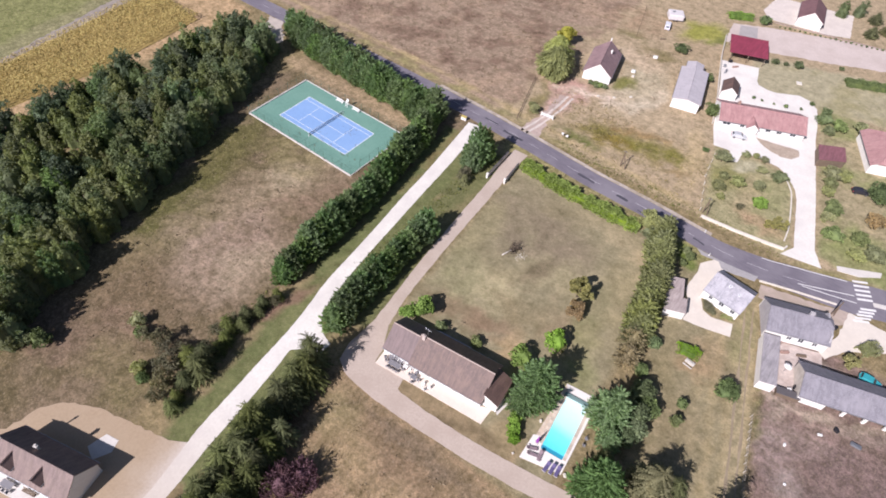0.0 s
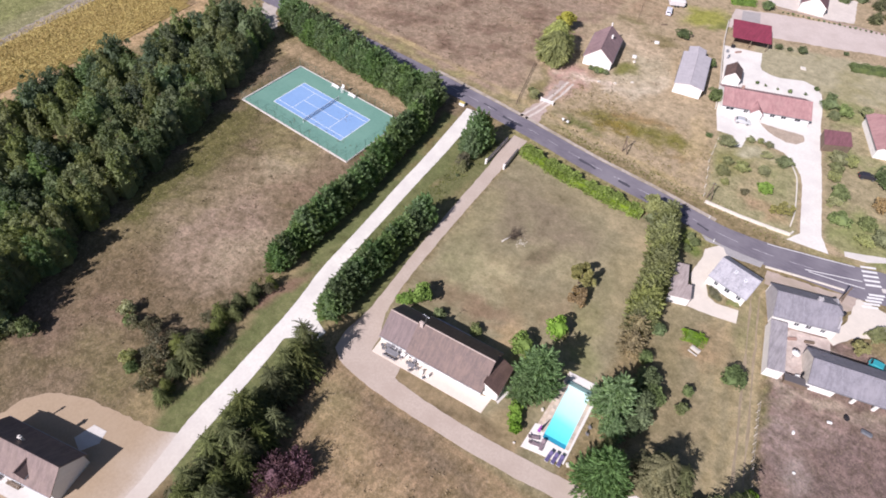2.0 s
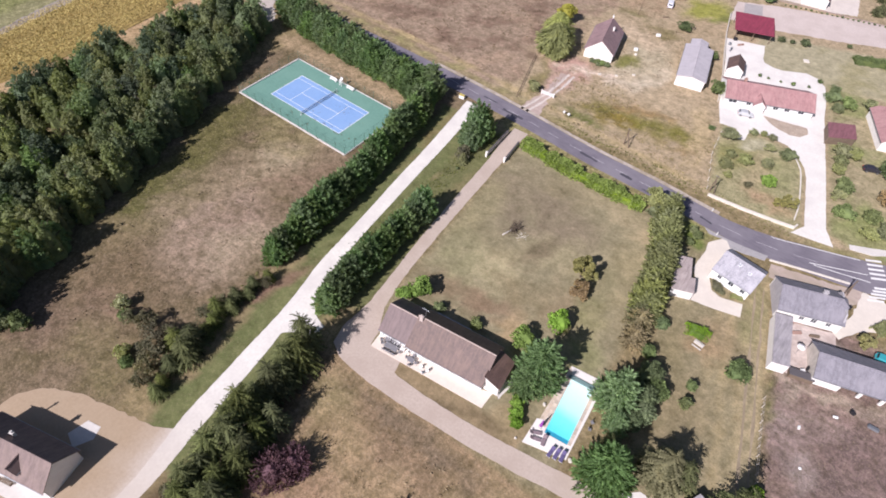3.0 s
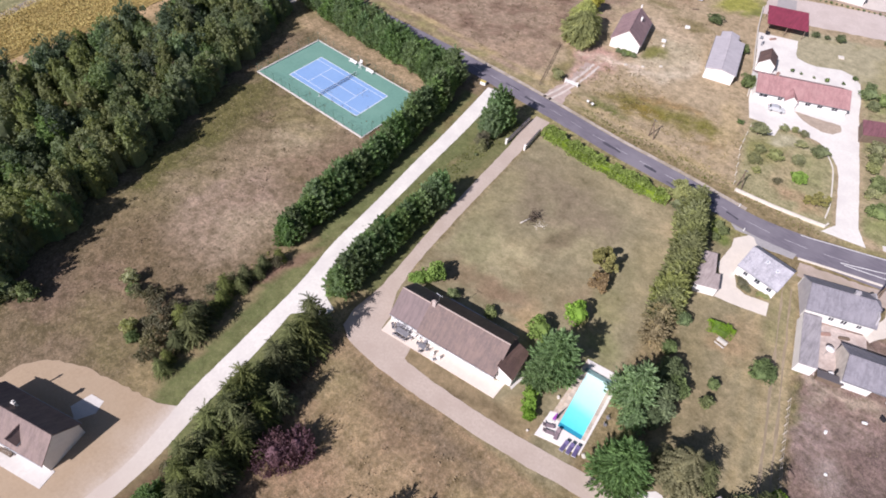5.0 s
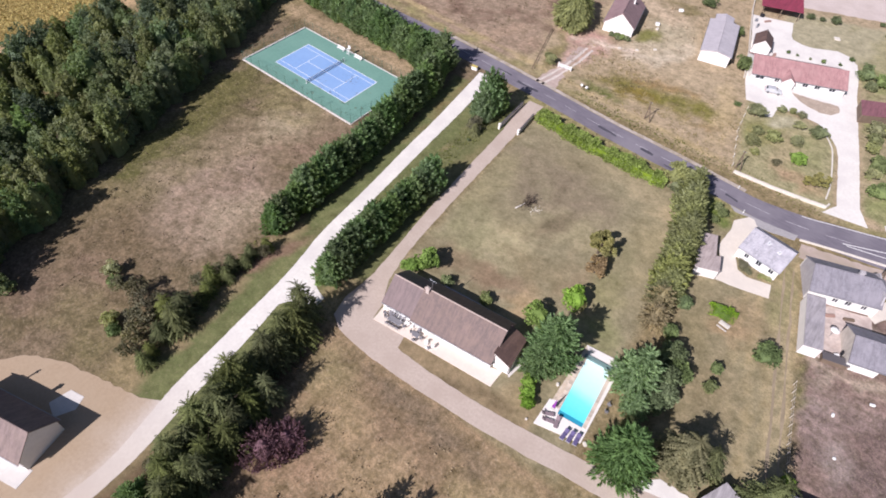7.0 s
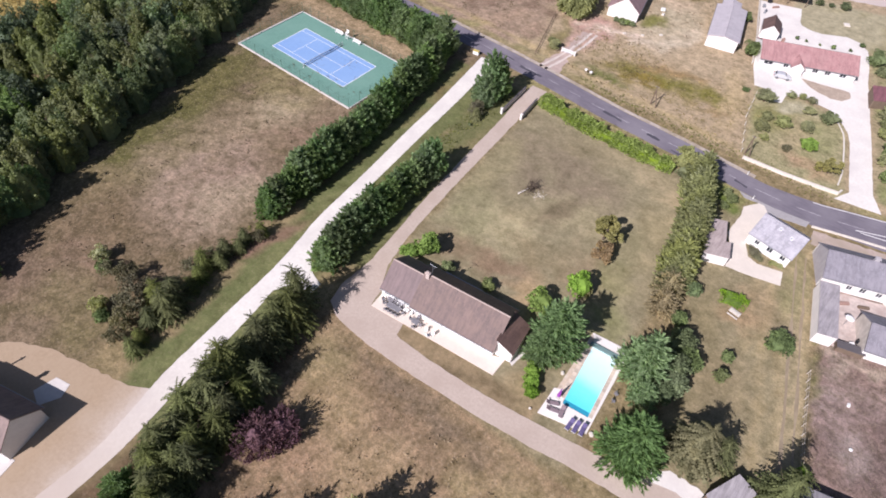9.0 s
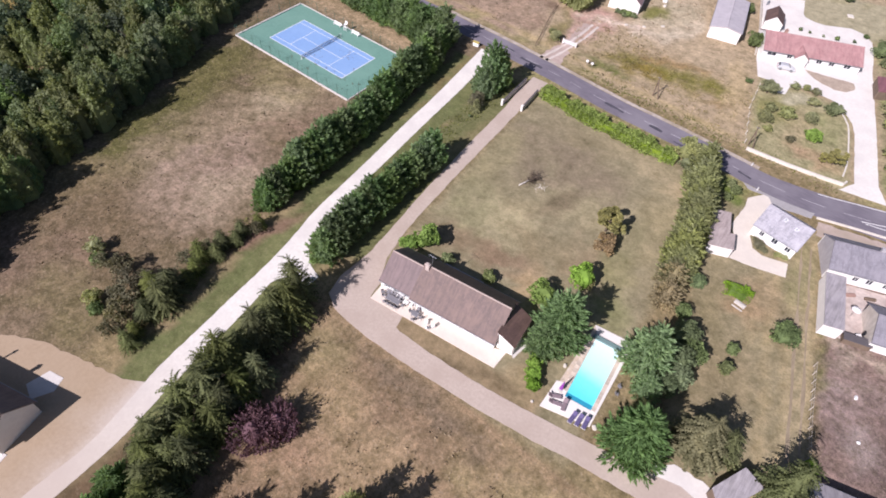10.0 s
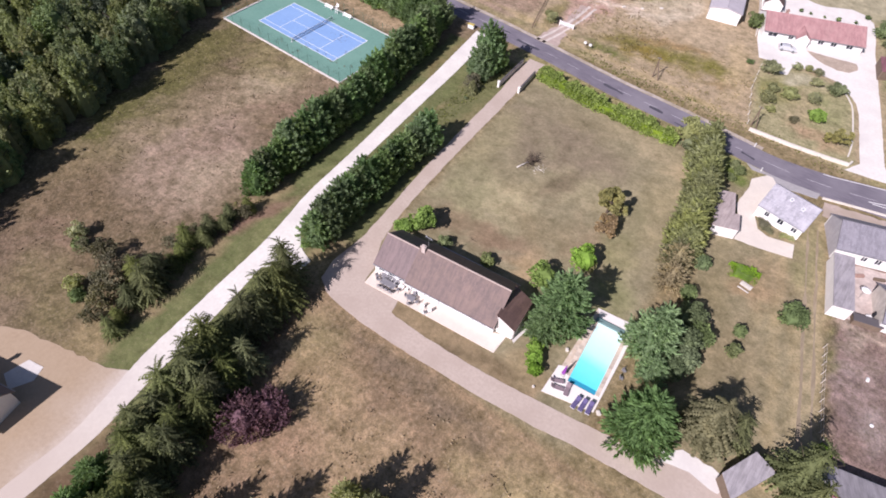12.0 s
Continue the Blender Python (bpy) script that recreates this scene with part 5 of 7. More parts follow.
F_AUTUMN = foliage("turning_leaves", (0.27, 0.268, 0.11), (0.42, 0.4, 0.165), 0.008, 0.5)
F_RUST = foliage("browning_leaves", (0.29, 0.215, 0.105), (0.43, 0.32, 0.155), 0.01, 0.5)
F_PURPLE = foliage("purple_plum_leaves", (0.09, 0.052, 0.066), (0.175, 0.108, 0.128), 0.01)
F_WILLOW = foliage("willow_leaves", (0.235, 0.255, 0.11), (0.385, 0.415, 0.185), 0.008, 0.45)
F_YELLOW = foliage("yellowing_leaves", (0.215, 0.215, 0.06), (0.37, 0.365, 0.105), 0.01, 0.45)
F_GARDEN = foliage("orchard_leaves", (0.235, 0.25, 0.125), (0.34, 0.36, 0.18), 0.012, 0.45)
F_DARKBUSH = foliage("dark_bush_leaves", (0.098, 0.132, 0.064), (0.178, 0.232, 0.108), 0.02)

STOCK = {}


def plant(kind, x, y, scale=1.0, tall=1.0, turn=None, label=None, category=None, group="", seed=0, wide=1.0):
    """Sets a tree of a stock kind on the ground; its mesh is shared with its like."""
    crown, trunk, deflabel, defcat = STOCK[kind]
    rnd = random.Random(int(x * 131 + y * 17 + seed))
    name = (category or defcat).replace(" ", "_")
    t = rnd.uniform(0, 360) if turn is None else turn
    root = thing(name, Matrix.Translation((x, y, 0)) @ Matrix.Rotation(radians(t), 4, "Z") @ Matrix.Diagonal((scale * wide, scale * wide, scale * tall, 1)), label or deflabel, category or defcat, group)
    for nm, me in (("trunk", trunk), ("crown", crown)):
        ob = new(nm, me)
        ob.parent = root
    return root


def stock(kind, made, label, category):
    STOCK[kind] = (*made, label, category)


for i in range(5):
    stock(f"wood{i}", woodland(10 + i, 10.0, 3.3, (F_WOOD, F_WOOD2, F_WOOD, F_WOOD3, F_WOOD2)[i], 78, 28, 0.45, 6, 1.15), "woodland tree with dense uneven green crown", "tree")
for i in range(3):
    stock(f"ash{i}", woodland(20 + i, 11.0, 2.7, (F_WOOD2, F_WOOD, F_WOOD2)[i], 68, 28, 0.45, 5, 1.4), "tall slender woodland tree with olive-green crown", "tree")
for i in range(2):
    stock(f"oak{i}", woodland(27 + i, 10.0, 4.3, F_WOOD4, 104, 28, 0.47, 7, 1.0), "broad round-crowned blue-green oak of the wood", "tree")
stock("bare", broadleaf(18, 8.0, 2.4, F_GREYTWIG, 18, 60, 0.26, 0.1, 1.2, heart=0.0), "half-bare grey tree in the wood", "tree")
for i in range(3):
    stock(f"thuja{i}", plumes(30 + i, 6.2, 1.95, F_THUJA, 92, 24, 1.6, 0.25, 0.53, 0.85), "dense dark-green conifer of a tall hedge row", "conifer")
for i in range(3):
    stock(f"spruce{i}", boughs(40 + i, 9.4, 3.5, F_SPRUCE, 250, 2.4, 0.105, 0.45, 0.5, 1.05, 0.8, teeth=6, heart=0.44), "dark spruce with drooping layered boughs", "spruce")
for i in range(2):
    stock(f"fir{i}", plumes(50 + i, 10.2, 3.2, F_FIR, 170, 36, 3.0, 0.17, 0.66, 0.36, 1.08, 0.8, heart=0.60, slim=0.30), "dense bright green fir with layered boughs", "fir")
for i in range(3):
    stock(f"hedge{i}", plumes(60 + i, 6.8, 2.1, F_HEDGE, 110, 24, 2.0, 0.17, 0.50, 0.40, 1.2, 0.75, heart=0.6, slim=0.32), "tall yellow-green conifer of a boundary hedge", "hedge tree")
stock("dryhedge", plumes(66, 5.4, 2.2, F_DRY, 90, 24, 2.2, 0.14, 0.48, 0.25, 1.25, 0.7, heart=0.4, slim=0.3), "conifer with browned dead boughs in the hedge", "hedge tree")
for i in range(2):
    stock(f"shrub{i}", broadleaf(70 + i, 2.4, 1.4, F_SHRUB, 14, 70, 0.30, 0.02), "rounded green garden shrub on dry grass", "shrub")
    stock(f"garden{i}", broadleaf(77 + i, 2.4, 1.5, F_GARDEN, 24, 56, 0.25, 0.02, gap=0.8, heart=0.4), "soft olive-green garden shrub", "shrub")
    stock(f"lime{i}", broadleaf(75 + i, 2.4, 1.4, F_LIME, 14, 80, 0.30, 0.02), "bright lime-green leafy garden shrub", "shrub")
stock("darkbush", broadleaf(80, 3.0, 1.9, F_DARKBUSH, 18, 110, 0.32, 0.02), "round clipped dark-green bush on the grass", "bush")
stock("roundbush", broadleaf(83, 3.0, 1.9, F_DARKBUSH, 30, 70, 0.28, 0.02, heart=0.7), "soft round dark-green bush", "bush")
stock("purple", plumes(82, 5.0, 2.7, F_PURPLE, 210, 22, 1.8, 0.20, 0.30, 1.1, 1.9, 0.55, heart=0.5, slim=0.45), "purple-leaved plum tree with loose crown", "tree")
stock("autumn", broadleaf(84, 4.2, 2.0, F_AUTUMN, 28, 66, 0.32, 0.10, gap=0.6, heart=0.0), "small tree with thin yellowing leaves", "tree")
stock("rust", broadleaf(85, 3.4, 1.8, F_RUST, 22, 66, 0.34, 0.08, gap=0.7, heart=0.0), "small tree with rusty brown leaves", "tree")
stock("yellow", broadleaf(87, 5.0, 2.4, F_YELLOW, 18, 90, 0.30, 0.05), "yellow-leaved bushy tree", "tree")
stock("willow", boughs(86, 8.2, 4.3, F_WILLOW, 1000, 1.5, 0.2, 0.6, 0.7, 2.0, 0.6, teeth=5, heart=0.75, belly=0.7), "big weeping yellow-green tree", "tree")
stock("olive", boughs(88, 7.2, 3.6, F_OLIVE, 330, 2.2, 0.17, 0.4, 0.5, 1.3, 0.7, teeth=6, heart=0.45), "grey-green tree with dry feathery crown", "tree")
stock("border", broadleaf(81, 3.0, 1.9, F_DARKBUSH, 7, 45, 0.5, 0.02), "small dark bush of a dotted lane border", "bush")
stock("sparse", broadleaf(92, 3.8, 2.0, F_SCRUB, 26, 46, 0.24, 0.03, gap=0.75, heart=0.15), "thin scrubby bush with bare twigs on the meadow", "bush")
stock("scrub", broadleaf(90, 3.8, 1.9, F_SCRUB, 22, 80, 0.26, 0.03, heart=0.55), "scrubby half-bare bush on the meadow", "bush")


def row(kinds, line, step, scale, group, seed, spread=0.3, vary=0.15, tall=1.0):
    rnd = random.Random(seed)
    n = max(2, int(sum(math.dist(a, b) for a, b in zip(line, line[1:])) / step) + 1)
    for x, y in resample(line, n):
        plant(rnd.choice(kinds), x + rnd.uniform(-spread, spread), y + rnd.uniform(-spread, spread), scale * rnd.uniform(1 - vary, 1 + vary), tall * rnd.uniform(0.92, 1.1), group=group)


TH = ["thuja0", "thuja1", "thuja2"]
row(TH, [(29.8, -42.5), (28.6, -29.7), (27.4, -15.7), (25.2, -0.8), (22.6, 14.0)], 2.2, 1.36, "conifers beside the gravel drive", 1, 0.35, 0.14, 1.0)
row(TH, [(-38, 25.0), (-14.7, 21.8), (2, 21.6), (19.4, 21.4)], 2.2, 1.4, "conifer hedge along the road", 2, 0.5, 0.12, 1.0)
row(TH, [(-34, 22.4), (-14.7, 19.4), (2, 19.2), (20.8, 17.8)], 2.4, 1.2, "conifer hedge along the road", 3, 0.5)
row(TH, [(46.0, -44.0), (45.2, -33.8), (44.6, -23.8), (44.2, -13.0)], 2.1, 1.25, "conifers between the two drives", 4, 0.3, 0.12, 1.0)
row(["spruce0", "spruce1", "spruce2"], [(49.6, -52.8), (51.2, -58.3), (51.8, -65.5), (52.6, -70.7), (53.6, -76.4), (54.8, -83)], 2.5, 1.18, "spruce row south of the fork", 5, 0.8, 0.15, 0.92)
row(["spruce0", "spruce2"], [(55.2, -66), (56.2, -72), (57.6, -79), (59, -86)], 2.8, 1.02, "spruce row south of the fork", 7, 0.6, 0.15, 0.95)
row(["hedge0", "hedge1", "hedge2"], [(86.0, 22.0), (88.0, 16.5), (90.4, 10.5), (92.6, 0), (93.8, -7)], 2.1, 1.3, "tall hedge on the plot boundary", 6, 0.4, 0.12, 0.95)
plant("garden0", 82.6, 22.0, 1.9, 1.4, label="light green leafy bush at the end of the hedge")
plant("garden1", 85.0, 21.6, 1.6, 1.5, label="light green leafy bush at the end of the hedge")
plant("dryhedge", 94.0, -9.8, 1.1, 1.0)
plant("dryhedge", 94.8, -13.4, 1.0, 0.9)
plant("hedge1", 93.2, -8.6, 0.9)
rnd = random.Random(21)
EDGE = resample([(-33.5, 12), (-29.5, 3), (-21.5, -13), (-16.7, -27), (-12.4, -42), (-7.7, -55), (-4.2, -66), (-0.8, -74), (0.6, -81), (-5, -88), (-12, -96)], 39)
for ex, ey in EDGE:                                       # the wood, rank behind rank
    for k in range(11):
        px, py = ex - 1.6 - k * 3.7 + rnd.uniform(-1.4, 1.4), ey + rnd.uniform(-1.5, 1.5) - k * 0.35
        if px < (-53.5 if py < -22 else -50) - 0.05 * py or rnd.random() < (0.0 if k == 0 else 0.10 if k < 3 else 0.30) or (py > -6 and px > -27.5 - 0.4 * py) or (py > -22 and px > -23.5 - 0.45 * (py + 12)):
            continue
        kind = rnd.choice(["wood0", "wood1", "wood2", "wood3", "wood4", "ash0", "ash1", "ash2", "ash0", "ash2"]) if rnd.random() < 0.88 or k < 2 else rnd.choice(["oak0", "oak1"])
        low = 0.95 if k == 0 else 0.90
        plant(kind, px, py, rnd.uniform(0.86, 1.24), rnd.uniform(0.78, 1.15) * low, group="trees of the wood", seed=k)
for x, y, s, k in ((-1.6, -85.6, 1.2, "wood3"), (2.4, -85.0, 1.1, "wood4"), (-5.2, -83.4, 1.2, "wood2"), (-1.0, -81.0, 1.1, "ash0"), (-4.0, -74.6, 1.05, "wood1"), (-3.0, -68.6, 1.0, "ash2"), (0.4, -84.0, 1.1, "wood1"), (-3.6, -82.6, 1.15, "wood0"), (3.6, -83.4, 0.85, "ash1"), (-6.4, -79.4, 1.1, "wood3"), (-2.6, -78.6, 1.0, "wood2"), (7.0, -81.2, 1.5, "shrub0"), (5.0, -83.0, 1.3, "shrub1"), (-8.5, -85.5, 1.1, "oak0")):
    plant(k, x, y, s, group="trees of the wood")
for x, y, s in ((-45, -1, 1.05), (-50, -24, 1.15), (-47, -13, 0.85), (-49, -40, 1.0), (-47, -48, 1.05), (-50, -56, 1.1)):
    plant("oak1" if y < -20 else "oak0", x, y, s, group="trees of the wood")
plant("bare", -38.0, -18.5, 0.95, 1.0, group="trees of the wood")


# ---- tennis court ----
root = thing("tennis_court", Matrix(), "green and blue hard tennis court with white lines", "tennis court")
M_COURT_G = surface("green_court", (0.135, 0.265, 0.215), 0.85, 1.5, 0.12, 0.10, other=(0.16, 0.295, 0.24))
M_COURT_B = surface("blue_court", (0.205, 0.335, 0.575), 0.85, 1.5, 0.12, 0.06, other=(0.23, 0.36, 0.59))
M_COURT_L = surface("court_line", (0.72, 0.74, 0.76), 0.8, 3.0, 1.0, 0.05)
bm = bmesh.new()
add_box(bm, (0, 0.1, 0.03), (36.4, 20.4, 0.1))
part("surround", bm, M_COURT_G, root)
bm = bmesh.new()
add_box(bm, (0, 0, 0.083), (23.87, 11.07, 0.012))
part("playing_field", bm, M_COURT_B, root)
for cx, cy, sx, sy in ((0, 5.485, 23.87, 0.14), (0, -5.485, 23.87, 0.14), (0, 4.115, 23.77, 0.11), (0, -4.115, 23.77, 0.11), (11.885, 0, 0.16, 10.9), (-11.885, 0, 0.16, 10.9), (6.4, 0, 0.11, 8.1), (-6.4, 0, 0.11, 8.1), (0, 0, 12.7, 0.11)):
    bm = bmesh.new()
    add_box(bm, (cx, cy, 0.091 + 0.0012 * (sx > sy)), (sx, sy, 0.008))
    part("court_line", bm, M_COURT_L, root)
for cx, cy, sx, sy in ((0, -10.25, 36.8, 0.42), (-18.35, 0.1, 0.42, 20.8), (0, 10.4, 36.8, 0.3), (18.35, 0.1, 0.25, 20.8)):
    bm = bmesh.new()
    add_box(bm, (cx, cy, 0.06), (sx, sy, 0.16))
    part("kerb", bm, M_CONCRETE, root, "pale concrete edging")
net = thing("tennis_net", Matrix(), "dark tennis net across the blue court", "net")
for sy in (-6.4, 6.4):
    bm = bmesh.new()
    add_cyl(bm, (0, sy, 0.05), (0, sy, 1.12), 0.05, None, 8)
    add_box(bm, (0, sy, 0.1), (0.3, 0.3, 0.06))
    part("post", bm, M_FRAME, net)
bm = bmesh.new()
for k in range(43):
    add_box(bm, (0, -6.3 + k * 0.3, 0.56), (0.012, 0.04, 0.88))
for k in range(9):
    add_box(bm, (0, 0, 0.15 + k * 0.1), (0.012, 12.6, 0.02))
part("netting", bm, plain("black_netting", (0.02, 0.025, 0.03), 0.8), net)
bm = bmesh.new()
add_box(bm, (0, 0, 1.0), (0.03, 12.7, 0.06))
part("tape", bm, M_COURT_L, net, "white net tape")
fence = thing("court_fence", Matrix(), "thin green wire fence round the tennis court", "fence")
M_GREENWIRE = plain("green_wire", (0.06, 0.13, 0.09), 0.6)
corners = [(-18.3, -10.2), (18.3, -10.2), (18.3, 10.4), (-18.3, 10.4)]
for (ax, ay), (bx, by) in zip(corners, corners[1:] + corners[:1]):
    d = math.hypot(bx - ax, by - ay)
    n = int(d / 3)
    for k in range(n):
        px, py = ax + (bx - ax) * k / n, ay + (by - ay) * k / n
        bm = bmesh.new()
        add_cyl(bm, (px, py, 0), (px, py, 2.6), 0.045, None, 6)
        part("post", bm, M_GREENWIRE, fence)
    bm = bmesh.new()
    for z in (0.4, 1.0, 1.6, 2.2, 2.6):
        add_cyl(bm, (ax, ay, z), (bx, by, z), 0.012, None, 4)
    for k in range(int(d / 0.5)):
        px, py = ax + (bx - ax) * k * 0.5 / d, ay + (by - ay) * k * 0.5 / d
        add_cyl(bm, (px, py, 0.2), (px, py, 2.6), 0.006, None, 3)
    part("wire_mesh", bm, M_GREENWIRE, fence)


def garden_bench(x, y, a, material, label):
    root = thing("bench", Matrix.Translation((x, y, 0.08)) @ Matrix.Rotation(radians(a), 4, "Z"), label, "bench")
    for k in range(3):
        bm = bmesh.new()
        add_box(bm, (0, -0.2 + 0.18 * k, 0.45), (2.4, 0.16, 0.04))
        part("slat", bm, material, root)
    for k in range(2):
        bm = bmesh.new()
        add_box(bm, (0, 0.3, 0.65 + 0.2 * k), (2.4, 0.04, 0.15))
        part("back_slat", bm, material, root)
    for sx in (-1.0, 1.0):
        bm = bmesh.new()
        add_box(bm, (sx, 0.0, 0.22), (0.08, 0.5, 0.44))
        add_box(bm, (sx, 0.3, 0.5), (0.08, 0.06, 0.9))
        part("leg", bm, material, root)


M_WHITEPLASTIC = plain("white_plastic", (0.75, 0.74, 0.72), 0.45)
garden_bench(-4.2, 9.4, 0, M_WHITEPLASTIC, "white bench beside the tennis court")
garden_bench(1.8, 9.4, 0, M_WHITEPLASTIC, "white bench beside the tennis court")
root = thing("umpire_chair", Matrix.Translation((-1.2, 9.3, 0.08)), "tall white umpire chair at the court side", "chair")
for sx, sy in ((-0.45, -0.4), (0.45, -0.4), (-0.45, 0.4), (0.45, 0.4)):
    bm = bmesh.new()
    add_cyl(bm, (sx, sy, 0), (sx * 0.6, sy * 0.6, 1.7), 0.04, None, 6)
    part("leg", bm, M_WHITEPLASTIC, root)
bm = bmesh.new()
add_box(bm, (0, 0, 1.72), (0.75, 0.65, 0.06))
part("seat", bm, M_WHITEPLASTIC, root)
bm = bmesh.new()
add_box(bm, (0, 0.3, 2.05), (0.7, 0.05, 0.6))
part("backrest", bm, M_WHITEPLASTIC, root)
for k in range(4):
    bm = bmesh.new()
    add_box(bm, (0, -0.42 + 0.04 * k, 0.35 + 0.35 * k), (0.8, 0.06, 0.04))
    part("rung", bm, M_WHITEPLASTIC, root)

# ---- swimming pool ----
M_DECK = surface("pool_deck", (0.72, 0.67, 0.63), 0.85, 1.6, 0.4, 0.05)
pool = thing("swimming_pool", Matrix(), "turquoise rectangular pool with pale deck", "pool")
W0, W1, W2, W3 = (90.9, -39.1), (95.0, -38.6), (93.7, -26.3), (89.5, -26.8)
DECK = [(88.8, -42.8), (96.1, -40.9), (94.75, -24.2), (88.3, -25.1), (89.5, -36.4), (88.6, -37.7)]


def quad_between(a, b, c, d, z0, z1, bm):
    add_prism(bm, [a, b, c, d], z0, z1)


bm = bmesh.new()                                            # deck slabs round the basin
quad_between(DECK[0], DECK[1], W1, W0, 0.0, 0.12, bm)
quad_between(DECK[1], DECK[2], W2, W1, 0.0, 0.12, bm)
quad_between(DECK[2], DECK[3], W3, W2, 0.0, 0.12, bm)
quad_between(DECK[5], DECK[0], W0, (90.2, -37.0), 0.0, 0.118, bm)
part("deck", bm, M_DECK, pool)
bm = bmesh.new()
quad_between(DECK[3], (89.0, -37.6), W0, W3, 0.0, 0.115, bm)
part("coping", bm, surface("tan_coping", (0.50, 0.40, 0.31), 0.85, 1.2, 0.9, 0.25, other=(0.62, 0.55, 0.48)), pool, "tan stone coping strip")
m, nt, bsdf = tree_of("pool_water")
n = noise_node(nt, 1.6, 3, 0.5)
co = nt.nodes.new("ShaderNodeTexCoord")
sp = nt.nodes.new("ShaderNodeSeparateXYZ")
nt.links.new(co.outputs["Object"], sp.inputs[0])
mr = nt.nodes.new("ShaderNodeMapRange")
mr.inputs[1].default_value, mr.inputs[2].default_value = -38.0, -28.0
nt.links.new(sp.outputs[1], mr.inputs[0])
deep = ramp(nt, mr.outputs[0], [(0.0, (0.11, 0.66, 0.73)), (0.32, (0.19, 0.72, 0.77)), (0.52, (0.46, 0.83, 0.84)), (1.0, (0.66, 0.88, 0.88))])
nt.links.new(mix(nt, 0.12, deep, n.outputs["Color"], "SOFT_LIGHT"), bsdf.inputs["Base Color"])
bsdf.inputs["Roughness"].default_value, bsdf.inputs["IOR"].default_value = 0.06, 1.33
bump(nt, bsdf, n.outputs[0], 0.08, 0.03)
M_WATER = m
bm = bmesh.new()
quad_between(W0, W1, W2, W3, -0.02, 0.05, bm)
part("water", bm, M_WATER, pool, "clear turquoise water, paler at the shallow end")
# flat strip on the water, its dark blue holding the shade along the south rim
bm = bmesh.new()
quad_between((90.9, -39.1), (95.0, -38.6), (94.9, -37.8), (90.83, -38.3), 0.04, 0.056, bm)
part("step", bm, surface("shaded_blue_steps", (0.03, 0.28, 0.42), 0.3, 2.0, 0.5, 0.08), pool, "deep blue steps with their shade put into the colour")
bm = bmesh.new()
add_prism(bm, [(89.05, -27.6), (94.25, -27.0), (94.2, -26.2), (89.0, -26.8)], 0.1, 0.42)
bmesh.ops.bevel(bm, geom=bm.edges[:], offset=0.06, segments=2, affect="EDGES")
part("cover_box", bm, plain("grey_green_cover", (0.16, 0.24, 0.235), 0.5), pool, "grey-green roller cover box")


def lounger(x, y, a, material, label):
    root = thing("sun_lounger", Matrix.Translation((x, y, 0.12)) @ Matrix.Rotation(radians(a), 4, "Z"), label, "sun lounger", "loungers by the pool")
    for sx, sy in ((-0.25, -0.8), (0.25, -0.8), (-0.25, 0.7), (0.25, 0.7)):
        bm = bmesh.new()
        add_cyl(bm, (sx, sy, 0), (sx, sy, 0.3), 0.03, None, 6)
        part("leg", bm, M_FRAME, root)
    bm = bmesh.new()
    add_box(bm, (0, -0.25, 0.31), (0.68, 1.4, 0.05))
    part("frame", bm, M_FRAME, root)
    bm = bmesh.new()
    add_box(bm, (0, -0.25, 0.38), (0.64, 1.36, 0.09))
    bmesh.ops.bevel(bm, geom=bm.edges[:], offset=0.03, segments=2, affect="EDGES")
    part("mattress", bm, material, root)
    bm = bmesh.new()
    add_box(bm, (0, 0, 0), (0.64, 0.75, 0.09), 0, Matrix.Translation((0, 0.72, 0.55)) @ Matrix.Rotation(radians(35), 4, "X"))
    bmesh.ops.bevel(bm, geom=bm.edges[:], offset=0.03, segments=2, affect="EDGES")
    part("backrest", bm, material, root)


M_LG = plain("grey_brown_cloth", (0.22, 0.165, 0.18), 0.9)
M_LP = plain("blue_violet_cloth", (0.105, 0.085, 0.185), 0.9)
lounger(89.8, -40.2, 118, M_LG, "grey-brown sun lounger on the pool deck")
lounger(90.4, -41.1, 108, M_LG, "grey-brown sun lounger on the pool deck")
lounger(91.6, -40.6, 12, M_LG, "grey-brown sun lounger on the pool deck")
for k in range(3):
    lounger(93.5 + 0.95 * k, -41.5 + 0.25 * k, -2 + 4 * k, M_LP, "purple padded sun lounger beside the pool")
root = thing("closed_parasol", Matrix.Translation((89.9, -38.9, 0.12)), "closed purple parasol leaning over its base", "parasol")
bm = bmesh.new()
add_cyl(bm, (0, 0, 0), (0, 0, 0.12), 0.35, 0.3, 12)
part("base", bm, M_CONCRETE, root)
bm = bmesh.new()
add_cyl(bm, (0, 0, 0.1), (0, 0.3, 2.5), 0.03, None, 8)
part("pole", bm, M_FRAME, root)
bm = bmesh.new()
add_cyl(bm, (0, 0.08, 0.75), (0, 0.31, 2.6), 0.30, 0.05, 10)
part("canopy", bm, plain("violet_cloth", (0.24, 0.05, 0.30), 0.9), root)


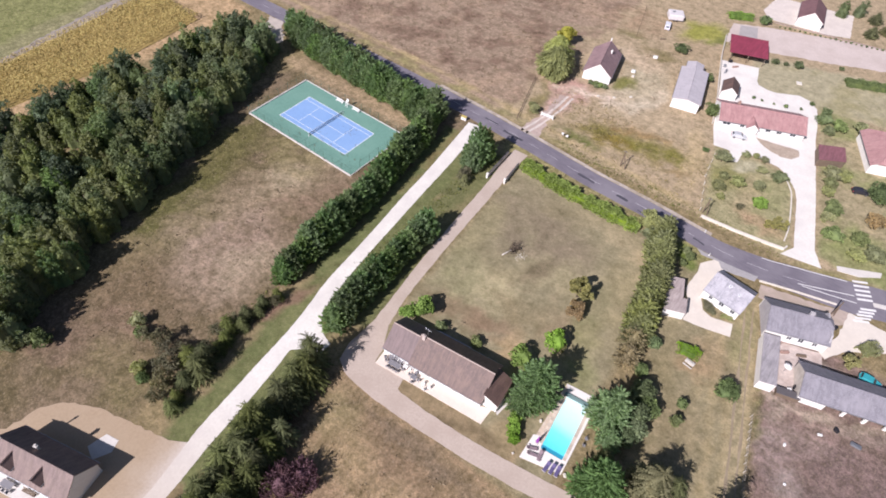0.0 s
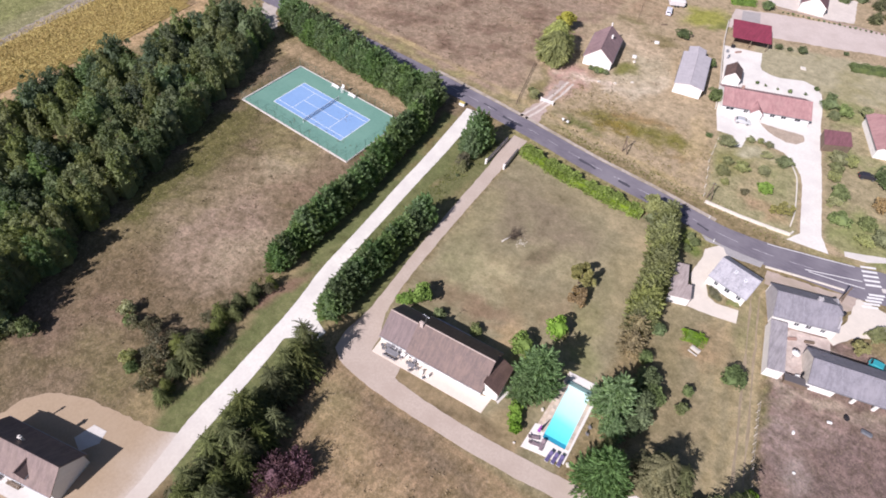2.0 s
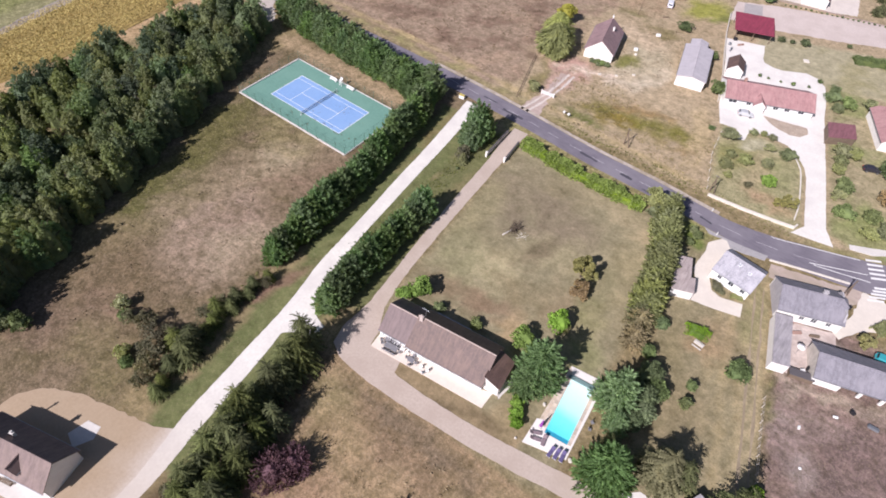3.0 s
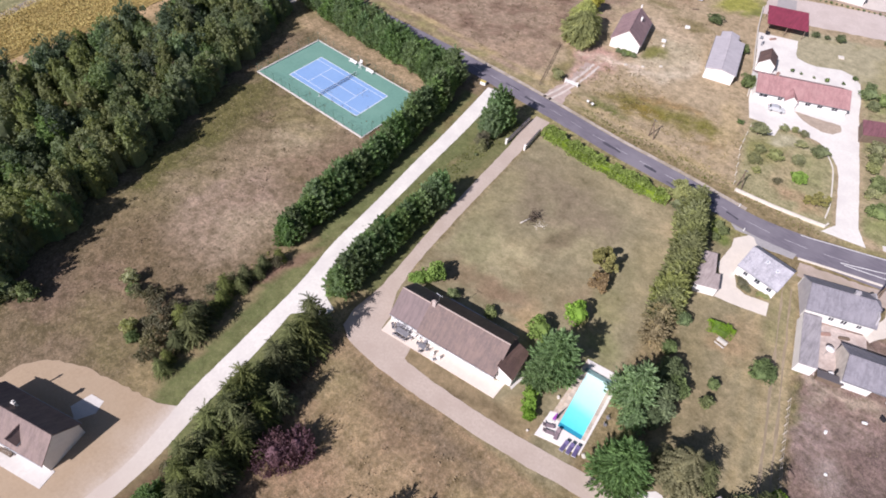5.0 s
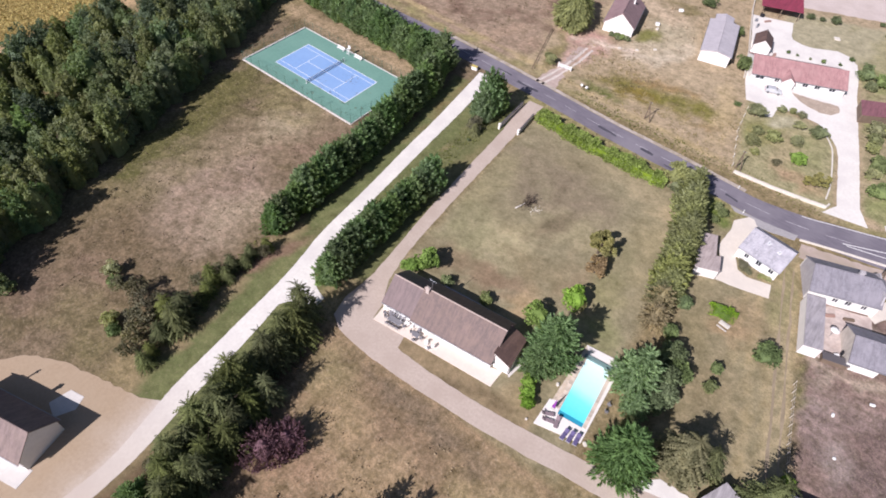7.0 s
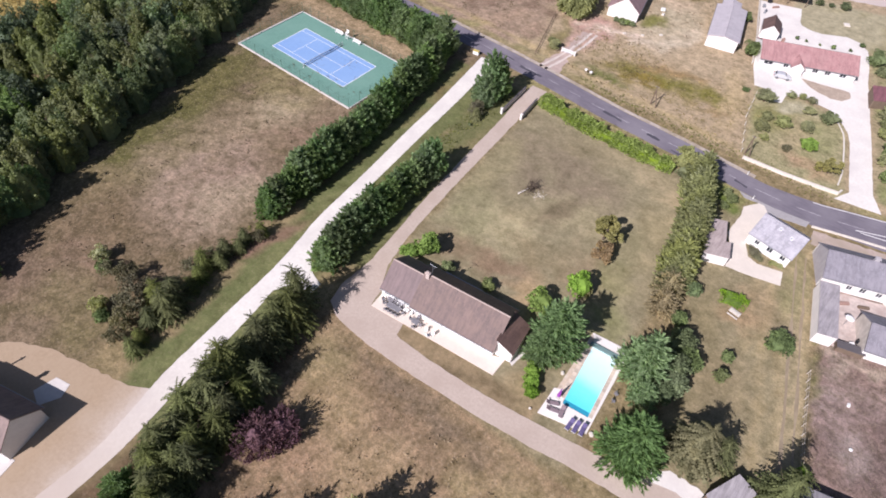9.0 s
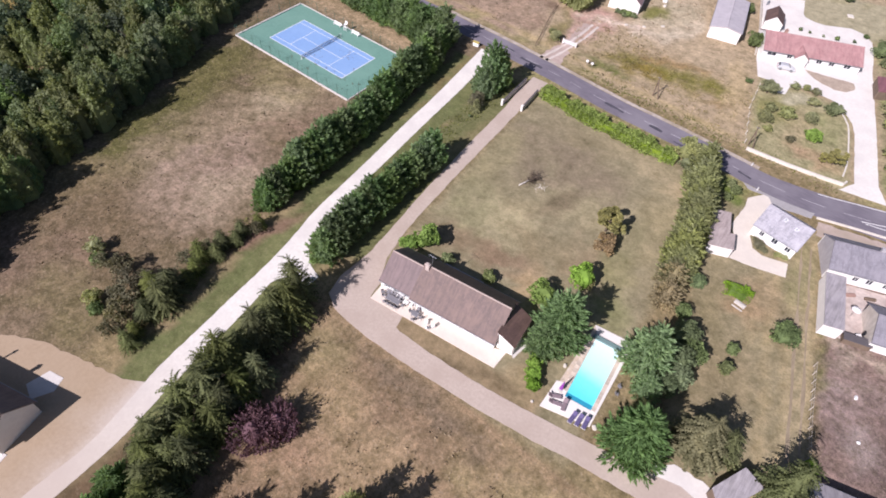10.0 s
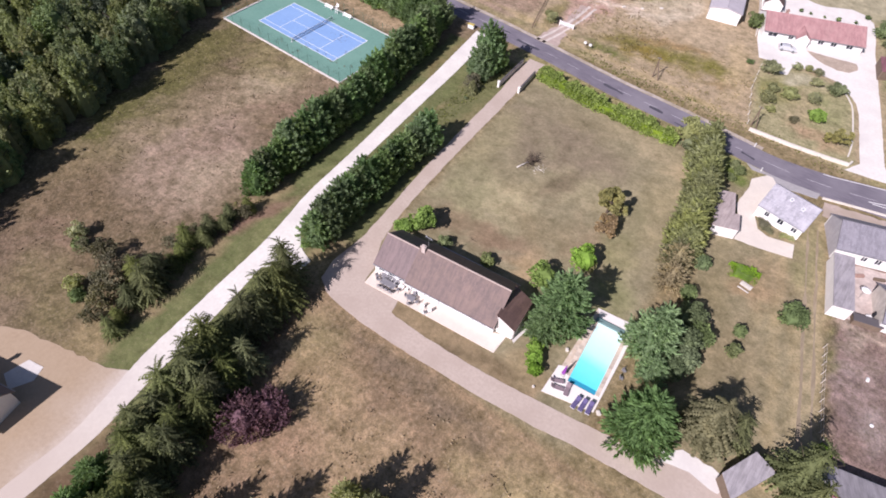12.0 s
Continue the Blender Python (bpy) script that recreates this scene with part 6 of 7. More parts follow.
# ---- tables, chairs, cars and small things ----
def garden_chair(x, y, a, material, group, z=0.12, label="dark garden chair with slatted back"):
    root = thing("garden_chair", Matrix.Translation((x, y, z)) @ Matrix.Rotation(radians(a), 4, "Z"), label, "chair", group)
    for sx, sy in ((-0.22, -0.22), (0.22, -0.22), (-0.22, 0.22), (0.22, 0.22)):
        bm = bmesh.new()
        add_cyl(bm, (sx, sy, 0), (sx, sy, 0.45), 0.025, None, 5)
        part("leg", bm, material, root)
    bm = bmesh.new()
    add_box(bm, (0, 0, 0.45), (0.52, 0.5, 0.05))
    part("seat", bm, material, root)
    bm = bmesh.new()
    add_box(bm, (0, 0.25, 0.72), (0.52, 0.05, 0.5))
    part("backrest", bm, material, root)


def garden_table(x, y, a, lx, ly, material, label, z=0.12):
    root = thing("garden_table", Matrix.Translation((x, y, z)) @ Matrix.Rotation(radians(a), 4, "Z"), label, "table")
    bm = bmesh.new()
    add_box(bm, (0, 0, 0.73), (lx, ly, 0.05))
    bmesh.ops.bevel(bm, geom=bm.edges[:], offset=0.02, segments=1, affect="EDGES")
    part("tabletop", bm, material, root)
    for sx, sy in ((-1, -1), (1, -1), (-1, 1), (1, 1)):
        bm = bmesh.new()
        add_cyl(bm, (sx * (lx / 2 - 0.1), sy * (ly / 2 - 0.1), 0), (sx * (lx / 2 - 0.1), sy * (ly / 2 - 0.1), 0.71), 0.035, None, 6)
        part("leg", bm, material, root)


M_DARKMETAL = plain("grey_garden_metal", (0.25, 0.24, 0.255), 0.5, 0.2)
tx, ty = on_axis(60.7, -43.1, HA, 0)
garden_table(tx, ty, HA, 2.6, 1.1, M_DARKMETAL, "long grey garden table on the terrace")
for k in range(4):
    garden_chair(*on_axis(tx, ty, HA, -1.05 + 0.7 * k, -0.95), HA + 180, M_DARKMETAL, "chairs round the long table")
    garden_chair(*on_axis(tx, ty, HA, -1.05 + 0.7 * k, 0.95), HA, M_DARKMETAL, "chairs round the long table")
garden_chair(*on_axis(tx, ty, HA, -1.8, 0), HA + 90, M_DARKMETAL, "chairs round the long table")
garden_chair(*on_axis(tx, ty, HA, 1.8, 0), HA - 90, M_DARKMETAL, "chairs round the long table")
t2x, t2y = on_axis(65.2, -42.9, HA, 0)
garden_table(t2x, t2y, HA, 1.2, 1.0, M_DARKMETAL, "small grey garden table on the terrace")
for u, v, a in ((-0.95, 0.2, 90), (0.95, 0, -90), (0.1, -0.9, 180), (-0.1, 0.9, 0)):
    garden_chair(*on_axis(t2x, t2y, HA, u, v), HA + a, M_DARKMETAL, "chairs round the small table")
for u, a in ((2.2, 20), (3.4, -40)):
    garden_chair(*on_axis(t2x, t2y, HA, u, -0.3), HA + a, M_WHITEPLASTIC, "pale chairs on the terrace", label="pale garden chair on the terrace")
t3x, t3y = on_axis(62.6, -42.2, HA, 0)
garden_table(t3x, t3y, HA, 0.9, 0.7, M_WHITEPLASTIC, "small white garden table on the terrace")
for u, v, a in ((-3.6, 0.2, 10), (-4.3, -0.2, 60), (-0.9, 0.0, 90), (0.9, 0.1, -80), (-2.0, 0.5, 0)):
    garden_chair(*on_axis(t3x, t3y, HA, u, v), HA + a, M_WHITEPLASTIC if u > -2.5 else M_DARKMETAL, "pale chairs on the terrace", label="garden chair by the house wall")
garden_chair(*on_axis(t2x, t2y, HA, 2.9, -1.0), HA + 160, M_WHITEPLASTIC, "pale chairs on the terrace", label="pale garden chair on the terrace")
for cx, cy, a in ((96.5, -32.6, 60), (96.7, -33.9, 120)):
    garden_chair(cx, cy, a, M_DARKMETAL, "chairs beside the pool", 0.0)


def car(x, y, a, paint, label, category="car", length=4.2):
    """A parked car: shaped body and cabin, glass, wheels with rims, lights."""
    root = thing("car", Matrix.Translation((x, y, 0.02)) @ Matrix.Rotation(radians(a), 4, "Z"), label, category)
    L = length
    prof = [(-L / 2, 0.35), (-L / 2, 0.75), (-L / 2 + 0.25, 0.92), (-L / 2 + 0.5, 1.32), (-L / 2 + 1.1, 1.46), (0.25, 1.46), (0.95, 0.98), (L / 2 - 0.35, 0.86), (L / 2, 0.68), (L / 2, 0.35)]
    bm = bmesh.new()
    ring = []
    for w, k in ((-0.86, 0.9), (-0.7, 1.0), (0.7, 1.0), (0.86, 0.9)):
        ring.append([bm.verts.new((px, w, 0.3 + (pz - 0.3) * k if pz > 1.0 else pz)) for px, pz in prof])
    for r, s in zip(ring, ring[1:]):
        for i in range(len(prof)):
            j = (i + 1) % len(prof)
            bm.faces.new((r[i], r[j], s[j], s[i]))
    bm.faces.new(ring[0])
    bm.faces.new(ring[-1][::-1])
    bmesh.ops.bevel(bm, geom=bm.edges[:], offset=0.03, segments=2, affect="EDGES")
    part("body", bm, paint, root, smooth=False)
    for nm, c, s, tilt in (("windscreen", (0.62, 0, 1.245), (0.62, 1.25, 0.03), 34), ("rear_window", (-L / 2 + 0.38, 0, 1.15), (0.42, 1.2, 0.03), -58)):
        bm = bmesh.new()
        add_box(bm, (0, 0, 0), s, 0, Matrix.Translation(c) @ Matrix.Rotation(radians(tilt), 4, "Y"))
        part(nm, bm, M_GLASS, root)
    for s in (-1, 1):
        bm = bmesh.new()
        add_box(bm, (-0.45, s * 0.84, 1.12), (1.9, 0.03, 0.34))
        part("side_window", bm, M_GLASS, root)
        for wx in (-L / 2 + 0.8, L / 2 - 0.8):
            bm = bmesh.new()
            add_cyl(bm, (wx, s * 0.72, 0.3), (wx, s * 0.9, 0.3), 0.31, None, 14)
            tyre = part("tyre", bm, M_DARK, root)
            bm = bmesh.new()
            add_cyl(bm, (wx, s * 0.89, 0.3), (wx, s * 0.915, 0.3), 0.19, None, 10)
            part("rim", bm, M_METAL, tyre)
        bm = bmesh.new()
        add_box(bm, (L / 2 - 0.05, s * 0.62, 0.66), (0.12, 0.34, 0.14))
        part("headlight", bm, M_FRAME, root)
        bm = bmesh.new()
        add_box(bm, (-L / 2 + 0.02, s * 0.66, 0.78), (0.08, 0.2, 0.22))
        part("tail_light", bm, plain("red_lens", (0.4, 0.02, 0.02), 0.3), root)


car(87.6, 72.2, 20, plain("silver_paint", (0.55, 0.56, 0.58), 0.3, 0.3), "silver car parked on the white gravel")
car(120.3, 71.6, 24, plain("black_paint", (0.03, 0.03, 0.04), 0.3), "black car parked on the grass")
car(134.9, 13.6, -2, plain("turquoise_paint", (0.04, 0.30, 0.34), 0.3), "turquoise car parked behind the barn")

M_VAN = plain("white_paint", (0.62, 0.62, 0.66), 0.35)
car(47.6, 114.6, 106, M_VAN, "white van parked on the rough field", "van", 5.4)
root = thing("caravan", Matrix.Translation((47.2, 121.6, 0)) @ Matrix.Rotation(radians(30), 4, "Z"), "pale boxy caravan standing on the rough field", "caravan")
bm = bmesh.new()
add_box(bm, (0, 0, 1.45), (5.2, 4.4, 2.0))
bmesh.ops.bevel(bm, geom=bm.edges[:], offset=0.3, segments=3, affect="EDGES")
part("body", bm, plain("pinkish_white_paint", (0.60, 0.56, 0.56), 0.5), root)
bm = bmesh.new()
add_box(bm, (-0.8, 0.4, 2.48), (1.0, 0.8, 0.12))
part("roof_hatch", bm, M_METAL, root)
bm = bmesh.new()
add_box(bm, (2.61, 0, 1.7), (0.04, 2.4, 0.7))
part("window", bm, M_GLASS, root)
for sx, sy in ((-0.5, -1.9), (-0.5, 1.9), (0.5, -1.9), (0.5, 1.9)):
    bm = bmesh.new()
    add_cyl(bm, (sx, sy - 0.1, 0.3), (sx, sy + 0.1, 0.3), 0.3, None, 12)
    part("wheel", bm, M_DARK, root)

# entrance: two low walls with white posts, and the gate leaves folded open
for (ax, ay), (bx, by) in (((44.0, 12.0), (43.2, 22.5)), ((48.4, 13.2), (47.6, 20.5))):
    root = thing("entrance_wall", Matrix(), "low dark-topped wall flanking the drive entrance", "wall", "entrance walls")
    d = math.hypot(bx - ax, by - ay)
    bm = bmesh.new()
    add_box(bm, ((ax + bx) / 2, (ay + by) / 2, 0.55), (d, 0.25, 1.1), math.atan2(by - ay, bx - ax))
    part("wall", bm, M_RENDER_GREY, root)
    bm = bmesh.new()
    add_box(bm, ((ax + bx) / 2, (ay + by) / 2, 1.13), (d + 0.1, 0.36, 0.08), math.atan2(by - ay, bx - ax))
    part("coping", bm, plain("dark_coping", (0.10, 0.09, 0.095), 0.8), root, "dark coping")
    bm = bmesh.new()
    add_box(bm, (ax, ay - 0.3, 0.7), (0.42, 0.42, 1.4))
    add_box(bm, (ax, ay - 0.3, 1.44), (0.54, 0.54, 0.1))
    part("post", bm, M_RENDER, root, "white gate post")
# pale boundary wall of the northern garden, kerbs and fences


def low_wall(line, h, w, material, label, name="garden_wall"):
    bm = bmesh.new()
    ribbon(bm, offset_line(line, w / 2), offset_line(line, -w / 2), h, 0.0, 0, h)
    return single(name, bm, material, label, "wall", kind="structure")


low_wall([(91.2, 35.2), (99.5, 36.0), (107, 37.2), (110.6, 38.0), (110.9, 39.2)], 0.7, 0.4, M_STONE, "pale low stone wall along the road verge")
low_wall(curve_points([(103.8, 63.5), (106.0, 60.0), (107.2, 56), (108.1, 52.4), (109.0, 48.4), (109.6, 45.0), (109.9, 41)]), 0.12, 0.3, M_STONE, "pale curved kerb beside the white drive")
low_wall([(109.2, 24.8), (116, 27.0), (124.8, 29.6)], 0.35, 0.3, M_STONE, "low wall between road and verge")
low_wall([(79.6, 73), (75.6, 87.6), (72.6, 96.8), (68.5, 110.2), (65.2, 123.4)], 0.8, 0.18, M_STONE, "white boundary wall beside the long house")
low_wall([(75, 145.3), (90, 149.2), (112, 154.8), (140, 164)], 0.3, 0.25, surface("brownish_wall", (0.30, 0.235, 0.21), 0.9, 0.8, 0.3, 0.3), "low brownish wall along the far lane")


def post_fence(line, step, h, material, label, rails=2, group="field fences", category="fence", r=0.05):
    root = thing("post_fence", Matrix(), label, category, group)
    n = int(sum(math.dist(a, b) for a, b in zip(line, line[1:])) / step) + 1
    pts = resample(line, n)
    for px, py in pts:
        bm = bmesh.new()
        add_cyl(bm, (px, py, -0.1), (px, py, h), r, r * 0.8, 6)
        part("post", bm, material, root)
    for (ax, ay), (bx, by) in zip(pts, pts[1:]):
        for k in range(rails):
            bm = bmesh.new()
            z = h * (0.45 + 0.45 * k / max(1, rails - 1))
            add_cyl(bm, (ax, ay, z), (bx, by, z), 0.018, None, 4)
            part("rail", bm, material, root)


post_fence([(36.6, 36.9), (33.4, 46.8), (30.2, 56.7)], 1.2, 1.2, M_WOOD, "dark weathered post fence at the field edge", 3, r=0.08)
post_fence([(36.5, 121.4), (42.3, 101.1)], 2.4, 1.1, M_WOOD, "old wire fence in the rough field", 1)
post_fence([(85.2, 60), (86.5, 50), (90.2, 37)], 3.0, 1.2, M_STONE, "pale concrete posts of a garden fence", 1, r=0.08)
post_fence([(118.6, -9), (120.8, -19), (122.4, -25)], 1.6, 1.4, M_RENDER_GREY, "pale concrete post fence between plot and yard", 2, r=0.05)
post_fence([(52, 26.0), (63, 25.0), (75, 24.6), (82, 24.3)], 3.2, 1.1, M_WOOD, "dark fence posts behind the lime hedge", 1)
root = thing("white_gate", Matrix.Translation((42.6, 43.0, 0)) @ Matrix.Rotation(radians(8), 4, "Z"), "white barred field gate standing closed", "gate")
for k in range(5):
    bm = bmesh.new()
    add_box(bm, (0, 0, 0.35 + 0.2 * k), (3.4, 0.06, 0.12))
    part("bar", bm, M_FRAME, root)
for sx in (-1.75, 1.75):
    bm = bmesh.new()
    add_box(bm, (sx, 0, 0.7), (0.22, 0.22, 1.4))
    part("post", bm, M_RENDER, root)
for bx, by in ((50.1, 38.7), (51.5, 38.6)):
    root = thing("letter_box", Matrix.Translation((bx, by, 0)), "white letter box on a short post", "letter box", "letter boxes by the road")
    bm = bmesh.new()
    add_cyl(bm, (0, 0, 0), (0, 0, 0.9), 0.05, None, 6)
    part("post", bm, M_METAL, root)
    bm = bmesh.new()
    add_box(bm, (0, 0, 1.05), (0.6, 0.5, 0.42))
    bmesh.ops.bevel(bm, geom=bm.edges[:], offset=0.06, segments=2, affect="EDGES")
    part("box", bm, M_WHITEPLASTIC, root)
root = thing("wheelie_bin", Matrix.Translation((25.9, 26.5, 0)) @ Matrix.Rotation(radians(10), 4, "Z"), "pair of pale bins with dark lids at the drive mouth", "bin")
bm = bmesh.new()
add_box(bm, (0, 0, 0.5), (1.5, 0.7, 1.0))
bmesh.ops.bevel(bm, geom=bm.edges[:], offset=0.06, segments=2, affect="EDGES")
part("body", bm, M_WHITEPLASTIC, root)
bm = bmesh.new()
add_box(bm, (0, -0.04, 1.05), (1.55, 0.8, 0.1))
part("lid", bm, plain("yellow_lid", (0.5, 0.40, 0.12), 0.5), root)


def utility_pole(x, y, h, lean=0.0):
    root = thing("utility_pole", Matrix.Translation((x, y, 0)), "grey wooden utility pole with a brace", "pole", "utility poles")
    bm = bmesh.new()
    add_cyl(bm, (0, 0, -0.2), (0.1, 0, h), 0.16, 0.11, 8)
    part("pole", bm, M_WOOD, root)
    bm = bmesh.new()
    add_cyl(bm, (1.6 * lean, -0.6 * lean, 0), (0.08, 0, h * 0.8), 0.13, 0.1, 8)
    part("brace", bm, M_WOOD, root)
    bm = bmesh.new()
    add_box(bm, (0.1, 0, h - 0.3), (0.9, 0.1, 0.1))
    part("crossarm", bm, M_METAL, root)


utility_pole(67.6, 38.8, 5.0, 1.0)
utility_pole(91.0, 37.0, 5.0, 0.8)
utility_pole(124.6, 26.2, 4.6, 0.3)
for px, py in ((94.0, 30.9), (97.5, 24.4)):
    bm = bmesh.new()
    add_cyl(bm, (px, py, 0), (px, py, 0.9), 0.09, 0.08, 8)
    single("road_marker", bm, M_WHITEPLASTIC, "white roadside marker post", "marker post", "road markers")
# things lying in the yards
for k, (x, y, sx, sy, sz, mat_, nm, lb) in enumerate(((125.4, -10.3, 0.45, 0.8, 0.4, M_WHITEPLASTIC, "white_tank", "white plastic tank lying in the dirt yard"), (130.1, -4.1, 0.9, 0.5, 0.4, M_WHITEPLASTIC, "white_sack", "white sack lying in the dirt yard"), (127.6, -17.6, 0.5, 0.5, 0.4, M_WHITEPLASTIC, "white_drum", "white drum lying in the dirt yard"), (132.3, -1.5, 0.35, 0.9, 1.0, M_DARK, "dark_post", "dark upright panel in the dirt yard"), (136.0, -2.0, 0.9, 1.9, 0.5, M_METAL, "trailer_frame", "grey metal trailer frame in the yard"), (88.3, -34.8, 0.7, 0.5, 0.4, M_STONE, "stone", "pale stone beside the pool"), (96.7, -40.6, 0.8, 0.6, 0.4, M_STONE, "stone", "pale stone beside the pool"), (87.6, -43.0, 0.4, 0.4, 0.3, M_STONE, "stone", "pale stone beside the drive"))):
    bm = bmesh.new()
    add_box(bm, (x, y, sz / 2), (sx, sy, sz), 0.4 * k)
    bmesh.ops.bevel(bm, geom=bm.edges[:], offset=min(sx, sy, sz) * 0.3, segments=2, affect="EDGES")
    single(nm, bm, mat_, lb, nm.replace("_", " "), "things in the yard")
root = thing("picnic_table", Matrix.Translation((105.0, -5.9, 0)) @ Matrix.Rotation(radians(-8), 4, "Z"), "pale wooden picnic table by the clipped hedge", "table")
for k in range(4):
    bm = bmesh.new()
    add_box(bm, (0, -0.3 + 0.2 * k, 0.74), (1.9, 0.18, 0.05))
    part("tabletop_plank", bm, M_STONE, root)
for sy in (-0.75, 0.75):
    bm = bmesh.new()
    add_box(bm, (0, sy, 0.45), (1.9, 0.28, 0.05))
    part("bench", bm, M_STONE, root)
for sx in (-0.75, 0.75):
    bm = bmesh.new()
    add_box(bm, (sx, 0, 0.36), (0.08, 1.5, 0.08))
    add_box(bm, (sx, 0, 0.37), (0.08, 0.5, 0.72))
    part("trestle", bm, M_WOOD, root)
root = thing("yard_parasol", Matrix.Translation((120.6, 5.0, 0)), "open white parasol in the small yard", "parasol")
bm = bmesh.new()
add_cyl(bm, (0, 0, 0), (0, 0, 2.4), 0.03, None, 6)
part("pole", bm, M_METAL, root)
bm = bmesh.new()
add_cyl(bm, (0, 0, 2.1), (0, 0, 2.5), 0.8, 0.05, 8)
part("canopy", bm, M_WHITEPLASTIC, root)
lean_roof("pallet_shelter", "low dark slatted shelter by the wing", [(120.8, -1.4), (124.8, -0.2), (124.4, 1.2), (120.4, 0.0)], lambda a, b: 1.1, M_WOOD, plain("dark_slats", (0.10, 0.09, 0.095), 0.8))

# coping stones round the basin and the strip on its east side
M_COPING = surface("mottled_coping", (0.56, 0.47, 0.39), 0.85, 2.5, 0.8, 0.18, vary=0.22)
bm = bmesh.new()
add_box(bm, (0, 0, 0), (0.56, 0.66, 0.06))
stone_mesh = finish(bm, "coping_stone", M_COPING)
for (ax, ay), (bx, by) in (((89.05, -26.9), (90.35, -39.0)), ((94.0, -26.3), (95.3, -38.5))):
    d = math.hypot(bx - ax, by - ay)
    for k in range(int(d / 0.72)):
        q = (k + 0.5) * 0.72 / d
        ob = new("coping_stone", stone_mesh)
        ob.parent = pool
        ob.matrix_world = Matrix.Translation((ax + (bx - ax) * q, ay + (by - ay) * q, 0.135)) @ Matrix.Rotation(math.atan2(by - ay, bx - ax) + math.pi / 2, 4, "Z")
# clutter in the small yard between slate house and barn
for x, y, sx, sy, sz, mt, nm, lb in ((122.6, 1.2, 0.9, 0.7, 0.9, M_WHITEPLASTIC, "white_chest", "white chest standing in the small yard"), (121.6, 0.4, 1.5, 0.5, 0.6, M_WOOD, "timber_pile", "stack of dark timber in the small yard"), (123.4, 2.6, 0.6, 0.6, 1.0, M_DARK, "dark_barrel", "dark barrel in the small yard"), (119.4, 9.6, 1.8, 0.6, 0.5, M_BRICK, "brick_planter", "reddish planter at the house wall"), (122.4, 11.0, 2.0, 0.5, 0.5, M_WOOD, "timber_planter", "dark planter at the house wall"), (126.2, 22.6, 0.7, 0.6, 1.0, M_DARK, "dark_bin", "dark bin beside the slate house"), (52.7, 93.4, 1.4, 0.9, 0.7, M_WHITEPLASTIC, "white_trough", "white trough in the rough field"), (50.9, 81.0, 1.2, 1.0, 0.7, M_WHITEPLASTIC, "white_cube_tank", "white tank beside the field cottage"), (52.0, 78.6, 0.8, 0.8, 0.5, M_STONE, "pale_stone", "pale stone beside the field cottage"), (49.8, 105.9, 2.2, 0.4, 0.3, M_WOOD, "plank", "pale plank lying in the field"), (93.1, 112.2, 1.6, 1.6, 0.35, M_STONE, "stone_ring", "pale stone ring on the lawn"), (48.6, 62.0, 0.9, 0.6, 0.3, M_STONE, "pale_stone", "pale stone beside the track"), (52.6, 64.6, 0.8, 0.6, 0.3, M_STONE, "pale_stone", "pale stone beside the track"), (56.2, 68.4, 0.9, 0.6, 0.3, M_STONE, "pale_stone", "pale stone beside the track"), (72.0, 108.6, 1.2, 0.8, 0.9, M_DARK, "dark_crate", "dark crate under the crimson shelter"), (74.4, 106.8, 2.2, 0.5, 0.5, M_BRICK, "brick_stack", "stack of reddish bricks by the shelter"), (71.6, 104.6, 0.8, 0.8, 0.8, M_METAL, "metal_drum", "grey metal drum by the shelter"), (73.0, 101.8, 0.5, 1.8, 0.7, M_METAL, "metal_trolley", "grey metal trolley by the shelter")):
    root = thing(nm, Matrix.Translation((x, y, 0)) @ Matrix.Rotation(radians((x * 37) % 60), 4, "Z"), lb, nm.split("_")[-1])
    bm = bmesh.new()
    add_box(bm, (0, 0, sz * 0.45), (sx, sy, sz * 0.9))
    bmesh.ops.bevel(bm, geom=bm.edges[:], offset=0.16 * min(sx, sy, sz), segments=2, affect="EDGES")
    part("body", bm, mt, root)
    bm = bmesh.new()
    add_box(bm, (0, 0, sz * 0.93), (sx * 0.9, sy * 0.9, sz * 0.14))
    bmesh.ops.bevel(bm, geom=bm.edges[:], offset=0.05 * min(sx, sy, sz), segments=1, affect="EDGES")
    part("top", bm, mt, root)


# ---- single trees, garden plants ----
plant("thuja0", 38.9, 14.2, 1.75, 1.15, wide=0.88)
plant("thuja1", 39.2, 17.2, 1.5, 1.0, wide=0.85)
plant("thuja2", 39.0, 11.4, 1.35, 1.0, wide=0.85)
plant("olive", 40.9, 6.2, 0.42)
plant("scrub", 39.4, 9.0, 0.8)
plant("sparse", 39.9, 7.4, 1.05, 0.85, label="brownish round shrub beside the conifers")
plant("shrub0", 41.3, 3.4, 0.3, label="small low shrub on the verge")
for x, y, s in ((32.4, -46.6, 0.5), (31.6, -49.6, 0.55), (32.6, -51.6, 0.5), (31.4, -53.6, 0.62), (32.6, -55.6, 0.55), (31.0, -57.6, 0.72), (32.8, -59.8, 0.6), (33.4, -62.0, 0.55), (36.6, -74.6, 0.62), (35.4, -72.8, 0.5)):
    plant("spruce1", x, y, s * 0.95, 0.8, label="small dark spruce in the verge", group="small spruces in the verge")
for x, y, s in ((33.8, -64.8, 0.82), (34.8, -67.2, 0.85), (31.4, -66.6, 0.7), (34.4, -70.0, 0.6)):
    plant("spruce0", x, y, s * 1.1, 0.85, label="bushy spruce with drooping boughs", group="small spruces in the verge")
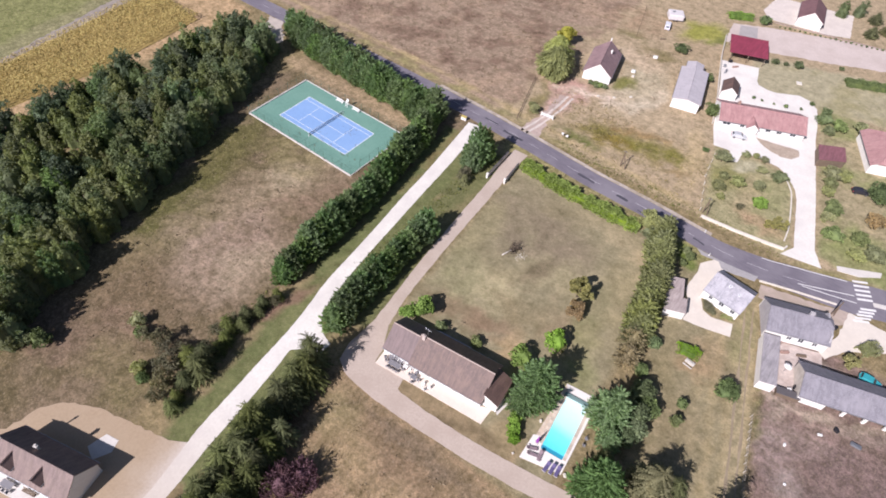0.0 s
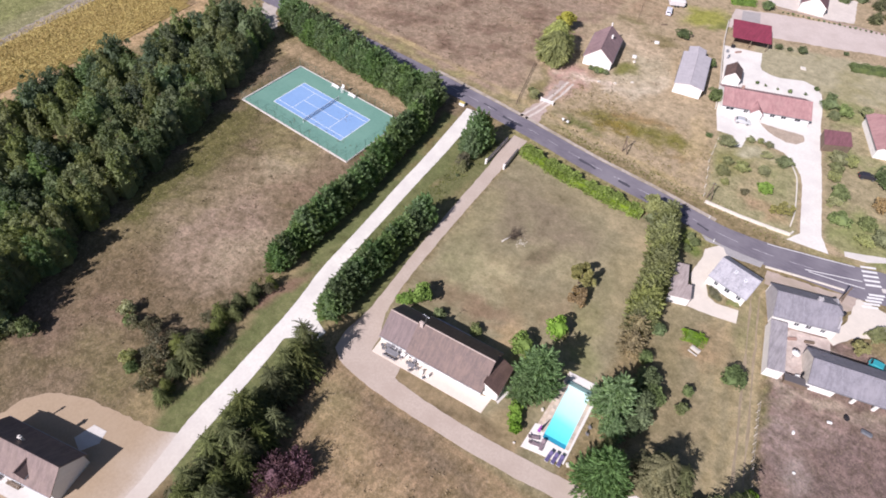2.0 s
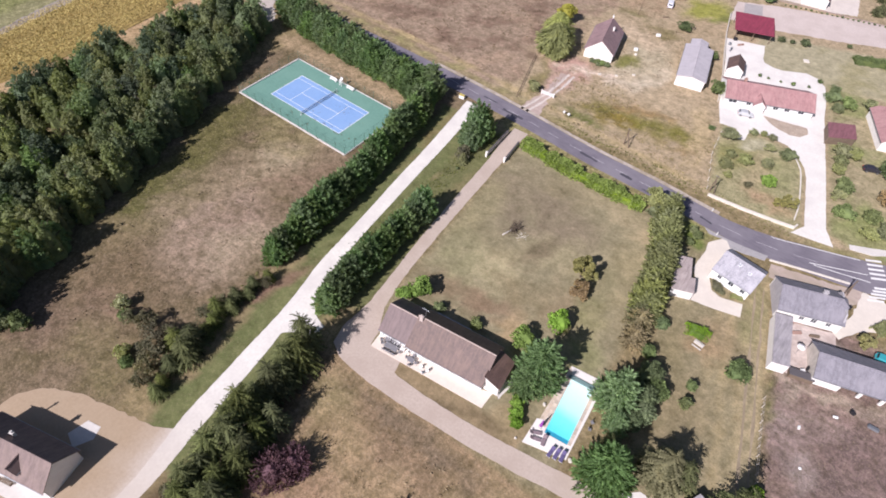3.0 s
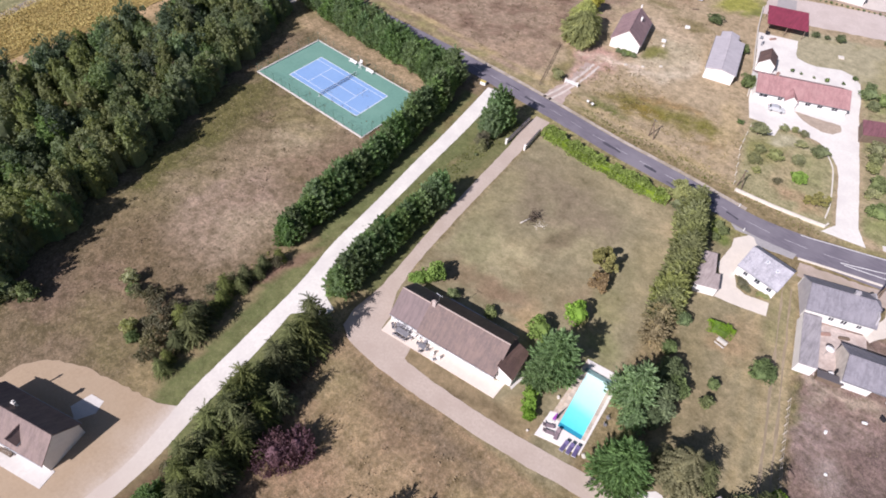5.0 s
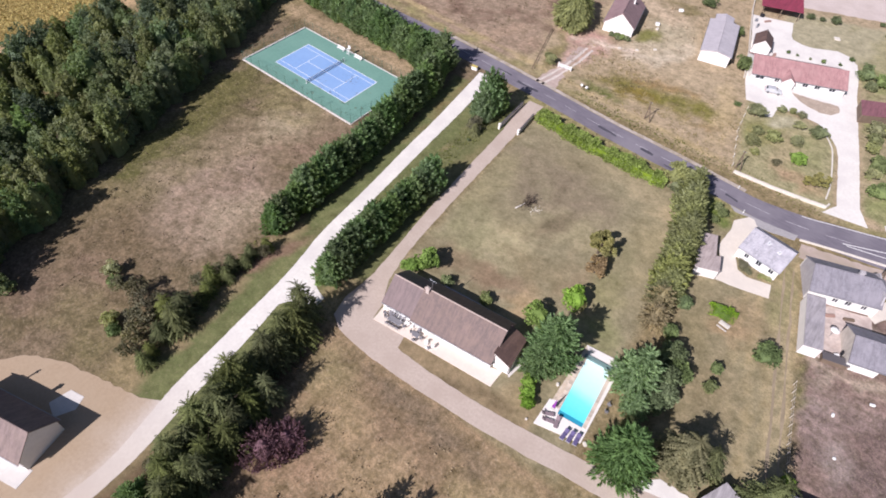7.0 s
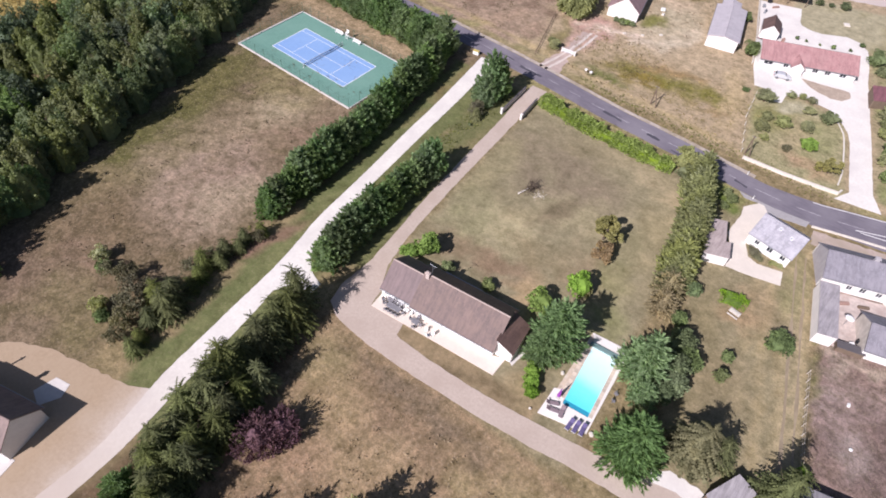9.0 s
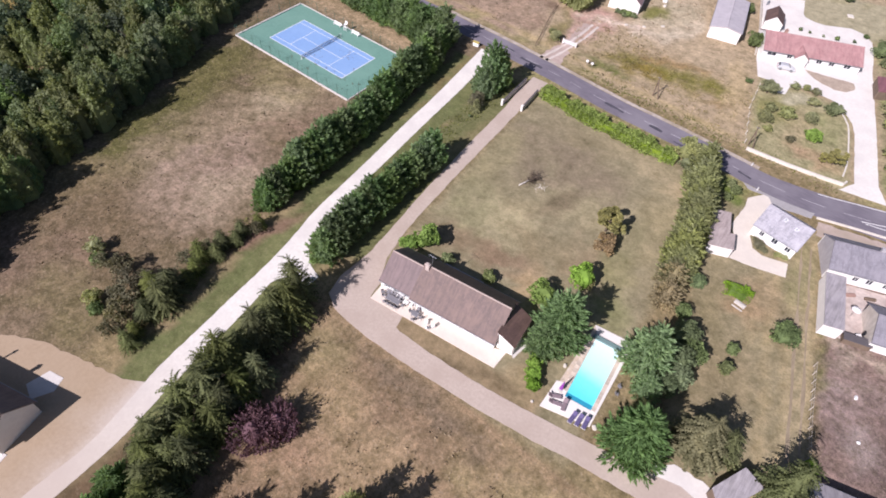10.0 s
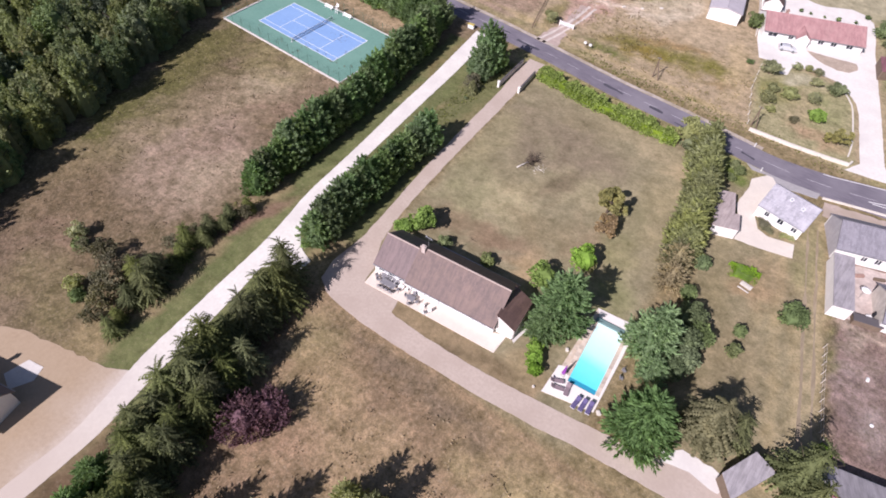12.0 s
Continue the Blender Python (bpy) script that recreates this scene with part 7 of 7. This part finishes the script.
for x, y, s, k in ((16.6, -67.6, 0.72, "garden1"), (19.0, -68.8, 0.45, "roundbush"), (20.6, -68.6, 0.55, "sparse"), (24.0, -67.4, 0.75, "sparse"), (26.8, -68.2, 0.7, "sparse"), (28.6, -66.2, 0.55, "sparse"), (25.8, -73.4, 0.75, "garden0"), (27.6, -74.4, 0.45, "roundbush"), (29.6, -70.4, 0.85, "sparse"), (31.6, -72.4, 0.8, "sparse"), (32.8, -75.0, 0.6, "sparse"), (33.2, -47.8, 0.5, "sparse"), (30.4, -55.4, 0.5, "sparse"), (30.0, -59.6, 0.55, "sparse"), (31.6, -63.4, 0.6, "sparse")):
    plant(k, x, y, s * 1.55, group="scrub on the meadow")
plant("purple", 61.4, -72.0, 1.12, 0.9)
plant("purple", 62.8, -69.0, 0.95, 0.9)
plant("fir0", 53.8, -87.2, 0.8, 0.75)
plant("fir1", 55.4, -91.0, 0.85, 0.8)
plant("spruce1", 60.4, -88.5, 1.15)
plant("spruce0", 61.2, -84.6, 0.85)
plant("spruce2", 58.2, -79.5, 0.95)
plant("spruce0", 57.4, -84.5, 1.0)
plant("scrub", 51.2, -83.3, 0.8)
plant("hedge2", 78.8, -71.0, 0.95, 1.25)
plant("hedge0", 82.2, -70.0, 0.95, 1.25)
plant("hedge0", 72.4, -79.4, 1.0, 1.2)
# unseen conifer, its shadow standing in for that of a building further south
plant("hedge1", 66.5, -87, 1.2, 1.2)
# round the house and pool
plant("lime0", 57.2, -30.4, 1.75, 1.1, label="round bright lime-green shrub behind the house")
plant("lime1", 55.0, -32.4, 1.25, 0.8)
plant("shrub0", 62.2, -30.8, 0.9)
plant("shrub1", 69.8, -29.2, 0.95, label="airy dark shrub behind the house")
plant("fir0", 84.7, -31.6, 1.22, 0.98)
plant("fir1", 83.9, -34.8, 0.8, 0.8)
plant("lime1", 79.0, -27.0, 1.75)
plant("lime0", 81.6, -27.8, 1.3)
plant("lime1", 82.4, -20.0, 1.7, 1.2)
plant("autumn", 83.4, -19.6, 0.7)
for x, y in ((84.6, -38.0), (85.4, -39.6), (86.2, -41.0)):
    plant("lime0", x, y, 0.95, 1.0, group="small lime shrubs by the pool")
plant("autumn", 79.6, -5.8, 1.55, 1.0)
plant("autumn", 81.4, -5.6, 0.9)
plant("rust", 81.4, -10.4, 1.35, 0.85)
plant("rust", 80.6, -9.2, 0.8)
plant("fir1", 97.4, -27.4, 1.14, 1.0)
plant("fir0", 99.8, -31.0, 0.62, 0.8)
plant("spruce1", 100.8, -34.2, 0.6, 0.8)
for x, y, q in ((100.2, -19.0, 1.35), (102.4, -21.0, 1.2), (101.4, -23.6, 1.4), (102.6, -26.2, 1.2), (101.8, -28.6, 1.1), (98.2, -14.0, 0.8), (97.6, -6.6, 0.8)):
    plant("roundbush", x, y, q, 1.15, group="bushes behind the pool firs")
plant("fir1", 102.0, -40.4, 1.3, 0.85)
plant("olive", 109.2, -33.8, 1.25)
plant("spruce1", 112.2, -32.4, 0.95, 0.8)
plant("spruce2", 120.4, -33.2, 1.25)
plant("spruce0", 122.6, -35.6, 0.95)
plant("lime1", 122.6, -26.6, 0.9)
plant("roundbush", 112.8, -7.8, 1.25)
plant("shrub0", 107.4, -15.4, 0.8, 1.2)
plant("shrub1", 107.9, -19.4, 0.9, 1.2)
plant("shrub1", 84.2, 20.0, 1.6, label="round green shrub at the end of the lime hedge")
plant("shrub0", 94.4, 20.2, 0.9)
plant("shrub1", 93.6, 17.8, 0.7)


# on the neighbour's terrace
garden_table(27.4, -98.6, LA, 2.2, 1.1, M_DARKMETAL, "long grey garden table on the neighbour's terrace", 0.08)
for du, dv in ((-0.8, -0.9), (0.0, -0.9), (0.8, -0.9), (-0.8, 0.9), (0.8, 0.9)):
    garden_chair(*on_axis(27.4, -98.6, LA, du, dv), LA + (180 if dv < 0 else 0), M_DARKMETAL, "chairs on the neighbour's terrace", 0.08)
garden_bench(31.0, -97.2, LA, M_WOOD, "brown wooden bench on the neighbour's terrace")


def clipped_hedge(name, label, line, w, h, material, seed, per=70, group="", leaf=0.3, uneven=0.0):
    """A clipped hedge: a rounded body covered with small leaves."""
    root = thing(name, Matrix(), label, "hedge", group)
    rs = np.random.RandomState(seed)
    pts = resample(line, max(2, int(sum(math.dist(a, b) for a, b in zip(line, line[1:])) / 0.8)))
    P, A = [], []
    bm = bmesh.new()
    inner = w * (0.38 - 0.2 * min(1, uneven * 2))
    ends = max(1, int(w * 0.35 / 0.8))
    mid = pts[ends:-ends]
    ribbon(bm, offset_line(mid, inner), offset_line(mid, -inner), h * (0.86 - 0.4 * min(1, uneven * 2)), 0.1, seed, h * (0.86 - 0.4 * min(1, uneven * 2)))
    part("inner_growth", bm, material, root)
    total = len(pts) - 1
    for i, ((ax, ay), (bx, by)) in enumerate(zip(pts, pts[1:])):
        d = math.hypot(bx - ax, by - ay)
        near = min(i + 0.5, total - i - 0.5) * d / (w / 2)
        round_end = math.sqrt(1 - (1 - min(1, near)) ** 2)
        nx, ny = -(by - ay) / d, (bx - ax) / d
        k, q, a = rs.uniform(0, 1, per), rs.uniform(0.1, 1, per), rs.uniform(0, math.pi, per)
        lump = 1 + 0.15 * math.sin(ax * 1.7) + rs.normal(size=per) * 0.06 + uneven * (math.sin(ax * 0.53 + 1) + 0.7 * math.sin(ax * 1.13) + 0.5 * math.sin(ax * 2.9))
        lump = lump * (0.35 + 0.65 * round_end)
        off, z = np.cos(a) * w / 2 * lump, np.minimum(1, np.sin(a) * 1.3) * h * lump
        P.append(np.stack([ax + (bx - ax) * k + nx * off, ay + (by - ay) * k + ny * off, np.maximum(z, 0.1)], -1))
        A.append(np.stack([nx * np.cos(a), ny * np.cos(a), np.sin(a)], -1) + rs.normal(size=(per, 3)) * 0.7)
    P, A = np.concatenate(P), np.concatenate(A)
    ob = new("leaves", leaf_mesh("leaves", P, A, leaf * rs.uniform(0.6, 1.3, len(P)), 0.7, material, rs))
    ob.parent = root


clipped_hedge("lime_hedge", "bright lime-green hedge along the road", [(48.4, 21.5), (56, 20.6), (63.5, 20.2), (72, 20.4), (81.5, 20.6)], 3.3, 2.1, F_HEDGELIME, 1, 340, uneven=0.14, leaf=0.36)
clipped_hedge("dark_hedge", "darker green growth behind the lime hedge", [(49.0, 23.2), (56, 22.2), (63.5, 21.8), (72, 21.8), (81, 22.0)], 1.3, 0.8, F_SCRUB, 9, 40, uneven=0.25)
clipped_hedge("clipped_hedge", "clipped green hedge block on the mown plot", [(101.4, -3.9), (103.6, -3.3), (106.2, -3.1)], 2.5, 1.5, F_LIME, 2, 520, leaf=0.17)
clipped_hedge("garden_hedge", "green hedge block in the far garden", [(60.5, 137), (68.5, 142)], 4.0, 1.6, F_LIME, 3, 130)
clipped_hedge("lane_hedge", "green hedge along the far lane", [(104, 122.5), (116, 128.5), (130, 133)], 4.0, 1.6, F_SHRUB, 4, 120)
clipped_hedge("yard_hedge", "green hedge beside the gravel apron", [(131.5, 19.5), (134.5, 23.4)], 3.0, 1.5, F_GARDEN, 5, 200)
# northern gardens
plant("willow", 33.0, 62.6, 1.26, 0.92)
plant("willow", 30.6, 67.8, 1.08, 1.12)
plant("yellow", 27.0, 80.2, 1.35, 1.05, label="yellow-leaved bushy tree beside the willow")
for x, y, s in ((43.8, 66.3, 0.75), (45.2, 66.6, 0.85), (46.6, 66.8, 0.9), (48.2, 67.2, 0.8), (46.0, 65.8, 0.7)):
    plant("shrub0" if x > 43 else "garden0", x, y, s, 0.6, group="shrubs round the field cottage")
for q in range(22):
    plant("border", 77.5 + q * 1.6, 143.2 + q * 0.5, 0.2 + 0.05 * (q % 3), 0.9, label="small dark bush of a dotted lane border", group="lane border")
for x, y, q in ((84.6, 93.6, 0.34), (87.0, 94.2, 0.26), (90.4, 95.0, 0.24), (93.6, 95.8, 0.4), (97.6, 98.0, 0.3)):
    plant("border", x, y, q, 1.1, label="small dark shrub behind the long house", group="small shrubs behind the long house")
plant("scrub", 102.6, 10.0, 0.75, 0.4, label="low grey-green bush at the cottage wall")
plant("scrub", 103.8, 9.2, 0.6, 0.4, label="low grey-green bush at the cottage wall")
plant("garden0", 106.4, 9.8, 0.7, 0.5)
plant("garden1", 107.6, 10.2, 0.5, 0.5)
plant("shrub0", 93.0, 21.6, 0.8)
plant("garden0", 38.7, 42.4, 1.3, 0.8)
plant("garden1", 36.9, 44.4, 0.9, 0.7)
plant("darkbush", 77.8, 76.4, 1.35)
plant("darkbush", 70.4, 92.4, 0.9)
plant("darkbush", 57.4, 103.0, 1.35, 0.6)
plant("darkbush", 82.6, 60.0, 0.55, 0.6)
for x, y, s, k in ((87.6, 59.0, 1.55, "garden0"), (92.0, 65.4, 0.75, "garden1"), (94.4, 66.6, 0.7, "garden0"), (96.6, 66.6, 0.75, "garden1"), (94.0, 52.4, 1.2, "garden1"), (90.6, 47.4, 1.25, "garden0"), (90.2, 52.6, 0.9, "garden1"), (97.4, 61.4, 1.0, "garden0"), (98.8, 54.6, 1.15, "garden0"), (100.8, 48.2, 1.3, "lime1"), (102.2, 61.6, 1.35, "shrub1"), (92.4, 44.7, 0.7, "garden1"), (107.0, 43.4, 1.1, "autumn"), (105.2, 42.4, 0.7, "autumn"), (97.4, 44.4, 0.5, "scrub"), (104.6, 96.0, 1.5, "shrub1"), (108.7, 95.6, 1.5, "shrub0"), (107.0, 92.0, 1.2, "shrub1"), (114.0, 98.8, 1.5, "garden0"), (112.6, 72.6, 1.5, "garden1"), (115.6, 73.4, 1.4, "garden0"), (113.0, 68.6, 1.2, "garden1"), (113.6, 64.6, 1.3, "garden0"), (116.0, 59.0, 1.6, "shrub0"), (115.6, 54.6, 1.3, "garden0"), (118.5, 49.2, 1.6, "shrub1"), (124.2, 52.4, 1.5, "shrub0"), (128.0, 49.0, 1.6, "garden1"), (124.8, 72.0, 1.7, "darkbush"), (126.3, 60.4, 1.5, "rust"), (124.6, 46.0, 1.4, "garden0"), (104.0, 101.5, 0.7, "darkbush"), (99.4, 103.0, 0.4, "darkbush"), (130.6, 14.6, 1.0, "autumn")):
    plant(k, x, y, s * 1.15, 0.75, group="garden shrubs north of the road")
for x, y in ((92, 168), (97, 173), (103, 172), (108, 166), (114, 168), (104, 160)):
    plant("wood2" if x < 100 else "olive", x, y, 0.75, 0.8, label="leafy tree beyond the far lane", group="trees beyond the lane")
for x, y, s in ((83.5, 118.2, 0.7), (86.6, 119.6, 0.5), (90.0, 121.0, 0.9), (72.5, 141.4, 1.2), (101.5, 130.0, 0.5)):
    plant("darkbush", x, y, s, 0.8, group="bushes along the lane")

# fallen bare tree on the lawn
root = thing("fallen_tree", Matrix.Translation((61.0, -6.8, 0)), "dead fallen tree with bare twigs on the lawn", "dead tree")
bm = bmesh.new()
add_cyl(bm, (0, 0, 0.15), (0.9, 2.4, 0.45), 0.17, 0.08, 7)
part("trunk", bm, M_STONE, root, "bleached trunk")
rnd = random.Random(77)
bm = bmesh.new()
for k in range(150):
    a = Vector((1.3 + rnd.gauss(0, 0.55), 3.2 + rnd.gauss(0, 1.1), rnd.uniform(0.1, 0.9)))
    add_cyl(bm, a, a + Vector((rnd.uniform(-0.9, 0.9), rnd.uniform(-0.7, 1.1), rnd.uniform(-0.1, 0.8))), 0.05, 0.015, 4)
part("twigs", bm, M_BARK, root, "dark bare twigs")
bm = bmesh.new()
for k in range(26):
    a = Vector((3.6 + rnd.gauss(0, 0.6), 2.4 + rnd.gauss(0, 0.7), 0.06))
    add_cyl(bm, a, a + Vector((rnd.uniform(-0.6, 0.6), rnd.uniform(-0.6, 0.6), rnd.uniform(0, 0.1))), 0.035, 0.02, 4)
part("broken_twigs", bm, M_STONE, root, "pale broken twigs on the grass")

# ---- maize field beyond the wood ----
rs = np.random.RandomState(8)
N = 46000
u, v = rs.uniform(0, 1, N), rs.uniform(0, 1, N)
rowsn = 20
v = (np.floor(v * rowsn) + 0.5 + rs.normal(size=N) * 0.16) / rowsn
yy = -120 + u * 131
east = np.interp(yy, [-120, -52, -21, 10], [-66, -64.6, -62.6, -66.0])
west = np.interp(yy, [-120, -42, 3, 12], [-84, -84, -90, -84])
xx = west + (east - west) * v
P = np.stack([xx, yy, rs.uniform(0.9, 2.0, N)], -1)
A = np.stack([rs.normal(size=N) * 0.7, rs.normal(size=N) * 0.7, rs.uniform(0.1, 0.7, N)], -1)
m, nt, bsdf = tree_of("ripe_maize")
geo = nt.nodes.new("ShaderNodeNewGeometry")
n = noise_node(nt, 0.09, 3, 0.6, (2.0, 0.25, 1), 4)
col = ramp(nt, geo.outputs["Random Per Island"], [(0.0, (0.38, 0.30, 0.096)), (0.6, (0.44, 0.35, 0.118)), (1.0, (0.50, 0.405, 0.150))])
col = mix(nt, ramp(nt, n.outputs[0], [(0.45, (0, 0, 0)), (0.6, (0.6, 0.6, 0.6))]), col, (0.34, 0.255, 0.085))
nt.links.new(col, bsdf.inputs["Base Color"])
bsdf.inputs["Roughness"].default_value = 0.8
tagged(new("maize_field", leaf_mesh("maize_field", P, A, 0.5 * rs.uniform(0.7, 1.3, N), 0.4, m, rs)), "field of ripe yellow maize in rows", "maize", kind="stuff")
sheet("maize_soil", [(-84, -120), (-66, -120), (-64.6, -52), (-62.6, -21), (-66, 10.4), (-84, 12), (-90, 3), (-84, -42)], 0.02, surface("stubble_soil", (0.36, 0.265, 0.095), 0.95, 1.5, 0.2, 0.25), "yellow-brown soil under the maize", 0.3, 30)
sheet("field_track", [(-93, 26), (-90.4, 2), (-87.2, -18), (-84.6, -42), (-84.4, -70), (-84.4, -120), (-86.8, -120), (-86.6, -60), (-86.8, -41), (-90.0, -24), (-93.6, -6), (-98, 26)], 0.02, surface("grey_track", (0.285, 0.245, 0.21), 0.95, 1.5, 0.3, 0.2), "pale earth track beyond the maize", 0.4, 31)
sheet("field_access", [(-40, 14), (-38, 20), (-46, 27.4), (-52, 27.4), (-47, 20), (-46, 12)], 0.02, surface("pale_stony_earth", (0.46, 0.40, 0.35), 0.95, 1.2, 0.3, 0.2), "pale stony field entrance off the road", 0.5, 32)

# low weeds and dry tufts over the rough ground
rs = np.random.RandomState(15)


def tufts(name, label, boxes, count, size, material):
    P = []
    area = [abs((x1 - x0) * (y1 - y0)) for x0, x1, y0, y1 in boxes]
    for (x0, x1, y0, y1), a in zip(boxes, area):
        n = int(count * a / sum(area))
        c = np.stack([rs.uniform(x0, x1, n // 5 + 1), rs.uniform(y0, y1, n // 5 + 1)], -1)
        q = c[rs.randint(0, len(c), n)] + rs.normal(size=(n, 2)) * 0.5
        P.append(np.c_[q, rs.uniform(0.03, 0.22, n)])
    P = np.concatenate(P)
    A = rs.normal(size=P.shape) * np.array([1, 1, 0.5]) + np.array([0, 0, 0.4])
    tagged(new(name, leaf_mesh(name, P, A, size * rs.uniform(0.5, 1.5, len(P)), 0.5, material, rs)), label, "grass", kind="stuff")


tufts("field_weeds", "brown and olive weeds over the rough field", [(-20, 24, 40, 130), (44, 62, 38, 100), (-60, -20, 40, 150)], 6000, 0.42, foliage("field_weeds", (0.19, 0.15, 0.105), (0.31, 0.245, 0.175), 0.02))
tufts("field_brush", "olive and rusty brush over the roadside field", [(52, 90, 38, 56), (40, 62, 44, 60)], 2200, 0.36, foliage("field_brush", (0.20, 0.17, 0.085), (0.33, 0.275, 0.155), 0.02))
tufts("verge_grass", "green grass tufts along drive and road", [(38.8, 43, -30, 20), (29, 33, -60, -44), (50, 110, 33.5, 37)], 3000, 0.35, foliage("verge_grass", (0.06, 0.075, 0.025), (0.16, 0.17, 0.06), 0.03))
tufts("meadow_weeds", "small brown dead weeds on the dry meadow", [(-2, 25, -58, 4), (4, 24, -76, -58), (-12, 4, -50, -4)], 1500, 0.34, foliage("dead_weeds", (0.13, 0.10, 0.07), (0.22, 0.17, 0.12), 0.01))
tufts("stubble_weeds", "pale and brown dead stalks on the dry field", [(62, 112, -82, -53)], 1100, 0.34, foliage("dead_stalks", (0.14, 0.105, 0.07), (0.36, 0.29, 0.20), 0.01))
